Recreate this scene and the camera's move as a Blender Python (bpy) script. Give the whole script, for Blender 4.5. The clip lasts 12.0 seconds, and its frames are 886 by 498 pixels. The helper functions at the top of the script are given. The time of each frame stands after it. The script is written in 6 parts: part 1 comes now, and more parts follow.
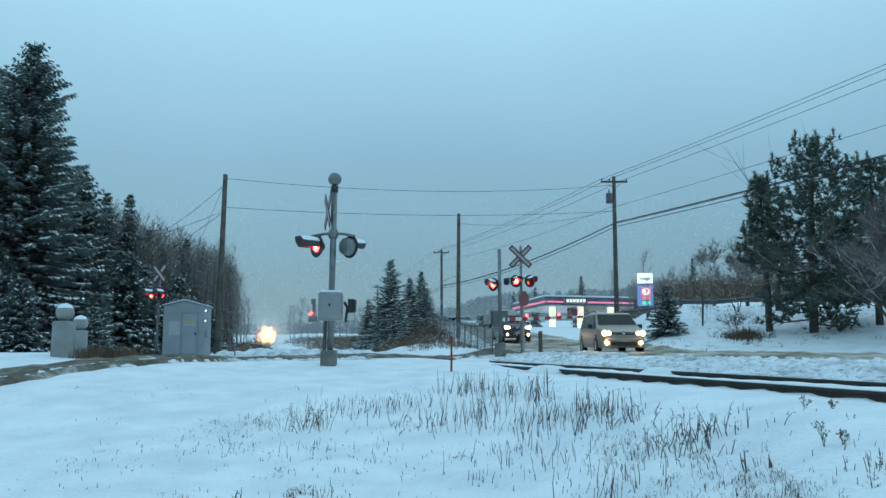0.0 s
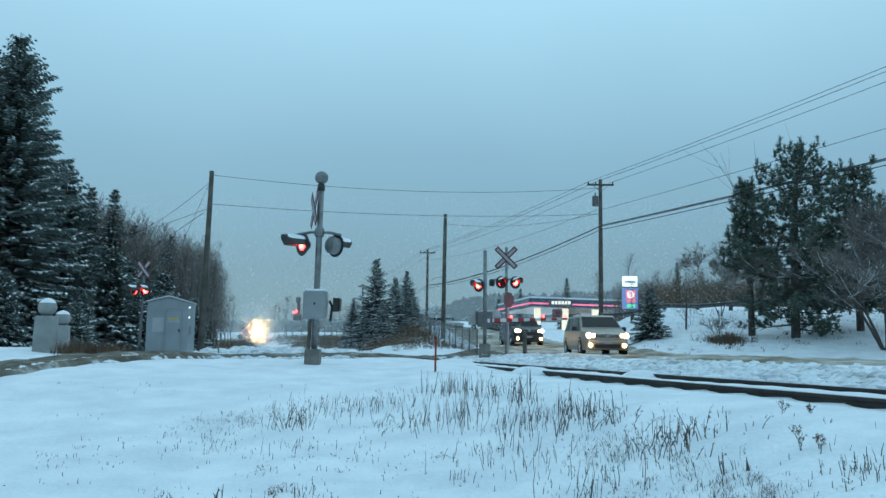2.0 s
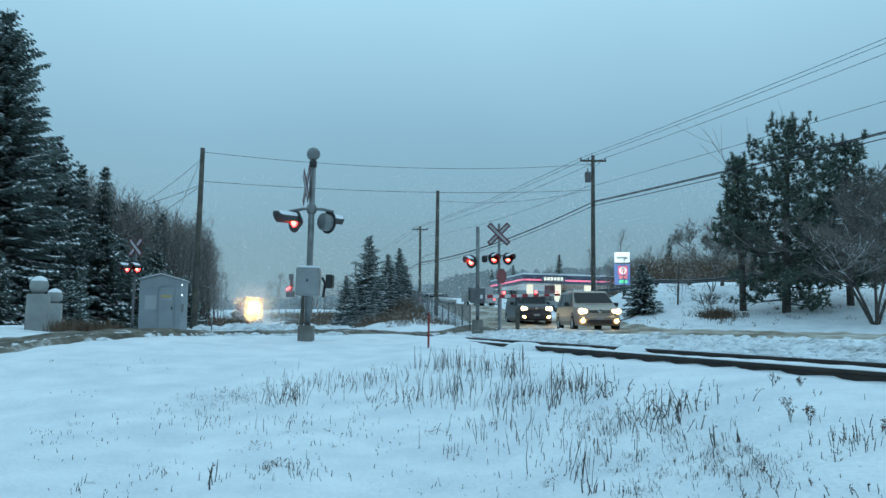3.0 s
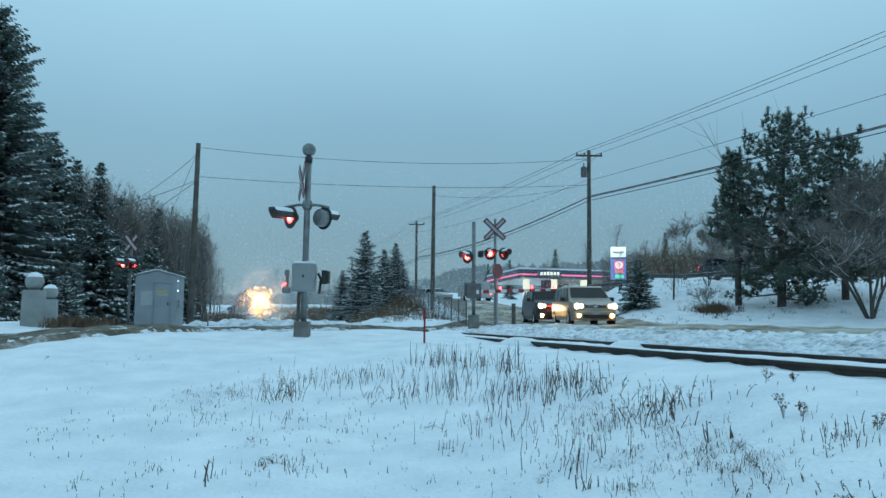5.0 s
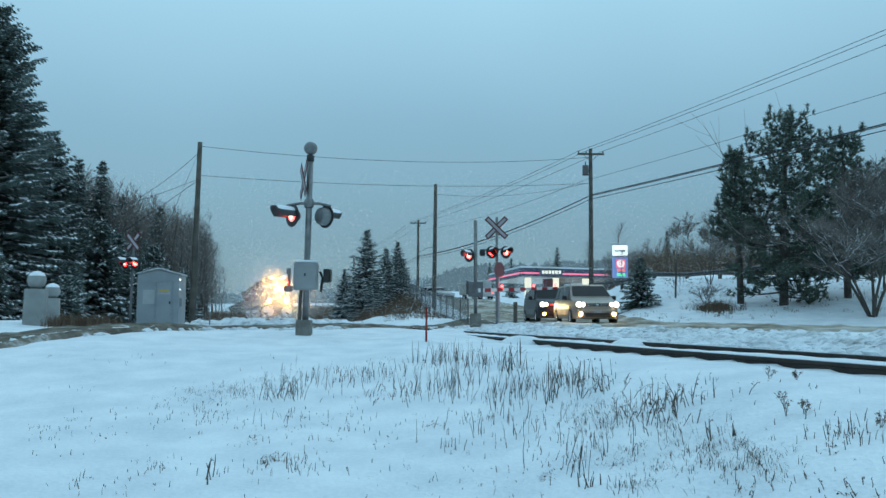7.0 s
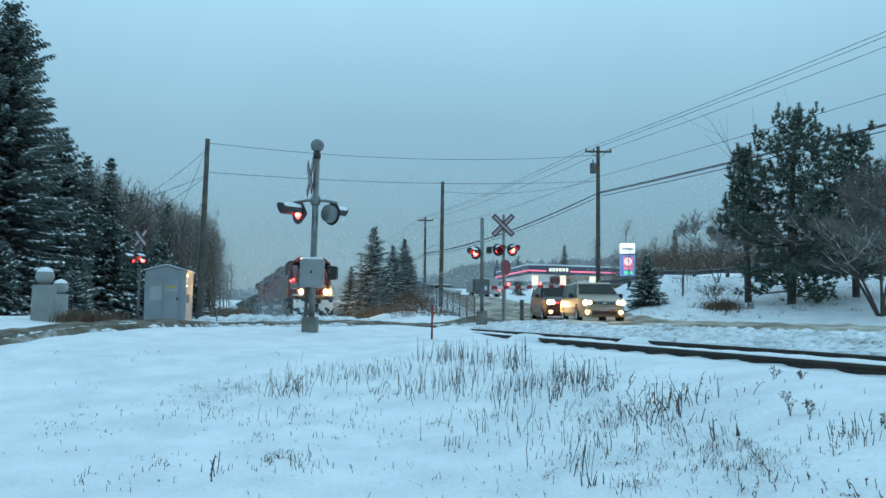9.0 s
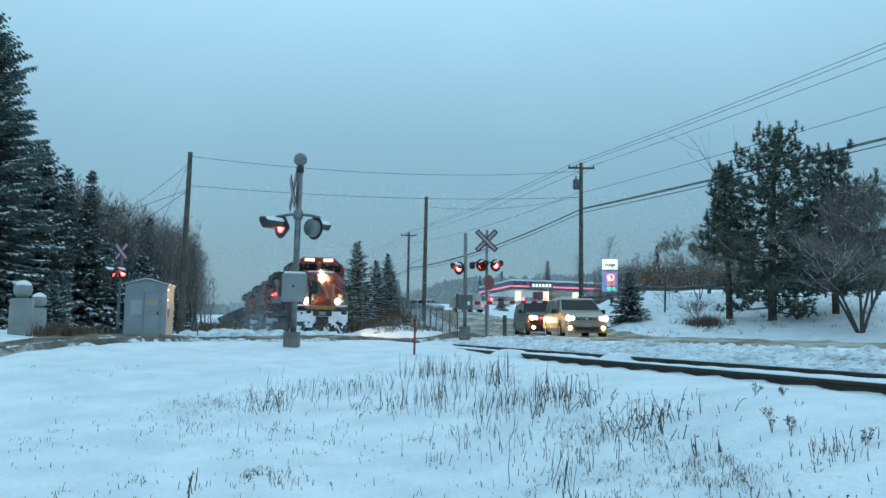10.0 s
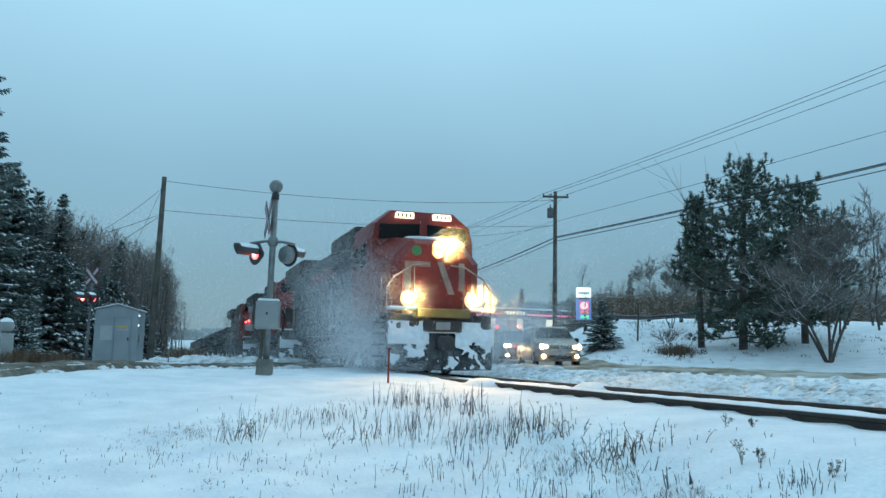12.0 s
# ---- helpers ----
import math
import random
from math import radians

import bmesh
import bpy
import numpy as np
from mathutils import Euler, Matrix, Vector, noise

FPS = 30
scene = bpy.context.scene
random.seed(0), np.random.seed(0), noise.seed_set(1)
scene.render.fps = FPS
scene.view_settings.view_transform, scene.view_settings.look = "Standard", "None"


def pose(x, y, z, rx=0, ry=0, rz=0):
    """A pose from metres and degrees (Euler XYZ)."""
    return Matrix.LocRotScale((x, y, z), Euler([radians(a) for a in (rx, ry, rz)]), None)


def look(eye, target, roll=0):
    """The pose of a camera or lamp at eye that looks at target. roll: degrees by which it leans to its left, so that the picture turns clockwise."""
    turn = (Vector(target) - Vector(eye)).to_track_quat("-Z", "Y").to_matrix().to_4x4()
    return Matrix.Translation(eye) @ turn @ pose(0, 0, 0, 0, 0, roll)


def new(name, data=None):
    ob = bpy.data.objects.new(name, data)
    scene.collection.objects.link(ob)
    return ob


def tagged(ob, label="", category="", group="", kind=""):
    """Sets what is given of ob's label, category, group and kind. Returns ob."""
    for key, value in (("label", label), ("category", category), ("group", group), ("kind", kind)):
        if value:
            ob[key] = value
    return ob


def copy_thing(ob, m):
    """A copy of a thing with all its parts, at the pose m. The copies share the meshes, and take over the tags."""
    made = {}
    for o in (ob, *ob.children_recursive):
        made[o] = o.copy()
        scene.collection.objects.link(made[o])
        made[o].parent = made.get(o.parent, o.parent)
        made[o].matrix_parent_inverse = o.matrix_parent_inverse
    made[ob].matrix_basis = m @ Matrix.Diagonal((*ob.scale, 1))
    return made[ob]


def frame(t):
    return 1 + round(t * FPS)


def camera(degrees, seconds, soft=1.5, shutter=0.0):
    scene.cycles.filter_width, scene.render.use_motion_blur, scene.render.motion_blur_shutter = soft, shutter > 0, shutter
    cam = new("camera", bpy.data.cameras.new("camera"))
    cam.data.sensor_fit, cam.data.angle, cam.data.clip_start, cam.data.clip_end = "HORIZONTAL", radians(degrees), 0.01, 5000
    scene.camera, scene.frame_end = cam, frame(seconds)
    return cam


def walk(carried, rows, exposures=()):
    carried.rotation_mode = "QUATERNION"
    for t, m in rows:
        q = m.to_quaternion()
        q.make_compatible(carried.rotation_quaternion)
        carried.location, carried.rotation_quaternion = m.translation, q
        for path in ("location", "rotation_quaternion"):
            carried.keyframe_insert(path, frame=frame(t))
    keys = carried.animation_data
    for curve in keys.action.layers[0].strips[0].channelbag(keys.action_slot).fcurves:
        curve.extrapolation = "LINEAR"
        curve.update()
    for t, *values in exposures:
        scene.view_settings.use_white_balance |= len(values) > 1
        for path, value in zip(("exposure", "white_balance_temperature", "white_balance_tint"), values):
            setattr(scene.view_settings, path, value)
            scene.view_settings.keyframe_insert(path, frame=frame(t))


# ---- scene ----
cam = camera(57.0, 12.0)
PATH = [
    (0, -0.024, 0.053, 0.448, 96.80, 0.06, 1.68),
    (0.5, -0.030, 0.048, 0.452, 97.02, -0.32, 2.17),
    (1, -0.019, 0.027, 0.451, 97.10, -0.70, 1.51),
    (1.5, -0.003, 0.018, 0.447, 97.09, -0.77, 0.82),
    (2, -0.012, 0.015, 0.448, 96.82, -0.70, 0.62),
    (2.5, -0.020, 0.021, 0.441, 96.04, -0.74, 0.58),
    (3, -0.012, 0.020, 0.434, 95.20, -0.43, 0.13),
    (3.2, -0.010, 0.018, 0.436, 94.96, -0.40, -0.17),
    (4.8, 0.001, 0.003, 0.452, 94.73, -0.32, -0.07),
    (5, 0.003, 0.001, 0.454, 94.83, -0.31, -0.11),
    (5.5, -0.006, 0.010, 0.449, 95.02, -0.30, -0.15),
    (6, 0.008, 0.006, 0.453, 94.86, -0.05, -0.04),
    (6.5, -0.000, 0.000, 0.450, 94.75, -0.10, 0.00),
    (7, 0.000, 0.008, 0.447, 94.74, -0.27, 0.01),
    (7.5, -0.007, -0.008, 0.454, 94.29, -0.47, 0.15),
    (7.7, -0.005, -0.007, 0.454, 94.11, -0.48, 0.55),
    (9.3, 0.036, 0.009, 0.457, 94.78, -0.54, 0.46),
    (9.5, 0.040, 0.011, 0.457, 94.98, -0.55, 0.06),
    (10, 0.036, 0.037, 0.455, 95.62, -0.70, -0.68),
    (10.5, 0.028, 0.030, 0.470, 96.20, -0.99, -1.15),
    (11, 0.042, 0.010, 0.462, 96.65, -1.18, -1.59),
    (11.5, 0.034, 0.011, 0.475, 96.91, -1.01, -2.08),
    (12, 0.026, -0.020, 0.489, 97.51, -0.99, -2.51),
]
walk(cam, [(t, pose(x, y, z, a, b, c)) for t, x, y, z, a, b, c in PATH],
     [(0.0, 0.06), (3.0, 0.05), (5.0, 0.0), (7.5, 0.03), (9.5, 0.14), (10.5, 0.10), (12.0, 0.08)])

# ---- world and light: dusk under a low snow sky ----
world = bpy.data.worlds.new("world")
scene.world = world
world.use_nodes = True
wn, wl = world.node_tree.nodes, world.node_tree.links
wn.clear()
w_out = wn.new("ShaderNodeOutputWorld")
w_bg = wn.new("ShaderNodeBackground")
w_sky = wn.new("ShaderNodeTexSky")
w_sky.sky_type, w_sky.sun_disc = "NISHITA", False
w_sky.sun_elevation, w_sky.sun_rotation = radians(8), radians(150)
w_mix = wn.new("ShaderNodeMixRGB")
w_ramp = wn.new("ShaderNodeValToRGB")
w_co = wn.new("ShaderNodeTexCoord")
w_sep = wn.new("ShaderNodeSeparateXYZ")
w_noise = wn.new("ShaderNodeTexNoise")
w_noise.inputs["Scale"].default_value = 3.0
w_add = wn.new("ShaderNodeMath")
w_add.operation = "MULTIPLY_ADD"
w_add.inputs[1].default_value = 0.05
wl.new(w_co.outputs["Generated"], w_sep.inputs[0])
wl.new(w_co.outputs["Generated"], w_noise.inputs["Vector"])
wl.new(w_noise.outputs["Fac"], w_add.inputs[0])
wl.new(w_sep.outputs["Z"], w_add.inputs[2])
wl.new(w_add.outputs[0], w_ramp.inputs["Fac"])
cr = w_ramp.color_ramp
cr.elements[0].position, cr.elements[0].color = 0.02, (0.145, 0.28, 0.372, 1)
cr.elements[1].position, cr.elements[1].color = 1.0, (0.43, 0.765, 1.0, 1)
for p, c in ((0.12, (0.160, 0.31, 0.415, 1)), (0.25, (0.222, 0.425, 0.565, 1)), (0.42, (0.375, 0.67, 0.85, 1))):
    e = cr.elements.new(p)
    e.color = c
w_mix.inputs["Fac"].default_value = 0.015
wl.new(w_ramp.outputs["Color"], w_mix.inputs[1])
wl.new(w_sky.outputs["Color"], w_mix.inputs[2])
wl.new(w_mix.outputs[0], w_bg.inputs["Color"])
w_bg.inputs["Strength"].default_value = 1.0
wl.new(w_bg.outputs[0], w_out.inputs["Surface"])
sun = new("sun", bpy.data.lights.new("sun", "SUN"))
sun.data.energy, sun.data.angle, sun.data.color = 0.22, radians(40), (0.80, 0.95, 1.0)
sun.matrix_world = look((25, 60, 70), (0, 20, 0))

# ---- mesh helpers ----
class MB:
    """A mesh in the making: vertices, faces and a material slot for each face."""

    def __init__(self):
        self.v, self.f, self.m = [], [], []

    def add(self, verts, faces, slot=0):
        o = len(self.v)
        self.v.extend(verts)
        self.f.extend(tuple(i + o for i in f) for f in faces)
        self.m.extend([slot] * len(faces))

    def box(self, x0, y0, z0, x1, y1, z1, slot=0, b=0.0):
        """A box, with its edges chamfered by b."""
        if b <= 0:
            v = [(x, y, z) for z in (z0, z1) for y in (y0, y1) for x in (x0, x1)]
            self.add(v, [(0, 2, 3, 1), (4, 5, 7, 6), (0, 1, 5, 4), (2, 6, 7, 3), (0, 4, 6, 2), (1, 3, 7, 5)], slot)
            return
        bm = bmesh.new()
        bmesh.ops.create_cube(bm, size=1.0)
        for w in bm.verts:
            w.co = Vector(((x0 + x1) / 2 + w.co.x * (x1 - x0), (y0 + y1) / 2 + w.co.y * (y1 - y0), (z0 + z1) / 2 + w.co.z * (z1 - z0)))
        bmesh.ops.bevel(bm, geom=bm.edges[:], offset=b, segments=2, affect="EDGES", profile=0.6)
        self.take(bm, slot)

    def take(self, bm, slot=0):
        bm.verts.index_update()
        self.add([tuple(w.co) for w in bm.verts], [tuple(w.index for w in f.verts) for f in bm.faces], slot)
        bm.free()

    def tube(self, points, radii, n=8, slot=0, caps=True):
        """A round bar along points; radii: one number or one a point."""
        pts = [Vector(p) for p in points]
        if not isinstance(radii, (list, tuple)):
            radii = [radii] * len(pts)
        ring = []
        for i, p in enumerate(pts):
            d = (pts[min(i + 1, len(pts) - 1)] - pts[max(i - 1, 0)]).normalized()
            side = d.cross(Vector((0, 0, 1)) if abs(d.z) < 0.95 else Vector((1, 0, 0))).normalized()
            up = side.cross(d)
            for k in range(n):
                a = 2 * math.pi * k / n
                ring.append(tuple(p + (side * math.cos(a) + up * math.sin(a)) * radii[i]))
        faces = [(i * n + k, i * n + (k + 1) % n, (i + 1) * n + (k + 1) % n, (i + 1) * n + k) for i in range(len(pts) - 1) for k in range(n)]
        if caps:
            faces += [tuple(range(n - 1, -1, -1)), tuple((len(pts) - 1) * n + k for k in range(n))]
        self.add(ring, faces, slot)

    def lathe(self, profile, n=20, slot=0, m=None):
        """A turned form round z from (radius, height) pairs, moved by m."""
        m = m or Matrix()
        ring = [tuple(m @ Vector((r * math.cos(2 * math.pi * k / n), r * math.sin(2 * math.pi * k / n), z))) for r, z in profile for k in range(n)]
        self.add(ring, [(i * n + k, i * n + (k + 1) % n, (i + 1) * n + (k + 1) % n, (i + 1) * n + k) for i in range(len(profile) - 1) for k in range(n)], slot)

    def prism(self, outline, y0, y1, slot=0, b=0.0):
        """An outline in x, z pushed from y0 to y1, edges chamfered by b."""
        n = len(outline)
        v = [(x, y0, z) for x, z in outline] + [(x, y1, z) for x, z in outline]
        f = [tuple(range(n)), tuple(range(2 * n - 1, n - 1, -1))] + [(i, i + n, (i + 1) % n + n, (i + 1) % n) for i in range(n)]
        if b <= 0:
            self.add(v, f, slot)
            return
        bm = bmesh.new()
        bv = [bm.verts.new(p) for p in v]
        for q in f:
            bm.faces.new([bv[i] for i in q])
        bmesh.ops.recalc_face_normals(bm, faces=bm.faces[:])
        bmesh.ops.bevel(bm, geom=bm.edges[:], offset=b, segments=2, affect="EDGES", profile=0.6)
        self.take(bm, slot)

    def mesh(self, name, *mats, smooth=False):
        me = bpy.data.meshes.new(name)
        me.from_pydata(self.v, [], self.f)
        for mt in mats:
            me.materials.append(mt)
        if len(mats) > 1:
            me.polygons.foreach_set("material_index", self.m)
        if smooth:
            me.polygons.foreach_set("use_smooth", [True] * len(self.f))
        me.update()
        return me


def thing(name, label, category, m=None, group="", kind=""):
    """An empty at a thing's base, which carries its parts."""
    ob = tagged(new(name), label, category, group, kind)
    ob.empty_display_size = 0.3
    ob.matrix_basis = m or Matrix()
    return ob


def part(name, mb, mats, parent, label="", smooth=False, m=None, kind=""):
    """One mesh object under a thing or under a part."""
    mats = mats if isinstance(mats, (list, tuple)) else (mats,)
    ob = new(name, mb.mesh(name, *mats, smooth=smooth))
    ob.parent = parent
    if m is not None:
        ob.matrix_basis = m
    return tagged(ob, label, kind=kind)


def solid(name, mb, mats, label, category, m=None, group="", kind="", smooth=False):
    """A thing that is one mesh."""
    mats = mats if isinstance(mats, (list, tuple)) else (mats,)
    ob = new(name, mb.mesh(name, *mats, smooth=smooth))
    ob.matrix_basis = m or Matrix()
    return tagged(ob, label, category, group, kind)


# ---- materials ----
def mat(name, a, b=None, rough=0.7, metal=0.0, scale=4.0, fine=40.0, bump=0.2, dist=0.01, mid=0.5, spec=0.5, per_object=0.0, c=None, thin=0.0):
    """A surface of two colours mixed by coarse and fine noise in object space, with relief."""
    mt = bpy.data.materials.new(name)
    mt.use_nodes = True
    n, l = mt.node_tree.nodes, mt.node_tree.links
    p = n["Principled BSDF"]
    p.inputs["Roughness"].default_value, p.inputs["Metallic"].default_value = rough, metal
    p.inputs["Specular IOR Level"].default_value = spec
    co = n.new("ShaderNodeTexCoord")
    n1, n2 = n.new("ShaderNodeTexNoise"), n.new("ShaderNodeTexNoise")
    n1.inputs["Scale"].default_value, n1.inputs["Detail"].default_value = scale, 5
    n2.inputs["Scale"].default_value, n2.inputs["Detail"].default_value = fine, 3
    for q in (n1, n2):
        l.new(co.outputs["Object"], q.inputs["Vector"])
    ad = n.new("ShaderNodeMath")
    ad.operation = "MULTIPLY_ADD"
    ad.inputs[1].default_value = 0.45
    l.new(n2.outputs["Fac"], ad.inputs[0])
    l.new(n1.outputs["Fac"], ad.inputs[2])
    rp = n.new("ShaderNodeValToRGB")
    rp.color_ramp.elements[0].position, rp.color_ramp.elements[0].color = mid, (*a, 1)
    rp.color_ramp.elements[1].position, rp.color_ramp.elements[1].color = mid + 0.42, (*(b or a), 1)
    if c:
        e = rp.color_ramp.elements.new(mid + 0.2)
        e.color = (*c, 1)
    l.new(ad.outputs[0], rp.inputs["Fac"])
    src = rp.outputs["Color"]
    if per_object:
        oi, hs = n.new("ShaderNodeObjectInfo"), n.new("ShaderNodeHueSaturation")
        mr = n.new("ShaderNodeMapRange")
        mr.inputs["To Min"].default_value, mr.inputs["To Max"].default_value = 1 - per_object, 1 + per_object
        l.new(oi.outputs["Random"], mr.inputs["Value"])
        l.new(mr.outputs[0], hs.inputs["Value"])
        l.new(src, hs.inputs["Color"])
        src = hs.outputs["Color"]
    l.new(src, p.inputs["Base Color"])
    if bump:
        bp = n.new("ShaderNodeBump")
        bp.inputs["Strength"].default_value, bp.inputs["Distance"].default_value = bump, dist
        l.new(ad.outputs[0], bp.inputs["Height"])
        l.new(bp.outputs["Normal"], p.inputs["Normal"])
    if thin:
        tr, mx = n.new("ShaderNodeBsdfTranslucent"), n.new("ShaderNodeMixShader")
        l.new(src, tr.inputs["Color"])
        mx.inputs["Fac"].default_value = thin
        l.new(p.outputs[0], mx.inputs[1])
        l.new(tr.outputs[0], mx.inputs[2])
        l.new(mx.outputs[0], n["Material Output"].inputs["Surface"])
    return mt


def glow(name, colour, strength):
    """A glowing face: lamp glass, sign, or glow that stands in for light."""
    mt = bpy.data.materials.new(name)
    mt.use_nodes = True
    p = mt.node_tree.nodes["Principled BSDF"]
    p.inputs["Base Color"].default_value = (*[min(1, 0.4 + c * 0.5) for c in colour], 1)
    p.inputs["Roughness"].default_value = 0.2
    p.inputs["Emission Color"].default_value = (*colour, 1)
    p.inputs["Emission Strength"].default_value = strength
    return mt


SNOW = mat("snow", (0.69, 0.73, 0.77), (0.87, 0.89, 0.91), rough=0.85, scale=1.4, fine=22, bump=0.75, dist=0.06, spec=0.2)
SNOW_CLUMP = mat("snow_on_things", (0.80, 0.84, 0.88), (0.90, 0.92, 0.95), rough=0.9, scale=6, fine=40, bump=0.3, dist=0.02, spec=0.2)
SLUSH = mat("slush", (0.10, 0.088, 0.07), (0.62, 0.64, 0.66), rough=0.9, spec=0.12, scale=1.3, fine=7.0, bump=1.0, dist=0.08, mid=0.63, c=(0.22, 0.195, 0.16))
SLUSH_LIGHT = mat("packed_road_snow", (0.19, 0.155, 0.115), (0.68, 0.70, 0.72), rough=0.9, spec=0.12, scale=0.45, fine=2.4, bump=0.8, dist=0.05, mid=0.57, c=(0.42, 0.38, 0.32))
CLOD = mat("snow_clod", (0.30, 0.29, 0.27), (0.80, 0.83, 0.86), rough=0.85, scale=1.2, fine=9, bump=0.6, dist=0.03, mid=0.42, c=(0.62, 0.64, 0.66))
RAIL = mat("rail_steel", (0.012, 0.010, 0.009), (0.05, 0.035, 0.026), rough=0.6, metal=0.3, scale=3, fine=30, bump=0.2)
RAIL_TOP = mat("polished_rail", (0.45, 0.47, 0.50), (0.62, 0.65, 0.68), rough=0.3, metal=0.9, scale=2, fine=30, bump=0.05)
WOOD_POLE = mat("weathered_pole_wood", (0.055, 0.05, 0.042), (0.14, 0.125, 0.105), rough=0.9, scale=2, fine=25, bump=0.5)
GALV = mat("galvanised_steel", (0.15, 0.16, 0.16), (0.26, 0.27, 0.27), rough=0.45, metal=0.6, scale=5, fine=50, bump=0.08)
GREY_PAINT = mat("grey_paint", (0.23, 0.245, 0.25), (0.31, 0.32, 0.325), rough=0.5, scale=3, fine=45, bump=0.06)
SHED_PAINT = mat("shed_grey_paint", (0.22, 0.25, 0.27), (0.29, 0.32, 0.34), rough=0.5, scale=1.5, fine=30, bump=0.06)
SHED_PATCH = mat("repainted_grey", (0.33, 0.35, 0.36), (0.38, 0.40, 0.41), rough=0.5, scale=3, fine=30, bump=0.05)
CONCRETE = mat("concrete", (0.12, 0.115, 0.10), (0.24, 0.23, 0.21), rough=0.9, scale=3, fine=40, bump=0.4)
STONE = mat("cut_stone", (0.24, 0.25, 0.245), (0.35, 0.36, 0.35), rough=0.85, scale=2, fine=50, bump=0.3)
BLACK = mat("black_enamel", (0.012, 0.012, 0.013), (0.03, 0.03, 0.032), rough=0.4, scale=8, fine=50, bump=0.05)
RUBBER = mat("rubber", (0.012, 0.012, 0.012), (0.035, 0.033, 0.03), rough=0.85, scale=8, fine=60, bump=0.3)
WIRE = mat("wire", (0.015, 0.016, 0.018), (0.03, 0.03, 0.03), rough=0.6, bump=0)
SIGN_WHITE = mat("reflective_white", (0.30, 0.29, 0.31), (0.42, 0.41, 0.43), rough=0.5, scale=5, fine=40, bump=0.05)
SIGN_RED = mat("reflective_red", (0.085, 0.018, 0.022), (0.14, 0.03, 0.034), rough=0.5, scale=6, fine=40, bump=0.05)
SIGN_BACK = mat("bare_aluminium", (0.10, 0.10, 0.105), (0.17, 0.17, 0.175), rough=0.5, metal=0.5, scale=6, fine=40, bump=0.05)
STAKE_RED = mat("stake_red_paint", (0.20, 0.018, 0.012), (0.33, 0.04, 0.025), rough=0.7, scale=6, fine=40, bump=0.1)
BARK = mat("bark", (0.045, 0.040, 0.036), (0.12, 0.10, 0.088), rough=0.95, scale=3, fine=25, bump=0.7)
TWIG = mat("bare_twigs", (0.13, 0.115, 0.105), (0.25, 0.225, 0.205), rough=0.95, scale=2, fine=20, bump=0.2, per_object=0.25)
NEEDLE = mat("spruce_needles", (0.07, 0.10, 0.092), (0.17, 0.215, 0.195), rough=0.75, scale=0.9, fine=9, bump=0, per_object=0.2, thin=0.15)
PINE_NEEDLE = mat("pine_needles", (0.055, 0.082, 0.066), (0.14, 0.18, 0.14), rough=0.7, scale=0.9, fine=9, bump=0, per_object=0.15, thin=0.15)
WEED = mat("dry_weeds", (0.055, 0.046, 0.04), (0.17, 0.14, 0.115), rough=0.95, scale=3, fine=20, bump=0, thin=0.2)
BRUSH = mat("dry_brush", (0.10, 0.066, 0.045), (0.19, 0.13, 0.09), rough=0.95, scale=2, fine=20, bump=0, thin=0.2)
GLASS_DARK = mat("tinted_glass", (0.010, 0.013, 0.014), (0.016, 0.020, 0.022), rough=0.08, scale=1, bump=0, spec=0.06)
RED_LIT = glow("lit_red_lens", (1.0, 0.022, 0.02), 20.0)
RED_CORE = glow("lit_red_bulb", (1.0, 0.32, 0.16), 9.0)
HOOD_PAINT = mat("lamp_hood_paint", (0.035, 0.035, 0.036), (0.07, 0.07, 0.07), rough=0.5, scale=8, fine=40, bump=0.05)
RED_LENS = mat("unlit_red_lens", (0.08, 0.006, 0.006), (0.13, 0.01, 0.01), rough=0.2, scale=20, bump=0.1)

# ---- the lie of the land ----
CA, SA = math.cos(radians(15.9)), math.sin(radians(15.9))
TRACK_Q = 6.95  # distance of the track's centre line from the origin


def qs(x, y):
    """Across and along the track."""
    return x * CA + y * SA, -x * SA + y * CA


def xy(q, s):
    return q * CA - s * SA, q * SA + s * CA


def smooth(a, b, v):
    t = min(1.0, max(0.0, (v - a) / (b - a)))
    return t * t * (3 - 2 * t)


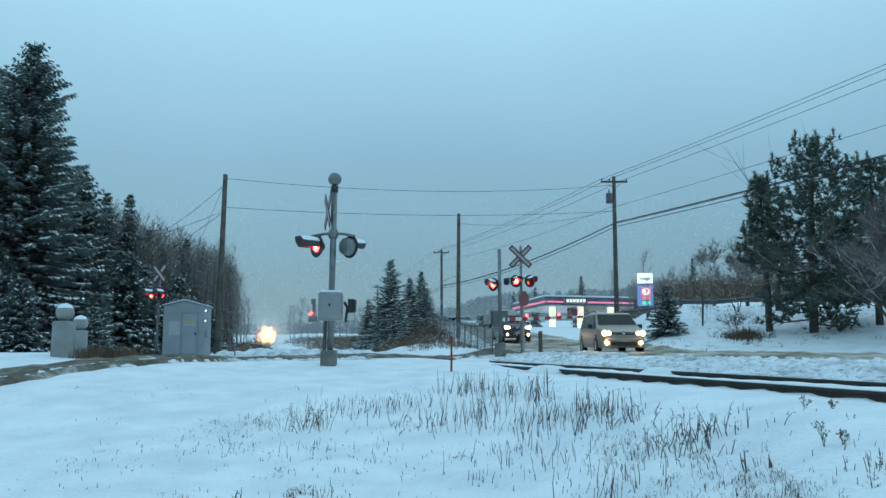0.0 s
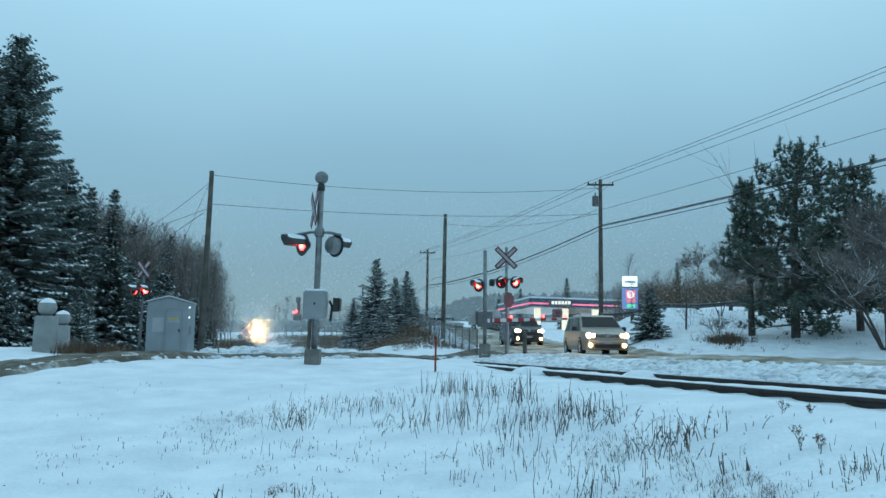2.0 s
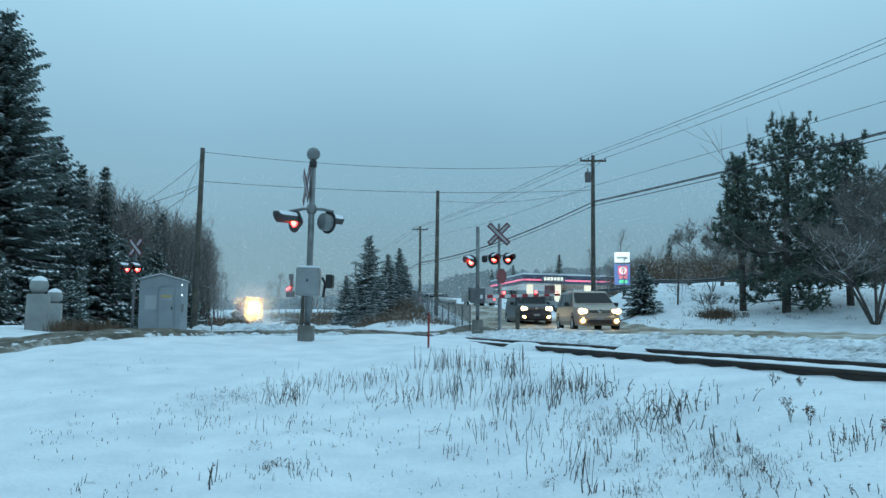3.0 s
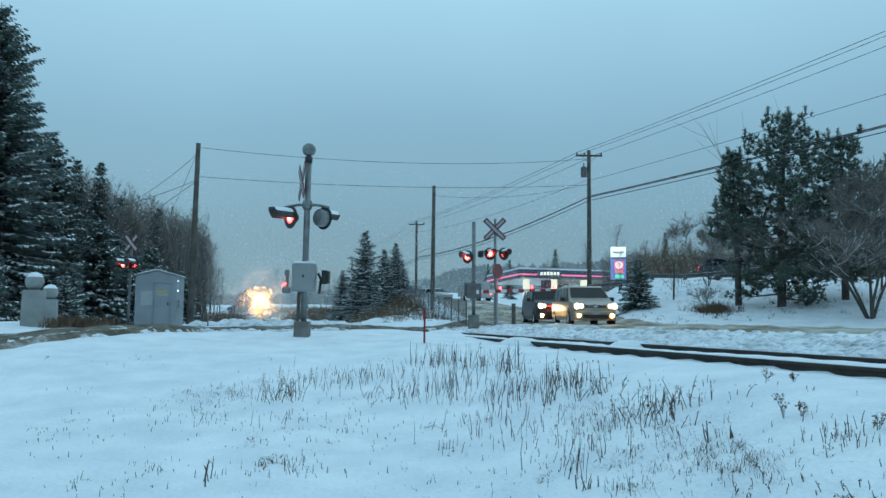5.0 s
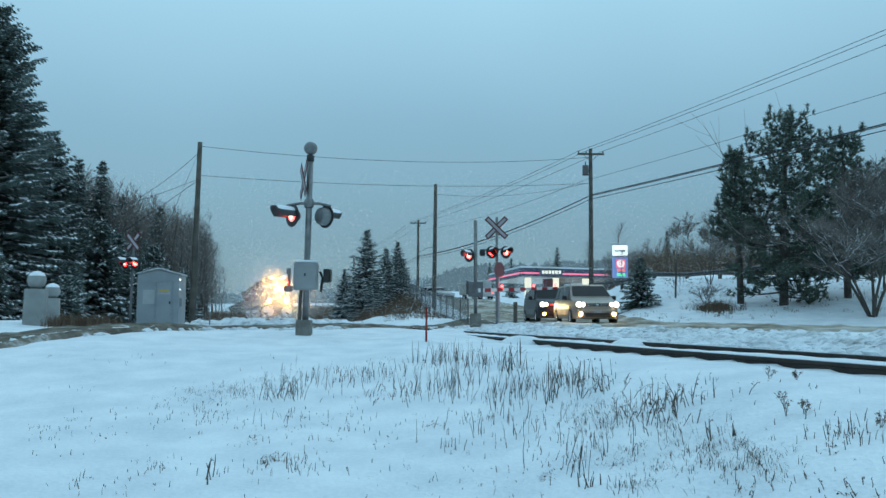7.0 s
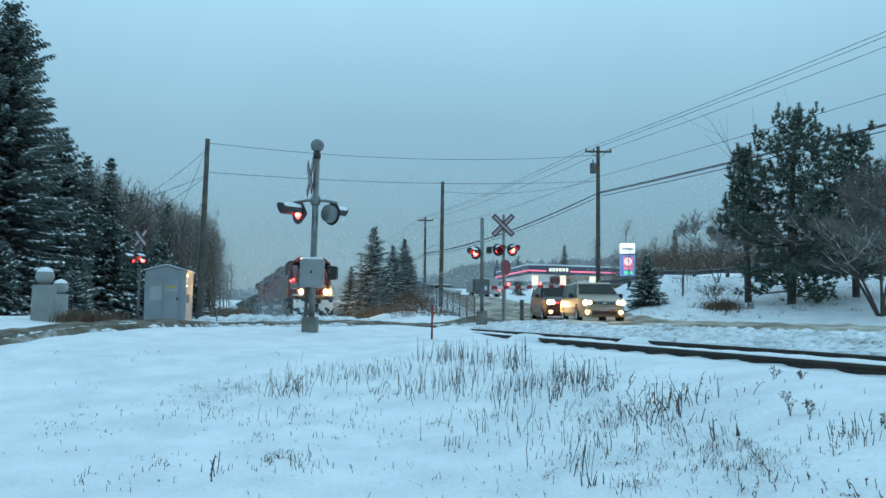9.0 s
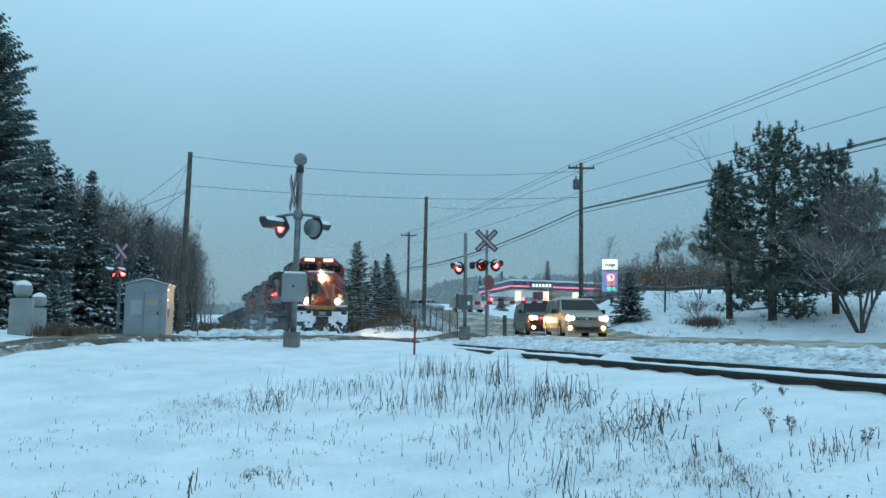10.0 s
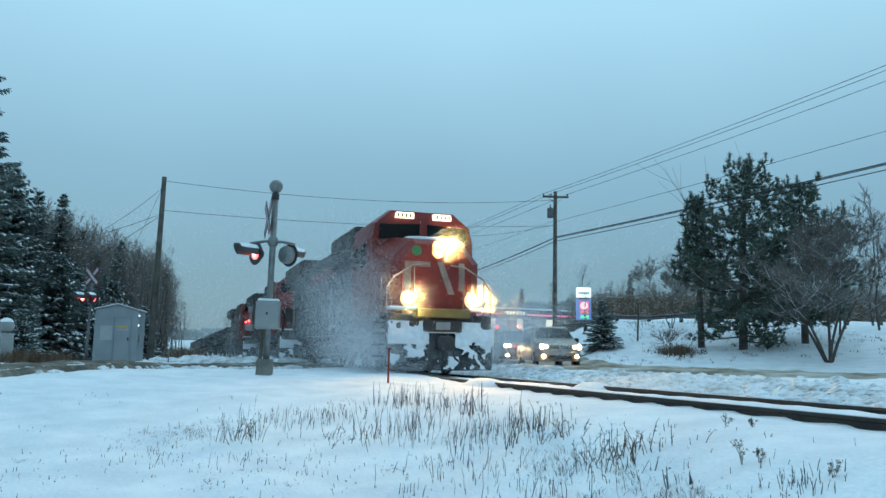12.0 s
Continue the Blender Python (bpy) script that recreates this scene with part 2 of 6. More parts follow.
def ground_z(x, y, rough=True):
    q, s = qs(x, y)
    a, b = smooth(1.8, 5.5, q), smooth(5.5, 18.5, s)
    near = -1.06 + 0.955 * (1 - (1 - a) * (1 - b))
    near += 0.14 * smooth(16, 20, s) * smooth(-7, -1, q)
    far = -0.12 + 0.20 * smooth(9, 14, q)
    w = smooth(5.6, 8.6, q)
    z = near * (1 - w) + far * w
    # the highway climbs past the fuel station, the bank rises beside it
    climb = max(0.0, y - 42) * 0.045 - max(0.0, y - 100) * 0.03
    z += climb * smooth(-9, 0, x) * smooth(7, 11, q)
    m = 0.35 * x + 0.94 * y
    z += (2.35 * smooth(35.5, 53, m) + 0.4 * smooth(53, 75, m)) * smooth(0.165, 0.25, x / max(y, 5.0)) * smooth(10, 18, q)
    # heap of ploughed snow, and the brushy rise beside the far track
    z += 0.42 * math.exp(-(((x + 3.6) / 2.4) ** 2 + ((y - 48) / 4.5) ** 2)) * smooth(8.2, 9.4, q)
    z += 1.0 * smooth(10, 15, q) * smooth(46, 60, y) * (1 - smooth(-4, 2, x))
    z += 0.30 * smooth(-3.5, -7, q) * smooth(24, 32, s)
    z -= 0.20 * smooth(-2.0, -5.5, q) * smooth(12, 18, s) * (1 - smooth(24, 28, s))
    bed = 1 - smooth(0.64, 0.74, abs(q - TRACK_Q))
    z = z * (1 - bed) - 0.05 * bed
    r = math.hypot(x, y)
    z += 6.0 * smooth(120, 420, r)
    if rough:
        lo = noise.noise(Vector((x * 0.16, y * 0.16, 0.3))) * 0.16
        hi = noise.noise(Vector((x * 0.9, y * 0.9, 2.0))) * 0.06 + noise.noise(Vector((x * 2.4, y * 2.4, 5.0))) * 0.032
        trk = smooth(0.8, 2.6, abs(q - TRACK_Q))
        z += (lo * smooth(1, 5, abs(q - TRACK_Q)) + hi) * (0.12 + 0.88 * trk)
        z += 0.015 * math.sin(s * 0.9) * math.exp(-((q - TRACK_Q) ** 2) * 0.6)
    return z


def axis(stops):
    """Grid lines: (from, to, step) stretches."""
    out = []
    for a, b, d in stops:
        out += [a + i * (b - a) / max(1, round((b - a) / d)) for i in range(max(1, round((b - a) / d)))]
    return out + [stops[-1][1]]


gx = axis(((-900, -200, 100), (-200, -60, 14), (-60, -24, 2.5), (-24, -12, 0.5), (-12, 14, 0.22), (14, 28, 0.5), (28, 70, 2.5), (70, 200, 13), (200, 900, 100)))
gy = axis(((-300, -60, 60), (-60, -6, 6), (-6, 4, 1.0), (4, 24, 0.2), (24, 60, 0.45), (60, 130, 2.5), (130, 300, 17), (300, 1500, 120)))
g = MB()
g.v = [(x, y, ground_z(x, y)) for y in gy for x in gx]
nx = len(gx)
g.f = [(j * nx + i, j * nx + i + 1, (j + 1) * nx + i + 1, (j + 1) * nx + i) for j in range(len(gy) - 1) for i in range(nx - 1)]
g.m = [0] * len(g.f)
solid("ground", g, SNOW, "snow-covered field with a gentle slope up to the railway", "ground", kind="structure", smooth=True)


def strip(name, line, material, label, lift=0.02, edge=0.35, seed=0.0, ruts=True):
    """A road along (x, y, half width) stations: ragged edges, ruts, laid on the ground."""
    pts, out = [Vector((a, b)) for a, b, _ in line], []
    fine = []
    for i in range(len(line) - 1):
        n = max(2, int((pts[i + 1] - pts[i]).length / 0.35))
        p0, p1, p2, p3 = pts[max(i - 1, 0)], pts[i], pts[i + 1], pts[min(i + 2, len(pts) - 1)]
        for k in range(n):
            t = k / n
            c = 0.5 * ((2 * p1) + (p2 - p0) * t + (2 * p0 - 5 * p1 + 4 * p2 - p3) * t * t + (3 * p1 - p0 - 3 * p2 + p3) * t ** 3)
            fine.append((c, line[i][2] * (1 - t) + line[i + 1][2] * t))
    cols = 22
    mb = MB()
    for i, (c, w) in enumerate(fine):
        d = (fine[min(i + 1, len(fine) - 1)][0] - fine[max(i - 1, 0)][0]).normalized()
        nrm = Vector((-d.y, d.x))
        for k in range(cols):
            u = k / (cols - 1) * 2 - 1
            ww = w + edge * noise.noise(Vector((c.x * 0.7 + (9 if u > 0 else 0), c.y * 0.7, seed)))
            p = c + nrm * u * ww
            z = ground_z(p.x, p.y) + lift
            if ruts:
                z += 0.03 * math.sin(u * 11 + 0.6 * noise.noise(Vector((p.x * 0.3, p.y * 0.3, 1)))) + 0.045 * noise.noise(Vector((p.x * 2.2, p.y * 2.2, seed)))
            if abs(u) > 0.97:
                z -= lift + 0.1
            mb.v.append((p.x, p.y, z))
    mb.f = [(i * cols + k, i * cols + k + 1, (i + 1) * cols + k + 1, (i + 1) * cols + k) for i in range(len(fine) - 1) for k in range(cols - 1)]
    mb.m = [0] * len(mb.f)
    return solid(name, mb, material, label, "road", kind="structure", smooth=True)


strip("road", [(-15, 6, 2.6), (-11.8, 13, 2.5), (-9.3, 19, 2.4), (-7.0, 24.5, 2.3), (-4.8, 29.5, 2.2), (-2.4, 34.0, 2.1), (0.2, 38.0, 2.4), (3.2, 43, 2.6)], SLUSH, "muddy slush-covered side road with wheel ruts over the crossing", lift=0.10)
strip("highway", [(40, 7, 3.2), (24, 16.5, 3.0), (15, 23.5, 2.8), (9.5, 29.5, 2.9), (6.6, 36, 3.2), (5.4, 44, 3.4), (4.6, 55, 3.4), (3.0, 75, 3.4), (0.0, 105, 3.4), (-6, 150, 3.4)], SLUSH_LIGHT, "highway under packed brown and white snow", lift=0.11, seed=4.0)


def clods(name, line, count, size, label, spread):
    """Lumps of ploughed snow along a line."""
    rnd = random.Random(len(name) + count)
    mb = MB()
    for _ in range(count):
        t = rnd.random() * (len(line) - 1)
        i = int(t)
        f = t - i
        x = line[i][0] * (1 - f) + line[i + 1][0] * f + rnd.gauss(0, spread)
        y = line[i][1] * (1 - f) + line[i + 1][1] * f + rnd.gauss(0, spread)
        r = size * (0.3 + rnd.random() ** 2.5 * 1.2)
        z = ground_z(x, y) + r * 0.15
        n = 6
        ring = []
        for lev, (rr, hh) in enumerate(((1.0, -0.4), (0.9, 0.3), (0.35, 0.65))):
            for k in range(n):
                a = 2 * math.pi * k / n + lev * 0.5
                q = r * rr * (0.7 + 0.6 * rnd.random())
                ring.append((x + q * math.cos(a) * 1.3, y + q * math.sin(a), z + r * hh * (0.7 + 0.5 * rnd.random())))
        mb.add(ring, [(l * n + k, l * n + (k + 1) % n, (l + 1) * n + (k + 1) % n, (l + 1) * n + k) for l in range(2) for k in range(n)] + [tuple(2 * n + k for k in range(n))])
    return solid(name, mb, CLOD, label, "snow", kind="stuff", smooth=False)


clods("ploughed_snow", [(-14, 4.5), (-9.6, 14.5), (-7.2, 19.0), (-4.9, 23.8), (-3.3, 27.0)], 900, 0.085, "low windrow of churned snow clods along the road edge", 0.22)
clods("ploughed_snow", [(-15, 12), (-11.4, 20.0), (-9.0, 26), (-7.4, 30)], 350, 0.08, "low windrow of churned snow clods along the road edge", 0.25)
clods("ploughed_snow", [(1.4, 33.6), (2.5, 30.0), (3.6, 26.0), (4.7, 22.1), (5.8, 18.2), (6.9, 14.4), (8.0, 10.5), (9.1, 6.7)], 3800, 0.12, "bank of churned grey snow clods between railway and highway", 0.75)
clods("ploughed_snow", [(-9.8, 34.6), (-7.5, 36.5), (-5.2, 38.6), (-4.2, 41)], 260, 0.24, "low heaps of ploughed snow beside the track", 0.6)
clods("ploughed_snow", [(-0.6, 33.5), (1.6, 34.0), (4.0, 33.2)], 500, 0.12, "churned grey snow round the signal bases", 0.7)

# ---- railway track ----
track = thing("railway_track", "single railway track with bare steel rails in deep snow", "railway track", kind="structure")
RAIL_PROFILE = [(-0.07, -0.17), (0.07, -0.17), (0.07, -0.155), (0.012, -0.13), (0.012, -0.045), (0.037, -0.035), (0.037, -0.004), (0.03, 0.0), (-0.03, 0.0), (-0.037, -0.004), (-0.037, -0.035), (-0.012, -0.045), (-0.012, -0.13), (-0.07, -0.155)]
TRACK_M = pose(0, 0, 0, 0, 0, 15.9)
for side in (-0.7525, 0.7525):
    mb = MB()
    mb.prism([(TRACK_Q + side + x, z) for x, z in RAIL_PROFILE], -40, 420)
    ob = part("rail", mb, RAIL, track, "rusty steel rail with a polished top", m=TRACK_M)
    mb = MB()
    mb.box(TRACK_Q + side - 0.028, -40, 0.0, TRACK_Q + side + 0.028, 420, 0.003)
    part("rail_head", mb, RAIL_TOP, ob, "thin dusting of snow on the polished running surface")


def drift(name, q, s0, s1, w, h, label):
    """A low drift of snow lying over a rail."""
    mb = MB()
    ns, nq = 26, 9
    for i in range(ns):
        for k in range(nq):
            a, b = i / (ns - 1) * 2 - 1, k / (nq - 1) * 2 - 1
            x, y = xy(q + b * w, s0 + (s1 - s0) * i / (ns - 1))
            z = max(0.0, 1 - a ** 4) * max(0.0, 1 - b * b)
            mb.v.append((x, y, -0.22 + (h + 0.22) * z ** 0.6 + 0.015 * noise.noise(Vector((x * 2, y * 2, 0)))))
    mb.f = [(i * nq + k, i * nq + k + 1, (i + 1) * nq + k + 1, (i + 1) * nq + k) for i in range(ns - 1) for k in range(nq - 1)]
    mb.m = [0] * len(mb.f)
    solid(name, mb, SNOW, label, "snow drift", group="snow drifts on the rails", smooth=True)


drift("snow_drift", TRACK_Q - 0.75, 15.0, 16.5, 0.42, 0.07, "smooth low drift of snow lying over the near rail")
drift("snow_drift", TRACK_Q + 0.75, 13.4, 14.5, 0.38, 0.06, "smooth low drift of snow lying over the far rail")
drift("snow_drift", TRACK_Q - 0.75, 25.2, 30.0, 0.6, 0.05, "packed snow over the rail beside the road crossing")
drift("snow_drift", TRACK_Q + 0.75, 24.0, 28.5, 0.6, 0.05, "packed snow over the rail beside the road crossing")


# ---- poles and wires ----
def cyl(mb, x, y, z0, z1, r0, r1=None, n=12, slot=0):
    mb.tube([(x, y, z0), (x, y, z1)], [r0, r0 if r1 is None else r1], n, slot)


def utility_pole(x, y, z0, z1, lean=0.0, arm=True, transformer=False, lamp=False, label=""):
    h = z1 - z0
    po = thing("utility_pole", label, "utility pole", pose(x, y, z0, 0, lean, 0), "poles along the road")
    mb = MB()
    mb.tube([(0, 0, -0.6), (0, 0, h * 0.5), (0, 0, h)], [0.16, 0.14, 0.115], 12)
    part("pole", mb, WOOD_POLE, po, smooth=True)
    if arm:
        mb = MB()
        mb.box(-0.85, -0.12, h - 0.42, 0.85, -0.02, h - 0.30, b=0.012)
        mb.tube([(-0.5, -0.1, h - 0.4), (0, -0.13, h - 0.85)], 0.015, 6)
        mb.tube([(0.5, -0.1, h - 0.4), (0, -0.13, h - 0.85)], 0.015, 6)
        a = part("crossarm", mb, WOOD_POLE, po)
        for ix in (-0.78, -0.3, 0.78):
            mb = MB()
            mb.lathe([(0.0, 0.14), (0.035, 0.12), (0.05, 0.05), (0.03, 0.0), (0.02, -0.02)], 10, m=Matrix.Translation((ix, -0.07, h - 0.30)))
            part("insulator", mb, BLACK, a)
    if transformer:
        mb = MB()
        mb.lathe([(0.0, 0.0), (0.19, 0.0), (0.2, 0.05), (0.2, 0.6), (0.17, 0.66), (0.0, 0.7)], 16, m=Matrix.Translation((-0.33, 0, h - 1.75)))
        mb.tube([(-0.33, 0, h - 1.1), (-0.33, 0, h - 0.85)], 0.04, 8)
        part("transformer", mb, SIGN_BACK, po, "grey can transformer")
    if lamp:
        mb = MB()
        mb.tube([(0, 0, h - 3.6), (0.9, -0.1, h - 3.1), (1.7, -0.2, h - 2.95)], 0.03, 6)
        mb.box(1.55, -0.32, h - 3.02, 2.1, -0.1, h - 2.9, b=0.03)
        part("street_light_arm", mb, GALV, po, "curved street light arm")
    return po


utility_pole(-12.36, 40.3, 0.0, 9.1, 0.9, arm=False, label="grey weathered wooden pole beside the signal shed")
utility_pole(-0.63, 56, 0.3, 9.58, 0.4, arm=False, label="plain grey wooden pole beside the fence")
utility_pole(9.42, 52, 1.6, 11.3, 0.3, transformer=True, label="wooden pole with crossarm and transformer on the bank")
utility_pole(-2.75, 88, 1.2, 10.9, 0.0, lamp=True, label="wooden pole with crossarm and street light beside the highway")
utility_pole(-15.4, 140, 2.0, 10.9, 0.0, label="far wooden pole with crossarm in the haze")
utility_pole(27, 13.5, 0.0, 13.75, 0.0, label="wooden pole with crossarm beside the highway")
utility_pole(-22.5, 52, 0.2, 6.4, 0.0, arm=False, label="short pale pole in front of the spruces")


def wire(a, b, sag, r=0.011, label="overhead electric wire between wooden poles"):
    a, b = Vector(a), Vector(b)
    mb = MB()
    pts = []
    for i in range(25):
        t = i / 24
        p = a.lerp(b, t)
        p.z -= sag * 4 * t * (1 - t)
        pts.append(p)
    mb.tube(pts, r, 5)
    solid("overhead_wire", mb, WIRE, label, "wire", group="wires between the poles")


PR, PR2, PF, PF2, PL, PM = (9.42, 52, 11.3), (27, 13.5, 13.75), (-2.75, 88, 10.9), (-15.4, 140, 10.9), (-12.22, 40.3, 9.1), (-0.56, 56, 9.58)
for dx in (-0.78, -0.3, 0.78):
    wire((PR[0] + dx, PR[1] - 0.07, PR[2] - 0.18), (PR2[0] + dx, PR2[1], PR2[2] - 0.18), 0.35, 0.013)
    wire((PR[0] + dx, PR[1] - 0.07, PR[2] - 0.18), (PF[0] + dx, PF[1] - 0.07, PF[2] - 0.18), 0.3, 0.013)
    wire((PF[0] + dx, PF[1] - 0.07, PF[2] - 0.18), (PF2[0] + dx, PF2[1] - 0.07, PF2[2] - 0.18), 0.5, 0.012)
wire((PR[0], PR[1], PR[2] - 2.0), (PR2[0], PR2[1], PR2[2] - 3.25), 0.2, 0.012)
wire((PR[0], PR[1], PR[2] - 1.9), (PF[0], PF[1], PF[2] - 1.2), 0.5, 0.012)
for dz, r, dx in ((3.0, 0.03, 0.1), (3.12, 0.026, -0.12), (3.3, 0.022, 0.0)):
    wire((PR[0] + dx, PR[1] - 0.12, PR[2] - dz), (PR2[0] + dx, PR2[1], PR2[2] - dz - 1.75), 0.2, r, "thick black telephone cable between wooden poles")
    wire((PR[0] + dx, PR[1] - 0.12, PR[2] - dz), (PF[0] + dx, PF[1] - 0.12, PF[2] - dz - 0.9), 0.6, r, "thick black telephone cable between wooden poles")
    wire((PF[0] + dx, PF[1] - 0.12, PF[2] - dz - 0.9), (PF2[0] + dx, PF2[1], PF2[2] - dz - 1.2), 0.6, r, "thick black telephone cable between wooden poles")
wire((PL[0], PL[1], 8.9), (PR[0], PR[1], 10.75), 0.55, 0.012)
wire((PL[0], PL[1], 7.42), (PR[0], PR[1], 9.05), 0.35, 0.012)
wire((PM[0], PM[1], 8.9), (PR[0], PR[1], 9.1), 0.45, 0.010)
wire((PL[0], PL[1], 8.6), (-27, 66, 9.2), 0.5, 0.012)
wire((PL[0], PL[1], 7.25), (-30, 62, 8.1), 0.5, 0.012)
wire((PL[0], PL[1], 7.2), (-19.5, 44, 3.5), 0.05, 0.012, "steel guy wire of the wooden pole")
wire((PL[0], PL[1], 8.7), (-17.5, 48, 3.0), 0.05, 0.009, "steel guy wire of the wooden pole")

# ---- crossing signals ----
FLASH = []  # shutters added to make the lamps flash, with their phase


def signal_lamp(parent, m, lit=True, phase=None, back=False, reach=0.46):
    """A hooded lamp that faces -y of m: background disc, hood with snow, lens, and an added shutter that makes it
    flash.
    """
    mb = MB()
    mb.lathe([(0.0, 0.0), (0.255, 0.0), (0.27, 0.02), (0.255, 0.035), (0.0, 0.035)], 28, m=pose(0, 0, 0, 90))
    mb.lathe([(0.13, 0.0), (0.14, -0.10), (0.08, -0.16), (0.0, -0.17)], 16, m=pose(0, 0, 0, 90))
    disc = part("background", mb, BLACK, parent, "round black background plate", m=m)
    mb = MB()
    n = 18
    arc = [radians(-12 + 204 * k / (n - 1)) for k in range(n)]
    for y, r in ((-0.02, 0.165), (-reach, 0.175)):
        for a in arc:
            cut = 0.16 * (1 - math.sin(a)) if y < -0.1 else 0.0
            mb.v.append((r * math.cos(a), y + cut * 0.9, r * math.sin(a)))
        for a in arc:
            cut = 0.16 * (1 - math.sin(a)) if y < -0.1 else 0.0
            mb.v.append(((r + 0.012) * math.cos(a), y + cut * 0.9, (r + 0.012) * math.sin(a)))
    mb.f = [(k, k + 1, 2 * n + k + 1, 2 * n + k) for k in range(n - 1)] + [(n + k + 1, n + k, 3 * n + k, 3 * n + k + 1) for k in range(n - 1)] + [(2 * n + k, 2 * n + k + 1, 3 * n + k + 1, 3 * n + k) for k in range(n - 1)]
    mb.m = [0] * len(mb.f)
    part("hood", mb, HOOD_PAINT, disc, smooth=True)
    mb = MB()
    mb.lathe([(0.0, 0.062), (0.06, 0.058), (0.12, 0.045), (0.15, 0.03)], 20, m=pose(0, 0, 0, 90))
    part("lens", mb, RED_LIT if lit else RED_LENS, disc, "glowing red lens" if lit else "dark red lens")
    if lit:
        mb = MB()
        mb.lathe([(0.0, 0.085), (0.05, 0.078), (0.075, 0.06)], 14, m=pose(0, 0, 0, 90))
        part("bulb", mb, RED_CORE, disc, "bright bulb behind the lens")
    mb = MB()
    for i in range(7):
        y = -0.03 - i * reach * 0.135
        for k in range(7):
            a = radians(35 + 110 * k / 6)
            mb.v.append((0.185 * math.cos(a), y, 0.185 * math.sin(a) + 0.035 * math.sin(math.pi * k / 6) * (0.5 + 0.5 * math.sin(math.pi * (i + 1) / 8))))
    mb.f = [(i * 7 + k, i * 7 + k + 1, i * 7 + k + 8, i * 7 + k + 7) for i in range(6) for k in range(6)]
    mb.m = [0] * len(mb.f)
    part("snow_cap", mb, SNOW_CLUMP, disc, "cap of snow on the hood", smooth=True)
    if back:
        mb = MB()
        mb.lathe([(0.0, -0.20), (0.15, -0.19), (0.20, -0.15), (0.215, 0.0)], 24, m=pose(0, 0, 0, 90))
        part("back_cover", mb, GALV, disc, "pale snow-dusted back cover")
    if phase is not None:
        mb = MB()
        mb.lathe([(0.0, 0.0), (0.152, 0.0), (0.152, 0.006), (0.0, 0.006)], 20, m=pose(0, 0, -0.15, 90))
        sh = part("shutter", mb, RED_LENS, disc, "dark disc added over the lens to make it flash", m=pose(0, -0.095, 0.15))
        FLASH.append((sh, phase))
    return disc


def crossbuck(parent, m, size=1.2):
    """Two crossed white blades with red borders, facing -y of m."""
    for a in (45, -45):
        mb = MB()
        mb.box(-size / 2, -0.006, -0.115, size / 2, 0.006, 0.115, 0)
        blade = part("blade", mb, SIGN_RED, parent, "red-bordered white crossbuck blade", m=m @ pose(0, -0.012 if a > 0 else 0, 0, 0, a))
        mb = MB()
        mb.box(-size / 2 + 0.06, -0.0105, -0.055, size / 2 - 0.06, -0.0062, 0.055, 0)
        part("white_face", mb, SIGN_WHITE, blade)


# mast beside the near road edge, its lamps along the road
m1 = thing("crossing_signal", "galvanised crossing signal mast with bell, two lamps and grey control box", "crossing signal", pose(-3.2, 19.0, 0.02, 0, 0.75, 0), "crossing signals")
mb = MB()
mb.tube([(0, 0, 0.1), (0, 0, 4.15)], 0.073, 16)
part("mast", mb, GALV, m1, smooth=True)
mb = MB()
mb.box(-0.20, -0.16, -0.3, 0.15, 0.16, 0.34, b=0.03)
mb.prism([(-0.02, 0.3), (0.17, -0.1), (0.17, -0.3), (-0.02, -0.3)], -0.12, 0.12, b=0.02)
base = part("mast_base", mb, CONCRETE, m1, "stained cast base half in snow")
mb = MB()
mb.tube([(-0.13, -0.05, 0.3), (-0.12, -0.05, 0.9), (-0.1, -0.05, 1.1)], 0.04, 10)
part("conduit", mb, WOOD_POLE, m1, "brown cable conduit")
mb = MB()
mb.lathe([(0.075, 4.05), (0.09, 4.07), (0.09, 4.2), (0.05, 4.22)], 16)
part("mast_cap", mb, BLACK, m1, smooth=True)
mb = MB()
mb.lathe([(0.0, 0.09), (0.10, 0.085), (0.150, 0.045), (0.158, 0.0), (0.150, -0.045), (0.10, -0.085), (0.0, -0.09)], 24, m=pose(0, 0, 4.37, 90))
part("bell", mb, GALV, m1, "round grey warning bell", smooth=True)
mb = MB()
mb.tube([(-0.52, 0.02, 3.0), (-0.2, 0, 3.06), (0.25, 0, 3.06), (0.52, -0.02, 3.0)], 0.035, 8)
mb.lathe([(0.1, 2.96), (0.115, 3.0), (0.115, 3.12), (0.1, 3.16)], 14)
arm = part("lamp_arm", mb, GALV, m1, "double bracket arm", smooth=True)
signal_lamp(m1, pose(-0.36, -0.02, 2.76, 0, 0, -47), lit=True, reach=0.58)
signal_lamp(m1, pose(0.38, 0.05, 2.76, 0, 0, 142), lit=True, back=True)
crossbuck(m1, pose(-0.14, 0.0, 3.62, 0, 0, -70), 1.05)
mb = MB()
mb.box(-0.25, -0.36, 1.02, 0.29, -0.08, 1.66, b=0.035)
mb.box(-0.22, -0.375, 1.05, 0.26, -0.355, 1.60, b=0.008)
box = part("control_box", mb, GREY_PAINT, m1, "grey steel control box")
mb = MB()
mb.box(-0.21, -0.33, 1.658, 0.25, -0.1, 1.71, b=0.022)
part("snow_cap", mb, SNOW_CLUMP, box, "cap of snow")
mb = MB()
mb.box(0.0, -0.385, 1.34, 0.04, -0.372, 1.40, b=0.004)
part("latch", mb, BLACK, box)
mb = MB()
mb.tube([(0.33, -0.15, 1.45), (0.40, -0.15, 1.3), (0.36, -0.15, 0.98)], 0.03, 8)
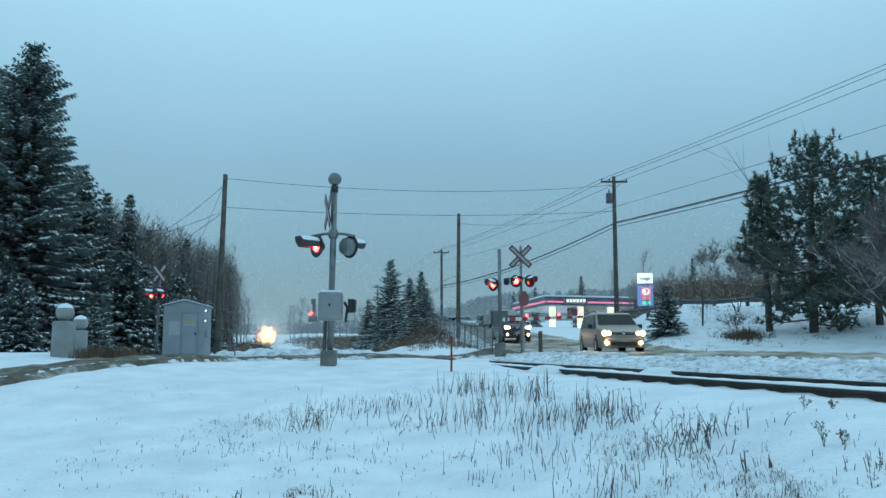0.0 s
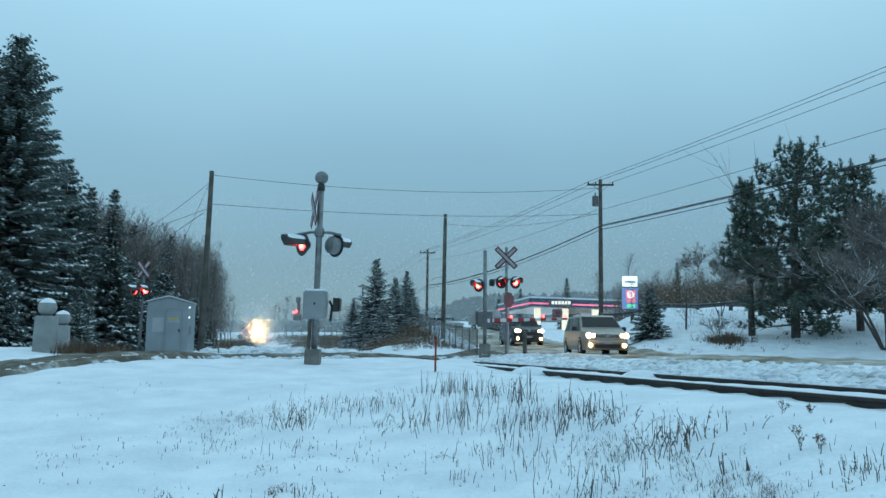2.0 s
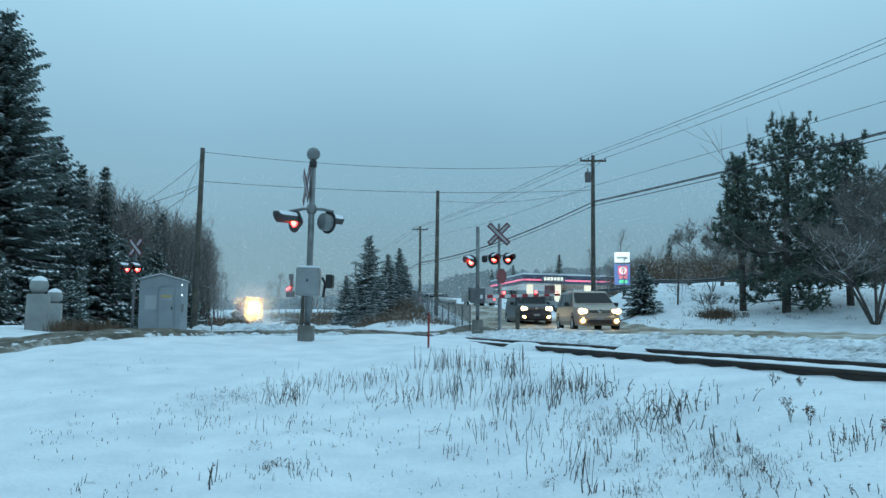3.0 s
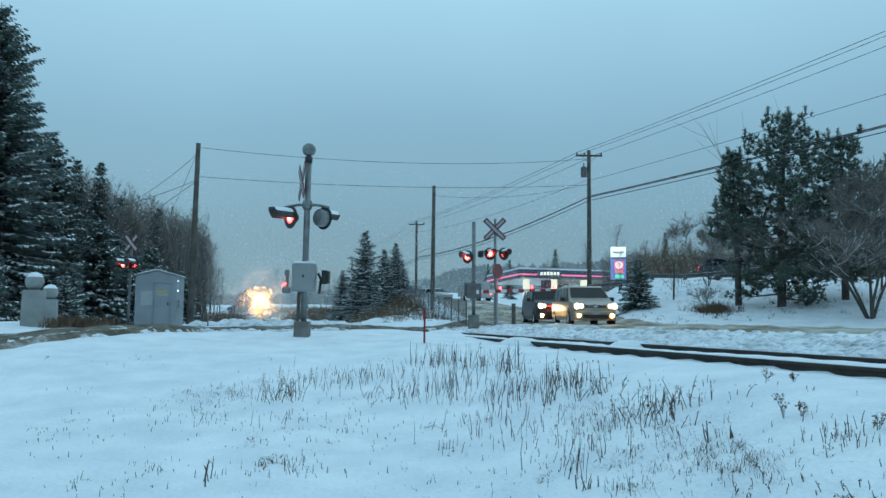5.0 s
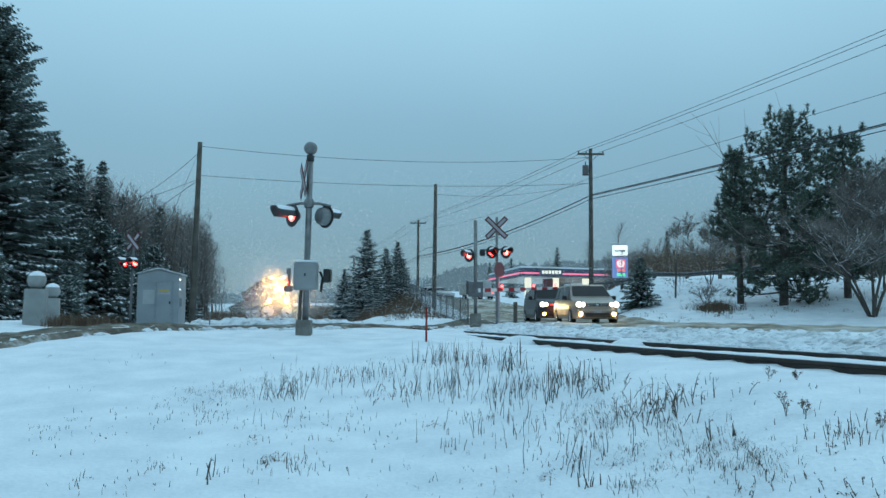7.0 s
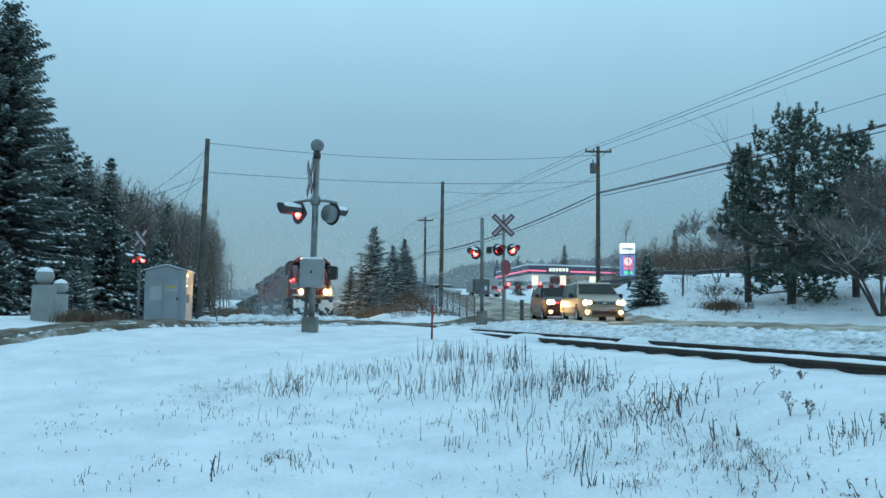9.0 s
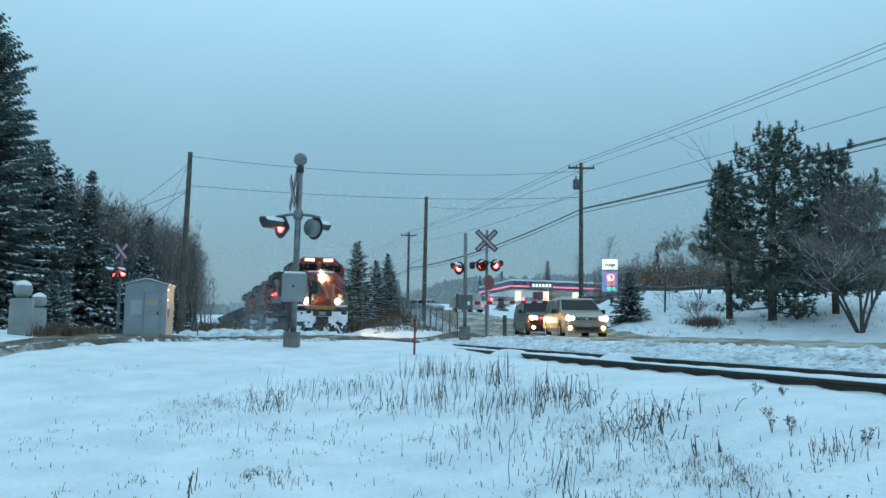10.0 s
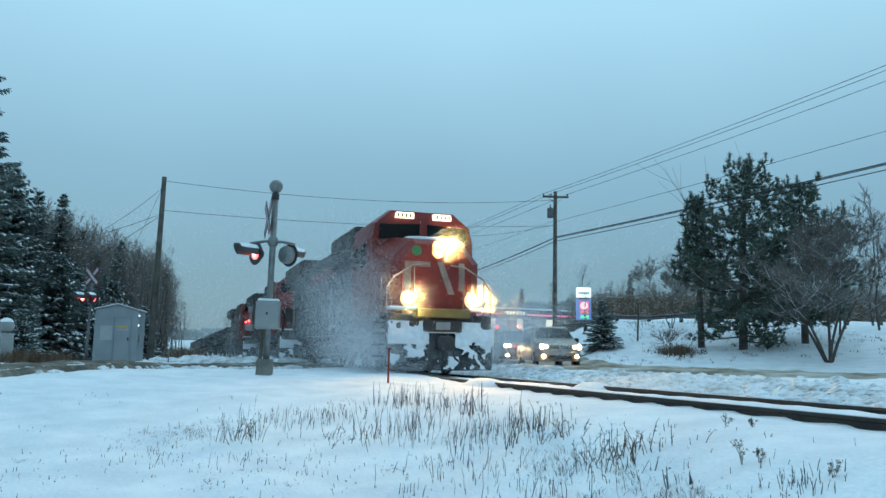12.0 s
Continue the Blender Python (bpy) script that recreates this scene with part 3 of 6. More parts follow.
mb.box(0.42, -0.26, 1.2, 0.56, -0.05, 1.52, b=0.02)
part("side_gear", mb, BLACK, m1, "dark gate motor bracket")
mb = MB()
mb.box(0.57, -0.24, 1.22, 0.60, -0.07, 1.5, b=0.01)
part("gear_plate", mb, WOOD_POLE, m1, "brown weathered plate")
mb = MB()
mb.tube([(-0.38, -0.15, 1.0), (-0.38, -0.15, 1.42)], 0.035, 8)
mb.box(-0.48, -0.24, 0.98, -0.3, -0.06, 1.12, b=0.02)
mb.box(-0.44, -0.2, 1.38, -0.34, -0.1, 1.52, b=0.02)
part("gate_crank", mb, GALV, m1, "grey gate crank and counterweight hub")
for dx, dz in ((-0.46, 1.16), (-0.40, 1.19)):
    mb = MB()
    mb.lathe([(0.0, 0.02), (0.018, 0.014), (0.022, 0.0)], 10, m=pose(dx, -0.25, dz, 90))
    part("gate_lamp", mb, RED_LIT, m1, "small red lamp")

# gate mast across the track
m2 = thing("crossing_gate", "lowered red and white striped crossing gate on a wooden-grey mast", "crossing gate", pose(1.30, 33, 0.30, 0, 0, 0), "crossing signals")
mb = MB()
mb.tube([(0, 0, 0.1), (0, 0, 4.05)], 0.075, 14)
part("mast", mb, GALV, m2, smooth=True)
mb = MB()
mb.box(-0.22, -0.2, -0.3, 0.22, 0.2, 0.28, b=0.03)
part("mast_base", mb, CONCRETE, m2)
mb = MB()
mb.box(-0.30, -0.28, 0.95, 0.30, 0.1, 1.55, b=0.03)
mb.box(-0.38, -0.15, 1.05, -0.3, 0.05, 1.6, b=0.02)
part("gate_motor", mb, SIGN_BACK, m2, "dark steel gate mechanism")
mb = MB()
mb.tube([(0, 0, 2.72), (-0.35, -0.05, 2.75)], 0.03, 8)
part("lamp_arm", mb, GALV, m2)
signal_lamp(m2, pose(-0.24, -0.08, 2.62, 0, 0, -42), lit=True)
ARM_RED, ARM_WHITE = mat("arm_red", (0.30, 0.015, 0.025), (0.42, 0.03, 0.04), rough=0.4, bump=0.03), mat("arm_white", (0.60, 0.61, 0.62), (0.74, 0.75, 0.75), rough=0.4, bump=0.03)
arm0, arm1 = Vector((0.1, -0.34, 1.20)), Vector((3.72, 2.9, 1.42))
d = (arm1 - arm0) / 14
for i in range(14):
    mb = MB()
    a, b = arm0 + d * i, arm0 + d * (i + 1)
    side = Vector((d.y, -d.x, 0)).normalized() * 0.02
    h = 0.075 - i * 0.002
    mb.add([tuple(p + sg * side + Vector((0, 0, z))) for p in (a, b) for sg in (-1, 1) for z in (-h, h)], [(0, 1, 3, 2), (4, 6, 7, 5), (0, 4, 5, 1), (2, 3, 7, 6), (0, 2, 6, 4), (1, 5, 7, 3)])
    part("arm_stripe", mb, ARM_RED if i % 2 else ARM_WHITE, m2)
for f in (0.28, 0.68, 0.97):
    p = arm0.lerp(arm1, f)
    mb = MB()
    mb.lathe([(0.0, 0.09), (0.045, 0.08), (0.05, 0.0), (0.03, -0.02)], 10, m=Matrix.Translation(p + Vector((0, 0, 0.1))))
    part("arm_lamp", mb, RED_LIT, m2, "lit red lamp on the gate arm")

# crossbuck mast behind the gate
m3 = thing("crossing_signal", "crossing signal with white crossbuck and two red lamps", "crossing signal", pose(2.31, 35.2, 0.36, 0, 0, 0), "crossing signals")
mb = MB()
mb.tube([(0, 0, -0.6), (0, 0, 4.4)], 0.06, 14)
part("mast", mb, GALV, m3, smooth=True)
crossbuck(m3, pose(-0.02, -0.08, 3.93, 0, 0, -8), 1.22)
mb = MB()
mb.tube([(-0.62, -0.05, 2.98), (0.55, -0.05, 3.02)], 0.04, 8)
part("lamp_arm", mb, GALV, m3)
signal_lamp(m3, pose(-0.24, -0.14, 2.86, 0, 0, 22), lit=True, phase=0)
signal_lamp(m3, pose(0.36, -0.14, 2.86, 0, 0, 30), lit=True, phase=1)
mb = MB()
mb.box(-0.75, -0.2, 2.7, -0.5, 0.1, 3.0, b=0.08)
part("lamp_housing", mb, BLACK, m3, "dark lamp housing seen from behind")

# signal beside the shed
m4 = thing("crossing_signal", "crossing signal with faded crossbuck and two red lamps beside the shed", "crossing signal", pose(-12.72, 33.4, -0.1, 0, 0, 0), "crossing signals")
mb = MB()
mb.tube([(-0.05, 0, 0.1), (0, 0, 3.75)], 0.055, 12)
part("mast", mb, SIGN_BACK, m4, smooth=True)
mb = MB()
mb.box(-0.2, -0.16, -0.3, 0.14, 0.16, 0.26, b=0.03)
part("mast_base", mb, BLACK, m4)
crossbuck(m4, pose(0.0, -0.08, 3.55, 0, 0, -25), 0.95)
mb = MB()
mb.tube([(-0.5, -0.05, 2.95), (0.25, -0.05, 2.95)], 0.035, 8)
part("lamp_arm", mb, BLACK, m4)
signal_lamp(m4, pose(-0.26, -0.12, 2.68, 0, 0, -34), lit=True, phase=0)
signal_lamp(m4, pose(0.17, -0.16, 2.68, 0, 0, -22), lit=True, phase=1)

# ---- signs, posts, stake ----
st = thing("stop_sign", "stop sign seen from behind on a thin reflective post", "road sign", pose(2.30, 33.8, 0.15, 0, 0, 44))
mb = MB()
mb.box(-0.03, -0.02, -0.3, 0.03, 0.02, 2.5)
part("post", mb, SIGN_WHITE, st, "thin post with white reflective strip")
mb = MB()
mb.prism([(0.33 * math.cos(radians(22.5 + 45 * k)), 2.25 + 0.33 * math.sin(radians(22.5 + 45 * k))) for k in range(8)], -0.035, -0.024)
part("plate", mb, mat("weathered_red", (0.16, 0.06, 0.065), (0.24, 0.10, 0.105), rough=0.6), st, "octagonal dark red plate")
for ax, ay, h in ((2.92, 33.1, 0.95),):
    mb = MB()
    cyl(mb, 0, 0, -0.3, h, 0.085, 0.08, 12)
    solid("bollard", mb, WOOD_POLE, "short dark wooden post in the snow", "post", pose(ax, ay, 0.1))
mb = MB()
cyl(mb, 0, 0, -0.3, 0.86, 0.022, 0.02, 8)
solid("marker_stake", mb, STAKE_RED, "thin red marker stake standing in the snow", "stake", pose(-0.35, 17.0, -0.22, 0, 0.4))
for ax, ay in ((-9.4, 33.0), (-10.6, 36.5)):
    mb = MB()
    cyl(mb, 0, 0, -0.3, 0.55, 0.03, 0.03, 8)
    solid("marker_stake", mb, GALV, "short grey marker stake beside the road", "stake", pose(ax, ay, 0.05))

# ---- signal shed ----
shed = thing("signal_shed", "grey steel railway signal shed with gabled roof and one door", "shed", pose(-12.22, 35, -0.02, 0, 0, 9))
mb = MB()
mb.prism([(-0.86, 0.0), (0.86, 0.0), (0.86, 2.2), (0.0, 2.42), (-0.86, 2.2)], 0.0, 1.9)
body = part("wall", mb, SHED_PAINT, shed)
for sg in (-1, 1):
    mb = MB()
    mb.prism([(sg * 0.92, 2.2), (0.0, 2.436), (0.0, 2.475), (sg * 0.92, 2.24)], -0.06, 1.96)
    part("roof_panel", mb, GREY_PAINT, shed, "light grey roof panel with snow")
    mb = MB()
    mb.prism([(sg * 0.92, 2.244), (0.0, 2.479), (0.0, 2.51), (sg * 0.9, 2.27)], -0.04, 1.94)
    part("roof_snow", mb, SNOW_CLUMP, shed, "thin snow on the roof")
mb = MB()
mb.box(-0.06, -0.03, 0.1, 0.56, -0.004, 1.88, b=0.008)
door = part("door", mb, SHED_PAINT, shed, "flush grey steel door")
for z0, z1, x0, x1 in ((0.06, 1.92, -0.11, -0.065), (0.06, 1.92, 0.565, 0.61), (1.885, 1.93, -0.11, 0.61)):
    mb = MB()
    mb.box(x0, -0.045, z0, x1, -0.004, z1, b=0.006)
    part("door_frame", mb, SHED_PAINT, door)
mb = MB()
mb.box(0.0, -0.036, 1.36, 0.5, -0.032, 1.46)
part("notice", mb, SIGN_WHITE, door, "white and yellow notice")
mb = MB()
mb.box(0.03, -0.0365, 1.48, 0.46, -0.032, 1.56)
part("notice_strip", mb, mat("faded_yellow", (0.45, 0.33, 0.08), (0.55, 0.42, 0.12), rough=0.6), door)
mb = MB()
mb.box(0.47, -0.07, 0.95, 0.53, -0.03, 1.07, b=0.01)
part("handle", mb, BLACK, door)
mb = MB()
mb.box(-0.62, -0.006, 0.95, -0.14, -0.003, 1.55)
part("paint_patch", mb, SHED_PATCH, shed, "lighter repainted patch")
for z in (1.98, 1.55):
    mb = MB()
    mb.box(0.865, 0.04, z, 0.905, 0.1, z + 0.06, b=0.01)
    part("lamp", mb, glow("cold_lamp", (0.85, 0.95, 1.0), 2.5), shed, "small lit white lamp")
mb = MB()
mb.box(0.862, 0.3, 0.85, 0.95, 0.6, 1.2, b=0.02)
part("side_box", mb, GREY_PAINT, shed)

# ---- stone gate pillars ----
def pillar(x, y, z, w, h, r, label):
    th = thing("gate_pillar", label, "pillar", pose(x, y, z, 0, 0, 20), "stone gate pillars")
    mb = MB()
    mb.prism([(-w / 2 - 0.03, -0.3), (w / 2 + 0.03, -0.3), (w / 2, h), (-w / 2, h)], -w / 2, w / 2, b=0.02)
    part("shaft", mb, STONE, th)
    mb = MB()
    mb.lathe([(0.0, -0.02), (w * 0.3, 0.0), (r * 0.55, 0.05)] + [(r * math.sin(radians(a)), r * 0.98 - r * math.cos(radians(a))) for a in range(35, 181, 12)] + [(0.0, r * 1.98)], 24, m=Matrix.Translation((0, 0, h)))
    part("ball", mb, STONE, th, "round stone ball", smooth=True)
    mb = MB()
    mb.lathe([(r * math.sin(radians(a)) * 1.03, r * 0.98 - r * 1.05 * math.cos(radians(a))) for a in range(118, 181, 10)] + [(0.0, r * 2.05)], 18, m=Matrix.Translation((0, 0, h)))
    part("snow_cap", mb, SNOW_CLUMP, th, smooth=True)


pillar(-13.15, 26.4, -0.18, 0.64, 1.45, 0.29, "pale stone gate pillar topped with a round ball")
pillar(-14.3, 29.9, -0.1, 0.5, 1.15, 0.27, "pale stone gate pillar topped with a smaller ball")

# ---- chain-link fence ----
fence = thing("chain_link_fence", "grey chain-link fence with steel posts beside the highway", "fence")
f0, f1 = Vector((-3.3, 66, 0)), Vector((1.25, 41, 0))
N = 13
pts = []
for i in range(N + 1):
    p = f0.lerp(f1, i / N)
    p.z = ground_z(p.x, p.y)
    pts.append(p)
    mb = MB()
    cyl(mb, 0, 0, -0.3, 1.32, 0.03, 0.03, 8)
    part("post", mb, SIGN_BACK, fence, m=Matrix.Translation(p))
MESH = mat("fence_mesh", (0.13, 0.135, 0.14), (0.2, 0.21, 0.21), rough=0.6, metal=0.4, bump=0)
for i in range(N):
    a, b = pts[i], pts[i + 1]
    mb = MB()
    mb.tube([a + Vector((0, 0, 1.28)), b + Vector((0, 0, 1.28))], 0.02, 5)
    L = (b - a).length
    k = 0.0
    while k < L + 1.2:
        for sg in (0, 1):
            u0, u1 = (k - 1.2, k) if sg else (k, k - 1.2)
            z0, z1 = 0.05, 1.25
            ua, ub = min(max(u0, 0), L), min(max(u1, 0), L)
            if abs(ua - ub) > 0.05:
                za = z0 + (z1 - z0) * (ua - u0) / (u1 - u0)
                zb = z0 + (z1 - z0) * (ub - u0) / (u1 - u0)
                pa, pb = a.lerp(b, ua / L) + Vector((0, 0, za)), a.lerp(b, ub / L) + Vector((0, 0, zb))
                mb.tube([pa, pb], 0.006, 3, caps=False)
        k += 0.14
    part("mesh_panel", mb, MESH, fence)

# ---- guard rail on the bank ----
guard = thing("guard_rail", "steel guard rail on wooden posts along the top of the bank", "guard rail")
gp = []
for i in range(12):
    x, y = 9.3 + i * 1.95, 51.5 - i * 0.3
    gp.append(Vector((x, y, max(1.84 + 0.105 * (x - 8.6), ground_z(x, y) - 0.3))))
for i, p in enumerate(gp):
    mb = MB()
    mb.box(-0.1, -0.09, -1.6, 0.1, 0.09, 0.74, b=0.012)
    part("post", mb, WOOD_POLE, guard, m=Matrix.Translation(p + Vector((0, 0.12, 0))))
for a, b in zip(gp, gp[1:]):
    mb = MB()
    prof = [(0.0, 0.42), (-0.05, 0.47), (-0.05, 0.52), (0.0, 0.56), (-0.05, 0.60), (-0.05, 0.66), (0.0, 0.70)]
    mb.v = [(p.x, p.y + o, p.z + z) for p in (a, b) for o, z in prof]
    mb.f = [(k, k + 1, k + 8, k + 7) for k in range(6)]
    mb.m = [0] * 6
    part("beam", mb, SIGN_BACK, guard)
mb = MB()
mb.tube([(0, 0, -0.3), (0.1, 0, 1.95)], 0.05, 8)
solid("old_post", mb, WOOD_POLE, "thin leaning grey post on the snowy bank", "post", pose(12.35, 43.5, ground_z(12.35, 43.5)))

# ---- fuel station ----
station = thing("fuel_station", "fuel station canopy with lit pink stripe on pale columns", "fuel station", pose(0, 0, 0))
FASCIA = mat("navy_fascia", (0.06, 0.075, 0.12), (0.09, 0.105, 0.16), rough=0.4, scale=1, bump=0.02)
PINK = glow("pink_light_strip", (1.0, 0.06, 0.18), 0.85)
# soffit and columns glow themselves, in place of lamplight under the canopy
CREAM = glow("glowing_soffit", (1.0, 0.95, 0.80), 0.07)
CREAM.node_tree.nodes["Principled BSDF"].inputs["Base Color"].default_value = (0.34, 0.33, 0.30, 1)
GLOW_WHITE = glow("glowing_white", (1.0, 0.96, 0.72), 0.7)
c0, c1, c2 = Vector((6.9, 124, 0)), Vector((9.9, 104, 0)), Vector((27.5, 111, 0))
for a, b in ((c0, c1), (c1, c2)):
    dirn = (b - a).normalized()
    out = Vector((dirn.y, -dirn.x, 0))
    for z0, z1, o, mt, nm in ((5.68, 6.72, 0.0, FASCIA, "fascia"), (5.98, 6.18, 0.03, PINK, "light_strip"), (6.75, 6.95, 0.02, SNOW_CLUMP, "roof_snow")):
        mb = MB()
        p, q = a + out * o, b + out * o
        mb.add([(r.x - out.x * t, r.y - out.y * t, z) for r in (p, q) for t in (0, 0.3) for z in (z0, z1)], [(0, 1, 3, 2), (4, 6, 7, 5), (0, 4, 5, 1), (2, 3, 7, 6), (0, 2, 6, 4), (1, 5, 7, 3)])
        part(nm, mb, mt, station, {"light_strip": "glowing pink light strip", "fascia": "dark blue fascia"}.get(nm, ""))
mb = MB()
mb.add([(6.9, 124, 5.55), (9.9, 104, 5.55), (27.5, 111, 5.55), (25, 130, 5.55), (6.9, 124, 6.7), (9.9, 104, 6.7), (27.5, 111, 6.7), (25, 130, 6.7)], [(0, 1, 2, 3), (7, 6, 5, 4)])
part("soffit", mb, CREAM, station, "pale soffit, lamplight put in as its own glow")
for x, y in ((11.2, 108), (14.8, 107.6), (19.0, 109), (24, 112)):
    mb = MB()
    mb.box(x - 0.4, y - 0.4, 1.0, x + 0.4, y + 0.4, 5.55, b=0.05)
    part("column", mb, GLOW_WHITE, station, "white column, lamplight put in as its own glow")
mb = MB()
mb.box(12.3, 103.6, 5.8, 15.2, 104.6, 6.5)
lf = part("sign_panel", mb, FASCIA, station, "illuminated name panel with plain white bars")
for k in range(6):
    mb = MB()
    mb.box(12.55 + k * 0.42, 103.55, 5.95, 12.85 + k * 0.42, 103.6, 6.35)
    part("letter_bar", mb, GLOW_WHITE, lf)
mb = MB()
mb.box(12.6, 103.3, 4.3, 13.9, 103.5, 5.3, b=0.1)
part("logo_panel", mb, SIGN_RED, station, "red logo panel")
kiosk = thing("shop_building", "low shop building behind the fuel station under snow", "building")
mb = MB()
mb.box(17, 118, 0.5, 40, 130, 4.5)
part("wall", mb, mat("shop_wall", (0.12, 0.12, 0.125), (0.17, 0.17, 0.175), rough=0.8, scale=0.5), kiosk)
mb = MB()
mb.box(16.6, 117.6, 4.5, 40.4, 130.4, 4.8, b=0.08)
part("roof", mb, SIGN_BACK, kiosk)

sign = thing("price_sign", "tall lit fuel price sign with white, red and blue panels", "sign", pose(18.45, 85, 0))
BLUE_LIT, WHITE_LIT, RED_PANEL = glow("lit_blue_panel", (0.03, 0.09, 0.45), 0.5), glow("lit_white_panel", (0.86, 1.0, 0.98), 0.95), glow("lit_red_panel", (1.0, 0.03, 0.06), 0.8)
mb = MB()
mb.box(-0.22, 0.0, 2.0, 0.22, 0.25, 4.6)
part("post", mb, WOOD_POLE, sign)
mb = MB()
mb.box(-0.78, -0.15, 4.55, 0.78, 0.25, 6.72, b=0.03)
pan = part("price_panel", mb, BLUE_LIT, sign, "lit blue panel")
mb = MB()
mb.box(-0.45, -0.18, 5.6, 0.5, -0.155, 6.5)
sq = part("logo_square", mb, RED_PANEL, pan, "red square with a plain white ring")
mb = MB()
mb.lathe([(0.22, 0.0), (0.38, 0.0), (0.38, 0.01), (0.22, 0.01)], 24, m=pose(0.02, -0.185, 6.05, 90))
part("logo_ring", mb, WHITE_LIT, sq)
mb = MB()
mb.box(-0.08, -0.192, 5.9, 0.02, -0.186, 6.2)
mb.prism([(0.02, 6.02), (0.14, 6.2), (0.2, 6.2), (0.07, 6.05), (0.2, 5.9), (0.13, 5.9)], -0.192, -0.186)
part("logo_mark", mb, WHITE_LIT, sq)
for z, nm, col in ((5.2, "red_price_bar", (1.0, 0.10, 0.03)), (4.72, "green_price_bar", (0.05, 1.0, 0.25))):
    for k in range(4):
        mb = MB()
        mb.box(-0.35 + k * 0.22, -0.17, z, -0.19 + k * 0.22, -0.155, z + 0.3)
        part(nm, mb, glow(nm, col, 1.1), pan)
mb = MB()
mb.box(-0.76, -0.1, 6.9, 0.76, 0.2, 7.95, b=0.03)
wp = part("name_panel", mb, WHITE_LIT, sign, "lit white name panel with plain dark bars")
for k in range(6):
    mb = MB()
    mb.box(-0.55 + k * 0.19, -0.108, 7.25, -0.42 + k * 0.19, -0.102, 7.5)
    part("letter_bar", mb, mat("sign_ink", (0.10, 0.16, 0.2), bump=0), wp)

# ---- distance ----
def ridge(name, dist, a0, a1, h0, amp, colour, label, seed):
    """A far wooded ridge with a ragged treetop line, haze painted into its glowing colour."""
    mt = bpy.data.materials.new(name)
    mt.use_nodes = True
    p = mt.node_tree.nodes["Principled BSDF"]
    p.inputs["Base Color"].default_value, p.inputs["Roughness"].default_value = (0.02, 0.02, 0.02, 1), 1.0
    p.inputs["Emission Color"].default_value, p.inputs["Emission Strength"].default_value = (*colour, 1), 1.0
    rnd = random.Random(seed)
    mb = MB()
    n = int((a1 - a0) * 14)
    for i in range(n + 1):
        a = radians(a0 + (a1 - a0) * i / n)
        z = h0(math.degrees(a)) + amp * (noise.noise(Vector((math.degrees(a) * 0.35, seed, 0))) + 0.55 * noise.noise(Vector((math.degrees(a) * 2.3, seed, 3))) + 0.5 * rnd.random() ** 2)
        x, y = dist * math.sin(a), dist * math.cos(a)
        mb.v += [(x, y, -10), (x, y, z)]
    mb.f = [(2 * i, 2 * i + 2, 2 * i + 3, 2 * i + 1) for i in range(n)]
    mb.m = [0] * n
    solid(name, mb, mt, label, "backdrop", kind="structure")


ridge("backdrop_1", 620, -75, 75, lambda a: 16 + 18 * smooth(-14, 6, a) + 6 * smooth(10, 30, a), 4.5, (0.118, 0.215, 0.28), "far wooded hills under the snow sky, haze in their glowing colour", 2)
ridge("backdrop_2", 360, -75, 75, lambda a: 8 + 15 * smooth(-6, 3, a) + 4 * smooth(5, 16, a) + 12 * smooth(-14, -22, a), 3.2, (0.088, 0.155, 0.197), "dim wooded hillside with haze in its glowing colour", 7)

# unseen ridge, added to darken the slopes that face the camera
ridge("backdrop_3", 70, 105, 255, lambda a: 15 + 3 * math.sin(a * 0.2), 5.0, (0.012, 0.02, 0.024), "dark unseen ridge added behind the camera to block sky light", 5)


# ---- trees ----
def spray(mb, p, d, up, ln, w, slot=0):
    """One flat needle spray: a pointed leaf-shaped face along d."""
    s = d.cross(up)
    if s.length < 1e-4:
        s = Vector((1, 0, 0))
    s = s.normalized() * w
    a, b, c, e = p - d * 0.05, p + d * ln * 0.45 + s, p + d * ln, p + d * ln * 0.45 - s
    mb.add([tuple(a), tuple(b), tuple(c), tuple(e)], [(0, 1, 2, 3)], slot)


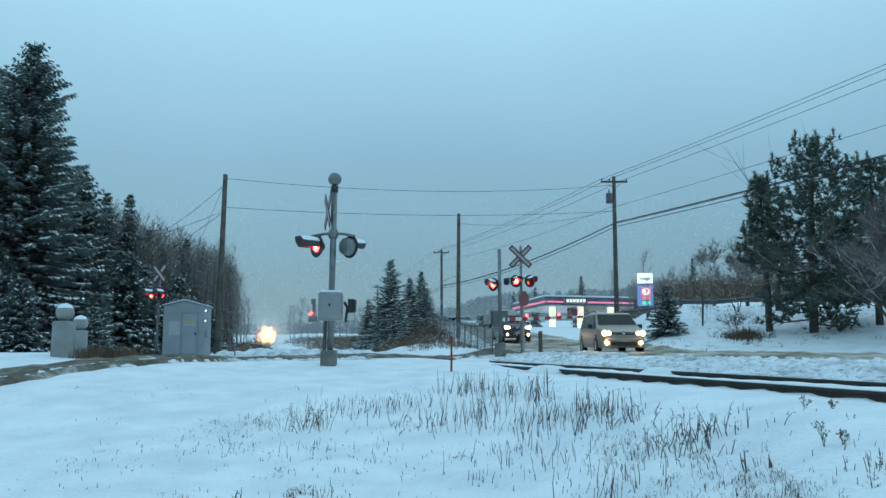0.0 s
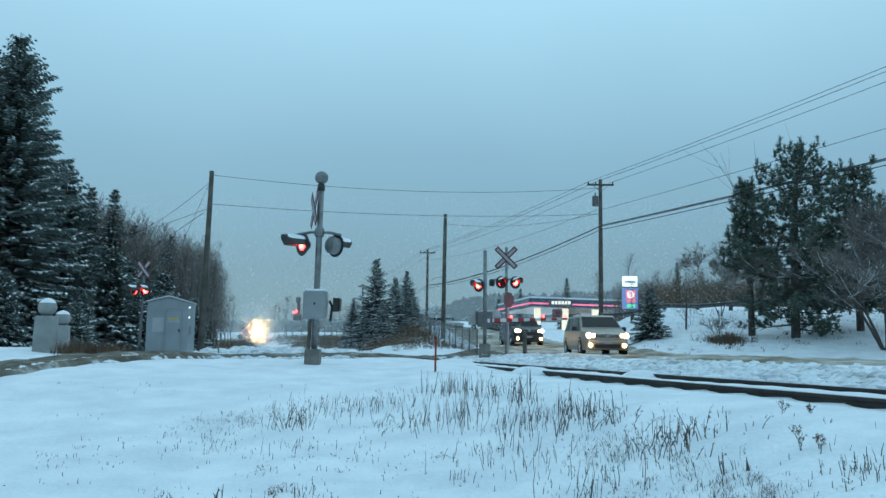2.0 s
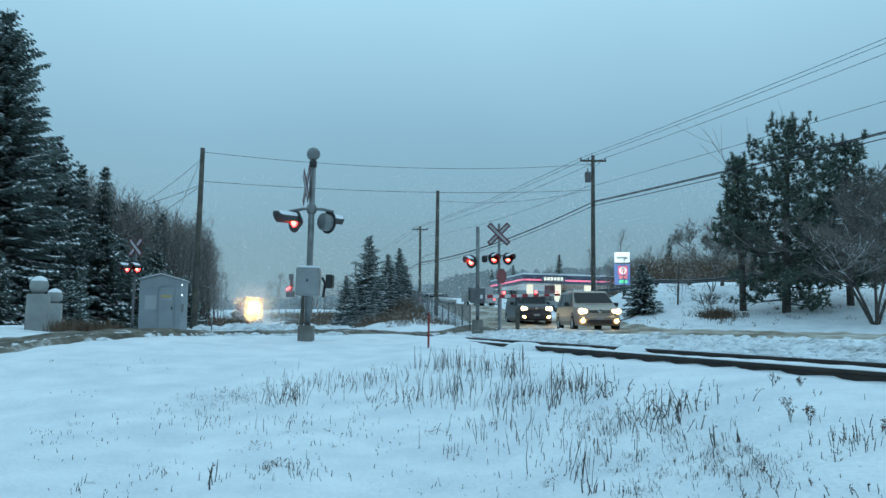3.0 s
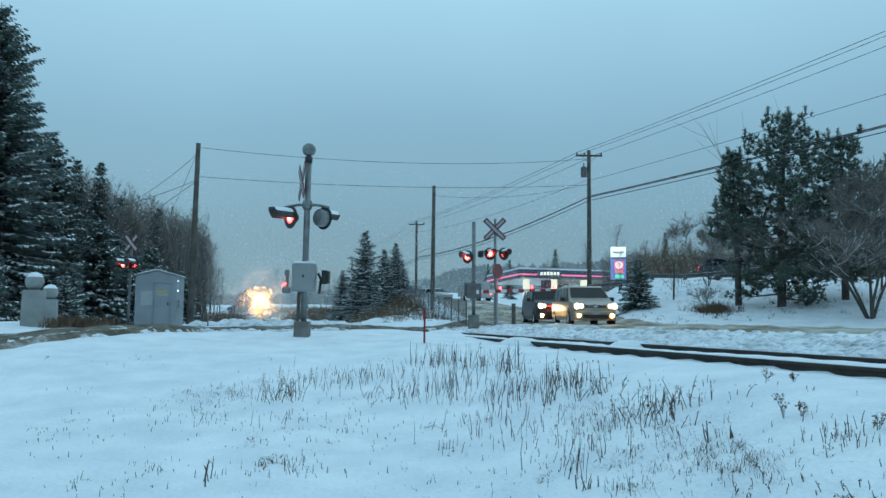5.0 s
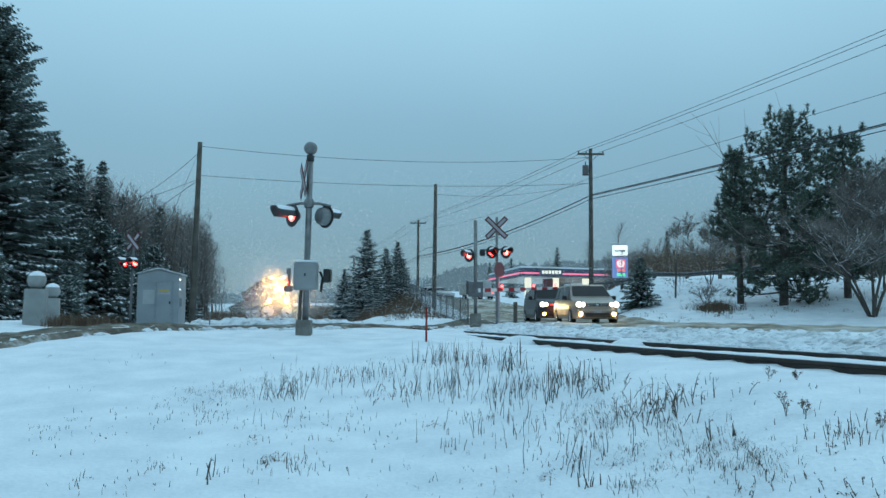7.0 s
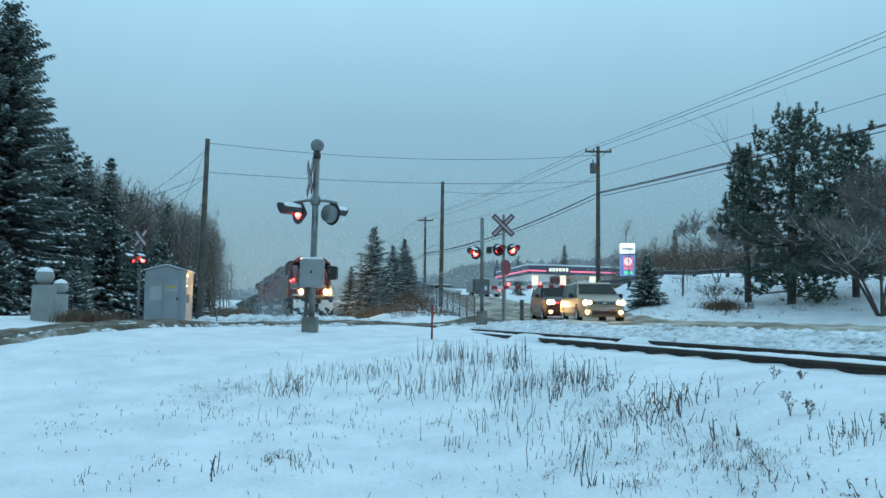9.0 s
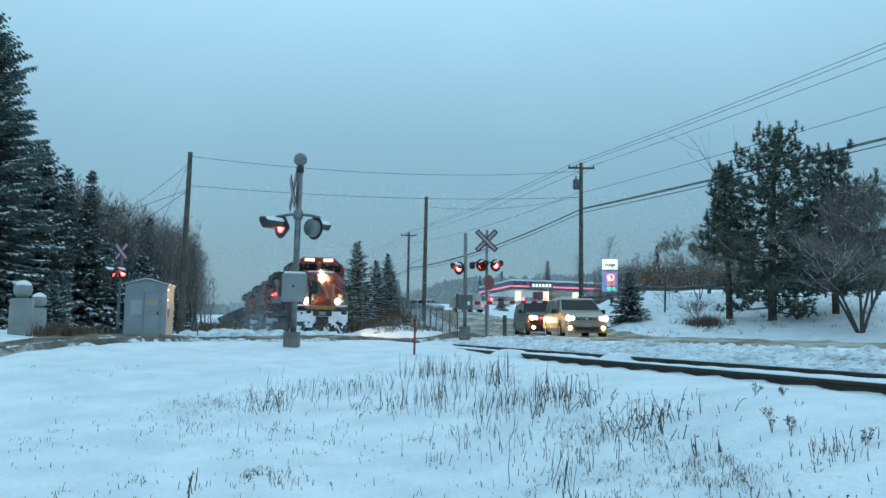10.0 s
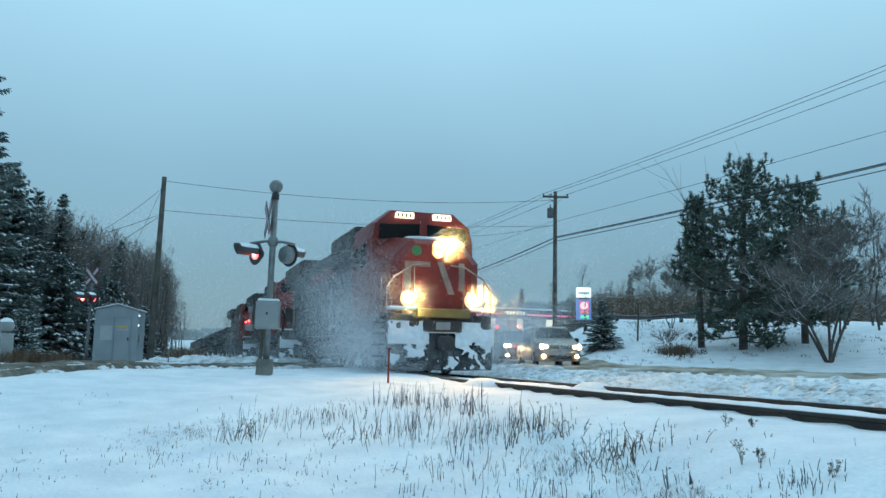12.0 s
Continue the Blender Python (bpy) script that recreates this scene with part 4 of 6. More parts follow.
def spruce(h, r, seed, snow=0.3, bare=0.05, dens=1.0, spr=1.0, step=1.0, taper=0.7):
    """A spruce: trunk, whorls of drooping boughs with sprays, snow on them."""
    rnd = random.Random(seed)
    th = thing("spruce_tree", "", "tree")
    mb = MB()
    mb.tube([(0, 0, -0.4), (0, 0, h * 0.5), (0, 0, h)], [0.018 * h, 0.010 * h, 0.01], 8)
    crown, sn = MB(), MB()
    z = h * bare
    up = Vector((0, 0, 1))
    while z < h * 0.985:
        t = (z - h * bare) / (h * (1 - bare))
        L0 = r * ((1 - t) ** taper) * (0.93 + 0.1 * math.sin(t * 40)) + 0.12
        nb = max(4, int((7 + 4 * (1 - t)) * dens))
        a0 = rnd.random() * 6.28
        for k in range(nb):
            a = a0 + 6.283 * k / nb + rnd.uniform(-0.3, 0.3)
            L = L0 * rnd.uniform(0.45, 1.2)
            out = Vector((math.cos(a), math.sin(a), 0))
            droop = -0.28 - 0.3 * (1 - t) + rnd.uniform(-0.1, 0.1) + 0.5 * t
            base = Vector((0, 0, z + rnd.uniform(-0.1, 0.1)))
            n = max(3, int(L / (0.17 * spr)))
            side = Vector((-out.y, out.x, 0))
            if L > 0.9:
                mid = base + out * L * 0.55 + up * (L * 0.55 * droop * 0.8)
                mb.tube([base, mid], [0.02, 0.008], 3, caps=False)
            for i in range(n):
                f = (i + 0.6) / n
                p = base + out * (L * f) + up * (L * f * droop + 0.20 * L * f * f)
                wl = (0.30 + 0.30 * (1 - f)) * min(1.0, 0.35 + L * 0.35) * spr
                for sg in (-1, 1):
                    d = (out * rnd.uniform(0.5, 1.0) + side * sg * rnd.uniform(0.4, 1.0) + up * rnd.uniform(-0.55, 0.05)).normalized()
                    spray(crown, p, d, (up + out * rnd.uniform(-0.5, 0.5) + side * rnd.uniform(-0.6, 0.6)).normalized(), wl * rnd.uniform(0.8, 1.4), wl * 0.24)
                    if rnd.random() < snow * (0.4 + 0.8 * f) * (1.25 - 0.7 * t):
                        spray(sn, p + up * 0.06 + d * 0.04, d, up, wl * rnd.uniform(0.6, 1.1), wl * 0.25)
                d = (out * 0.6 - up * rnd.uniform(0.3, 1.0)).normalized()
                spray(crown, p, d, side, wl * 0.9, wl * 0.2)
        z += step * (0.26 + 0.16 * (1 - t)) * rnd.uniform(0.75, 1.25) * max(0.55, min(1.2, h / 10))
    part("trunk", mb, BARK, th)
    part("crown", crown, NEEDLE, th)
    part("snow", sn, SNOW_CLUMP, th, "snow on the boughs", kind="stuff")
    return th


def tuft(mb, p, d, rnd, size, n=13):
    for _ in range(n):
        v = (d * 0.75 + Vector((rnd.gauss(0, 1), rnd.gauss(0, 1), rnd.gauss(0, 1))) * 0.55).normalized()
        s = v.cross(Vector((rnd.gauss(0, 1), rnd.gauss(0, 1), rnd.gauss(0, 1)))).normalized() * size * 0.13
        ln = size * rnd.uniform(0.7, 1.2)
        mb.add([tuple(p - s), tuple(p + s), tuple(p + v * ln)], [(0, 1, 2)])


def pine(h, r, seed, clear=0.12, lean=0.0, snow=0.2, limbs=6.8):
    """A pine: crooked limbs that end in round needle tufts."""
    rnd = random.Random(seed)
    th = thing("pine_tree", "", "tree")
    wood, crown, sn = MB(), MB(), MB()
    top = Vector((lean, 0, h))
    wood.tube([(0, 0, -0.5), (lean * 0.2, 0, h * 0.35), (lean * 0.6, 0.05, h * 0.7), top], [0.024 * h, 0.019 * h, 0.011 * h, 0.02], 9)
    up = Vector((0, 0, 1))
    nl = int(h * limbs)
    for i in range(nl):
        t = clear + (1 - clear) * (i + rnd.random()) / nl
        a = i * 2.4 + rnd.uniform(-0.5, 0.5)
        out = Vector((math.cos(a), math.sin(a), 0))
        prof = (0.55 + 0.45 * min(1, t / 0.4)) * (1 - max(0, t - 0.42) / 0.58) ** 0.52 if t > 0.2 else 0.85
        L = (r * prof + 0.18) * rnd.uniform(0.55, 1.12)
        b = Vector((lean * t * t, 0, h * t))
        rise = -0.18 + 0.75 * t * t
        tip = b + out * L + up * L * (rise + 0.15)
        mid = b + out * L * 0.5 + up * L * rise * 0.3
        wood.tube([b, mid, tip], [0.045 * (1.2 - t), 0.025, 0.01], 4, caps=False)
        for j in range(4 if t > 0.3 else 0):
            tuft(crown, tip + up * (0.05 + 0.11 * j), up, rnd, 0.20)
        n = max(6, int(L * 12))
        for k in range(n):
            f = 0.22 + 0.78 * (k + rnd.random()) / n
            p = (b.lerp(mid, f * 2) if f < 0.5 else mid.lerp(tip, f * 2 - 1))
            off = Vector((rnd.gauss(0, 1), rnd.gauss(0, 1), rnd.gauss(0, 0.7))) * (0.14 + 0.22 * L * 0.45 * (1.1 - f))
            q = p + off + up * 0.05
            d = (out * 0.4 + up * 0.8 + off * 0.8).normalized()
            tuft(crown, q, d, rnd, rnd.uniform(0.22, 0.36))
            if off.length > 0.3 and k % 2:
                wood.tube([p, q], [0.012, 0.006], 3, caps=False)
            if rnd.random() < snow:
                for _ in range(3):
                    o = Vector((rnd.gauss(0, 0.05), rnd.gauss(0, 0.05), 0.1 + rnd.random() * 0.05))
                    spray(sn, q + o, Vector((rnd.gauss(0, 1), rnd.gauss(0, 1), 0.1)).normalized(), up, 0.12, 0.035)
    for k in range(16):
        tuft(crown, top + Vector((rnd.gauss(0, 0.1), rnd.gauss(0, 0.1), -0.5 + k * 0.04)), up, rnd, 0.26)
    part("trunk", wood, BARK, th, "dark trunk with crooked limbs")
    part("crown", crown, PINE_NEEDLE, th)
    part("snow", sn, SNOW_CLUMP, th, "specks of snow on the tufts", kind="stuff")
    return th


def bare_tree(h, seed, stems=1, spread=0.5, depth=5, snow=False, thin=1.0, name="bare_tree", low=0.25, tip=0.006):
    """A leafless tree, branching again and again to fine twigs."""
    rnd = random.Random(seed)
    th = thing(name, "", "tree")
    wood, fine, sn = MB(), MB(), MB()

    def grow(p, d, ln, r, lev):
        q = p
        pts, rr = [p], [r]
        dd = d
        for k in range(3):
            dd = (dd + Vector((rnd.gauss(0, 0.12), rnd.gauss(0, 0.12), rnd.gauss(0, 0.06) + 0.05))).normalized()
            q = q + dd * ln / 3
            pts.append(q)
            rr.append(r * (1 - 0.15 * (k + 1)))
        (wood if lev <= 2 else fine).tube(pts, rr, 6 if lev <= 1 else 3, caps=False)
        if snow and abs(dd.z) < 0.75 and lev <= 4:
            s = Vector((-dd.y, dd.x, 0)).normalized() * r * 0.9
            for i in range(3):
                a, b = pts[i] + Vector((0, 0, r * 0.9 + 0.006)), pts[i + 1] + Vector((0, 0, r * 0.9 + 0.006))
                sn.add([tuple(a - s), tuple(a + s), tuple(b + s), tuple(b - s)], [(0, 1, 2, 3)])
        if lev >= depth:
            return
        for _ in range(rnd.choice((2, 3, 3)) + (1 if lev >= 2 else 0)):
            f = rnd.uniform(low if lev else 0.45, 1.0)
            b = pts[0].lerp(pts[-1], f) if f < 0.98 else pts[-1]
            i = min(2, int(f * 3))
            b = pts[i].lerp(pts[i + 1], f * 3 - i)
            v = (dd + Vector((rnd.gauss(0, 1), rnd.gauss(0, 1), rnd.gauss(0, 0.5))) * spread).normalized()
            grow(b, v, ln * rnd.uniform(0.5, 0.8), max(tip, rr[-1] * rnd.uniform(0.45, 0.7)), lev + 1)

    for k in range(stems):
        a = 6.283 * k / stems + 0.4
        d = Vector((math.cos(a) * 0.45, math.sin(a) * 0.45, 1)).normalized() if stems > 1 else Vector((0.03, 0, 1))
        grow(Vector((0, 0, -0.2)), d, h * 0.42, 0.016 * h * thin / (stems ** 0.4), 0)
    part("trunk", wood, BARK, th)
    part("twig_crown", fine, TWIG, th, kind="stuff")
    if snow:
        part("snow", sn, SNOW_CLUMP, th, "thin lines of snow on the branches", kind="stuff")
    return th


def put(th, x, y, rz=0.0, s=1.0, label="", group="", dz=0.0, first=False):
    """Place a tree, or a copy of it, on the ground."""
    m = pose(x, y, ground_z(x, y) - 0.05 + dz, 0, 0, rz)
    ob = th if first else copy_thing(th, m)
    ob.matrix_basis = m @ Matrix.Diagonal((s, s, s, 1))
    return tagged(ob, label, group=group)


EDGE, LOWS, FARS = "spruces at the wood's edge", "low spruces", "spruces beside the far track"
big = put(spruce(15.2, 4.7, 11, snow=0.8, dens=1.6, step=0.72, spr=0.9), -21.16, 38, label="tall dark spruce with snow on its drooping boughs", first=True)
put(big, -26.3, 44, 140, 1.06, "tall dark spruce behind the largest one")
put(spruce(12.5, 3.4, 17, snow=0.45, dens=1.3, bare=0.2, step=0.8), -22.9, 37.2, label="spruce with a bare lower trunk beside the road", first=True)
sp2 = put(spruce(10.2, 3.0, 12, snow=0.6, dens=1.25, step=0.8), -21.33, 44, label="dark spruce with light snow at the wood's edge", group=EDGE, first=True)
sp3 = put(spruce(10.4, 2.2, 13, snow=0.5, dens=1.15, step=0.85, taper=0.8), -23.53, 52, label="narrow dark spruce rising from the wood", group=EDGE, first=True)
for x, y, s, k in ((-22.02, 52, 0.99, 1), (-23.4, 57, 0.78, 1), (-24.2, 48, 0.85, 0), (-26.0, 50, 1.05, 0), (-19.7, 52, 0.66, 1), (-20.98, 60, 0.82, 1), (-19.4, 61, 0.62, 1), (-22.4, 63, 0.80, 1),
                   (-18.3, 50, 0.5, 1), (-24.6, 62, 0.9, 1), (-20.2, 66, 0.68, 1), (-28.5, 60, 1.1, 0), (-27.0, 40, 0.85, 0), (-24.8, 40.5, 0.7, 0), (-19.4, 47, 0.55, 0), (-21.8, 47.5, 0.62, 0), (-31, 52, 1.0, 0)):
    put((sp2, sp3)[k], x, y, x * 37, s, "dark spruce with light snow at the wood's edge", EDGE)
low = put(spruce(5.2, 2.2, 14, snow=0.6, bare=0.02, dens=1.25, step=0.85), -17.3, 41, label="broad low spruce behind the shed with snowy boughs", group=LOWS, first=True)
for x, y, s in ((-19.8, 40.5, 1.15), (-16.2, 45.5, 0.85), (-18.6, 33.5, 0.62), (-16.4, 35.5, 0.42), (-18.9, 47, 1.0), (-15.2, 42.5, 0.62), (-20.8, 35.5, 0.9), (-22.6, 33.5, 1.0), (-17.4, 38.0, 0.55), (-17.6, 44, 0.9), (-15.0, 47, 0.6)):
    put(low, x, y, x * 53, s, "broad low spruce with heavily snowed boughs", LOWS)
# more snow than the frost needs: it lightens these spruces like haze
mid = put(spruce(6.6, 2.15, 15, snow=1.2, bare=0.03, dens=1.2, step=0.85, spr=0.8, taper=0.85), -5.62, 60, label="frosted grey-green spruce beside the far track", group=FARS, first=True)
for x, y, s, rz in ((-7.4, 61, 0.62, 50), (-4.4, 62.5, 0.70, 120), (-3.6, 64, 0.72, 220), (-6.7, 63, 0.58, 300), (-5.0, 58.2, 0.5, 20), (-6.3, 58.6, 0.46, 80), (-3.1, 62, 0.5, 160)):
    put(mid, x, y, rz, s, "frosted grey-green spruce beside the far track", FARS)
put(low, 10.25, 42.5, 10, 0.5, "small frosted spruce on the snowy bank")

put(pine(9.3, 2.85, 21, clear=0.05, snow=0.9, lean=0.45), 16.65, 40, label="broad dark pine with tufted crown on the bank", first=True)
put(pine(8.1, 2.8, 22, snow=0.9), 20.3, 41, label="dark pine behind the bare tree", first=True)
put(pine(7.6, 1.1, 23, clear=0.4, snow=0.9, lean=-0.15, limbs=6.5), 15.0, 41.2, label="slimmer dark pine leaning beside the larger one", first=True)
put(bare_tree(7.4, 31, stems=5, spread=0.62, depth=6, snow=True, tip=0.010), 18.9, 36, 180, s=1.22, label="leafless spreading tree with snow along its branches", first=True)
put(bare_tree(13.0, 32, spread=0.3, depth=3, thin=0.6, low=0.5, tip=0.012), 17.2, 46, label="tall thin leafless tree behind the pine", first=True)
put(bare_tree(8.0, 36, stems=3, spread=0.5, depth=6, thin=0.6, tip=0.012), 15.2, 46.5, label="pale leafless tree beside the pine", first=True, s=0.66)
put(bare_tree(1.9, 33, stems=6, spread=0.6, depth=4, thin=0.5, name="bush"), 13.4, 41.5, label="low leafless brown bush on the snowy bank", first=True)
put(bare_tree(2.2, 37, stems=3, spread=0.4, depth=3, thin=0.35, name="bush"), 12.9, 44.5, label="thin leafless sapling on the snowy bank", first=True)

def slim_tree(h, seed, crown=0.17):
    """A crowded leafless tree of a wood: straight leader, steep short branches, fine twigs."""
    rnd = random.Random(seed)
    th = thing("bare_tree", "", "tree")
    wood, fine = MB(), MB()
    stem = [Vector((rnd.gauss(0, 0.012 * h) * k, rnd.gauss(0, 0.012 * h) * k, -0.2 + (h + 0.2) * k / 4)) for k in range(5)]
    wood.tube(stem, [0.011 * h, 0.009 * h, 0.007 * h, 0.004 * h, 0.012], 5, caps=False)
    for i in range(int(h * 5.5)):
        t = 0.14 + 0.84 * rnd.random()
        k = min(3, int(t * 4))
        p = stem[k].lerp(stem[k + 1], t * 4 - k)
        a = rnd.random() * 6.283
        L = h * crown * (0.45 + 0.9 * min(1, (1 - t) * 2.2)) * rnd.uniform(0.5, 1.3)
        d = Vector((math.cos(a), math.sin(a), rnd.uniform(0.7, 1.9))).normalized()
        q1 = p + d * L * 0.5
        q2 = q1 + (d + Vector((rnd.gauss(0, 0.15), rnd.gauss(0, 0.15), 0.3))).normalized() * L * 0.5
        fine.tube([p, q1, q2], [0.022, 0.016, 0.009], 3, caps=False)
        for _ in range(5):
            f = rnd.uniform(0.2, 1.0)
            b = p.lerp(q1, f * 2) if f < 0.5 else q1.lerp(q2, f * 2 - 1)
            v = (d + Vector((rnd.gauss(0, 0.7), rnd.gauss(0, 0.7), rnd.gauss(0.2, 0.4)))).normalized() * L * rnd.uniform(0.2, 0.5)
            fine.tube([b, b + v], [0.011, 0.007], 3, caps=False)
    part("trunk", wood, BARK, th)
    part("twig_crown", fine, TWIG, th, kind="stuff")
    return th


WOOD = "bare trees of the wood"
b1 = put(slim_tree(10.0, 41), -15.9, 53, s=0.76, label="leafless grey-brown tree of the wood", group=WOOD, first=True)
b2 = put(slim_tree(9.4, 42, 0.21), -17.2, 55, s=0.72, label="leafless grey-brown tree of the wood", group=WOOD, first=True)
b3 = put(slim_tree(10.6, 43, 0.14), -24.4, 60, s=0.95, label="tall thin leafless tree of the wood", group=WOOD, first=True)
rnd = random.Random(5)
for i in range(150):
    y = 51 + 62 * rnd.random() ** 1.3
    f = rnd.random()
    x = y * (-0.280 - 0.165 * f) - 0.3
    h = y * (0.092 + 0.062 * f + 0.026 * rnd.random())
    put((b1, b2, b3)[i % 3], x, y, rnd.random() * 360, h / 10, "leafless grey-brown tree of the wood", WOOD)
for i in range(120):
    x, y = 18 + rnd.random() * 34, 66 + rnd.random() * 34
    if 16.5 < x < 22 and y < 88:
        y += 16
    put((b1, b2)[i % 2], x, y, rnd.random() * 360, rnd.uniform(0.28, 0.46), "leafless tree on the hillside behind the bank", "bare trees on the hillside")
for x, y, s in ((25.3, 92, 0.5), (17.9, 128, 0.8), (12.5, 150, 0.75), (9.0, 158, 0.7), (19.5, 140, 0.6)):
    put(sp3, x, y, x * 20, s, "dark spruce on the hillside behind the fuel station", "spruces behind the fuel station")
for x, y, s in ((22, 122, 0.85), (25.5, 118, 0.95), (17.5, 135, 0.7), (28.5, 60, 0.6), (32, 58, 0.7), (23.2, 43, 0.62), (24.6, 45, 0.68), (26.0, 44, 0.66), (27.4, 47, 0.7), (22.2, 46, 0.6)):
    put(b1, x, y, x * 30, s, "leafless tree on the hillside behind the bank", "bare trees on the hillside")


for i in range(44):
    q = -24 + 60 * rnd.random()
    if 2.5 < q < 11.5:
        q += 11
    x, y = xy(q, 150 + rnd.random() * 70)
    put((b1, b2)[i % 2], x, y, rnd.random() * 360, rnd.uniform(0.7, 1.0), "leafless tree far off beside the track", "far bare trees beside the track")


def brush(name, count, area, hgt, label, seed):
    """Dense dry brush: fine stems."""
    rnd = random.Random(seed)
    mb = MB()
    for _ in range(count):
        x, y = area(rnd)
        z = ground_z(x, y)
        h = hgt * rnd.uniform(0.4, 1.1)
        for _ in range(4):
            v = Vector((rnd.gauss(0, 0.3), rnd.gauss(0, 0.3), 1)).normalized() * h * rnd.uniform(0.6, 1.1)
            s = Vector((rnd.gauss(0, 1), rnd.gauss(0, 1), 0)).normalized() * 0.016
            b = Vector((x + rnd.gauss(0, 0.08), y + rnd.gauss(0, 0.08), z - 0.05))
            mb.add([tuple(b - s), tuple(b + s), tuple(b + v)], [(0, 1, 2)])
    solid(name, mb, BRUSH, label, "brush", kind="stuff")


brush("dry_brush", 5200, lambda r: xy(9.6 + r.random() * 4.5, 52 + r.random() * 62), 1.15, "brown dry brush along the far side of the track", 3)
brush("dry_brush", 4200, lambda r: xy(2.6 - r.random() * 8.5, 54 + r.random() * 110), 1.2, "brown dry brush below the wood along the track", 4)
brush("dry_brush", 4000, lambda r: xy(10.5 + r.random() * 22, 112 + r.random() * 90), 1.4, "brown dry brush far along the track", 8)
brush("hillside_thicket", 8000, lambda r: (19.5 + r.random() * 36, 74 + r.random() * 26), 3.9, "dense grey thicket on the hillside behind the guard rail", 12)
brush("dry_brush", 700, lambda r: xy(9.4 + r.random() * 4.0, 44 + r.random() * 10), 0.4, "dry brush poking out of the snow heap", 13)
brush("dry_brush", 420, lambda r: (9.5 + r.random() * 15, 37 + r.random() * 13), 0.28, "sparse dry grass sticking out of the snowy bank", 15)
brush("dry_brush", 260, lambda r: (13.4 + r.gauss(0, 0.5), 40.3 + r.gauss(0, 0.5)), 0.6, "low brown twiggy brush at the foot of the pine", 21)
brush("dry_brush", 500, lambda r: (-11.9 + r.gauss(0, 0.5), 26.8 + r.gauss(0, 0.5)), 0.55, "brown twiggy brush beside the stone pillars", 6)


# ---- weeds in the field ----
STEMS, HEADS, BLADES, LITTER = MB(), MB(), MB(), MB()
weed_rnd = random.Random(9)


def stalk(b, h, w, lean, twigs, head):
    """One dry stalk, with side twigs and seed heads."""
    rnd = weed_rnd
    d = Vector((rnd.gauss(0.02, lean), rnd.gauss(0, lean), 1)).normalized()
    m = b + d * h * 0.55
    t = m + (d + Vector((rnd.gauss(0, lean * 0.7), rnd.gauss(0, lean * 0.7), 0))).normalized() * h * 0.45
    STEMS.tube([b, m, t], [w * 1.2, w, w * 0.6], 3, caps=False)
    for _ in range(twigs):
        f = rnd.uniform(0.35, 1.0)
        p = b.lerp(m, f * 1.8) if f < 0.55 else m.lerp(t, (f - 0.55) / 0.45)
        v = (d + Vector((rnd.gauss(0, 0.7), rnd.gauss(0, 0.7), 0.15))).normalized() * h * rnd.uniform(0.10, 0.28)
        STEMS.tube([p, p + v], [w * 0.6, w * 0.4], 3, caps=False)
        if rnd.random() < head:
            for _ in range(4):
                e = p + v + Vector((rnd.gauss(0, 0.006), rnd.gauss(0, 0.006), rnd.gauss(0, 0.006)))
                s = Vector((rnd.gauss(0, 1), rnd.gauss(0, 1), rnd.gauss(0, 1))).normalized() * 0.009
                u = Vector((rnd.gauss(0, 1), rnd.gauss(0, 1), rnd.gauss(0, 1))).normalized() * 0.011
                HEADS.add([tuple(e - s), tuple(e + u), tuple(e + s)], [(0, 1, 2)])


def bent_blade(mb, b, h, lean, w):
    rnd = weed_rnd
    v = Vector((rnd.gauss(0, lean), rnd.gauss(0, lean), 1)).normalized() * h
    s = Vector((v.y, -v.x, 0.001)).normalized() * w
    m, t = b + v * 0.6, b + v + Vector((v.x, v.y, -0.3 * h)) * 0.5
    mb.add([tuple(b - s), tuple(b + s), tuple(m + s * 0.7), tuple(m - s * 0.7), tuple(t)], [(0, 1, 2, 3), (3, 2, 4)])


def patch(x, y, h, n, spread, kind):
    """A patch of dead plants in the snow."""
    rnd = weed_rnd
    spread *= 1.35
    for _ in range(n if n < 8 else int(n * (1.2 if kind == "forbs" else 1.8))):
        px, py = x + rnd.gauss(0, spread), y + rnd.gauss(0, spread * 1.6)
        b = Vector((px, py, ground_z(px, py) - 0.02))
        k = h * rnd.uniform(0.35, 1.08)
        if kind == "stalks":
            stalk(b, k, rnd.uniform(0.0018, 0.0042), 0.16, 1 if rnd.random() < 0.3 else 0, 0.3)
        elif kind == "dark":
            stalk(b, h * rnd.uniform(0.7, 1.05), rnd.uniform(0.0045, 0.007), 0.22, 1, 0.2)
        elif kind == "forbs":
            stalk(b, k, rnd.uniform(0.0025, 0.005), 0.3, rnd.randint(1, 4), 0.4)
        elif kind == "umbel":
            for _ in range(4):
                stalk(b, h * rnd.uniform(0.75, 1.0), 0.0020, 0.22, 10, 0.5)
        elif kind == "grass":
            for _ in range(3):
                bent_blade(BLADES, b + Vector((rnd.gauss(0, 0.02), rnd.gauss(0, 0.02), 0)), k, 0.55, 0.0022)
        else:
            for _ in range(3):
                bent_blade(LITTER, b, k * 0.8, 0.9, rnd.uniform(0.004, 0.008))


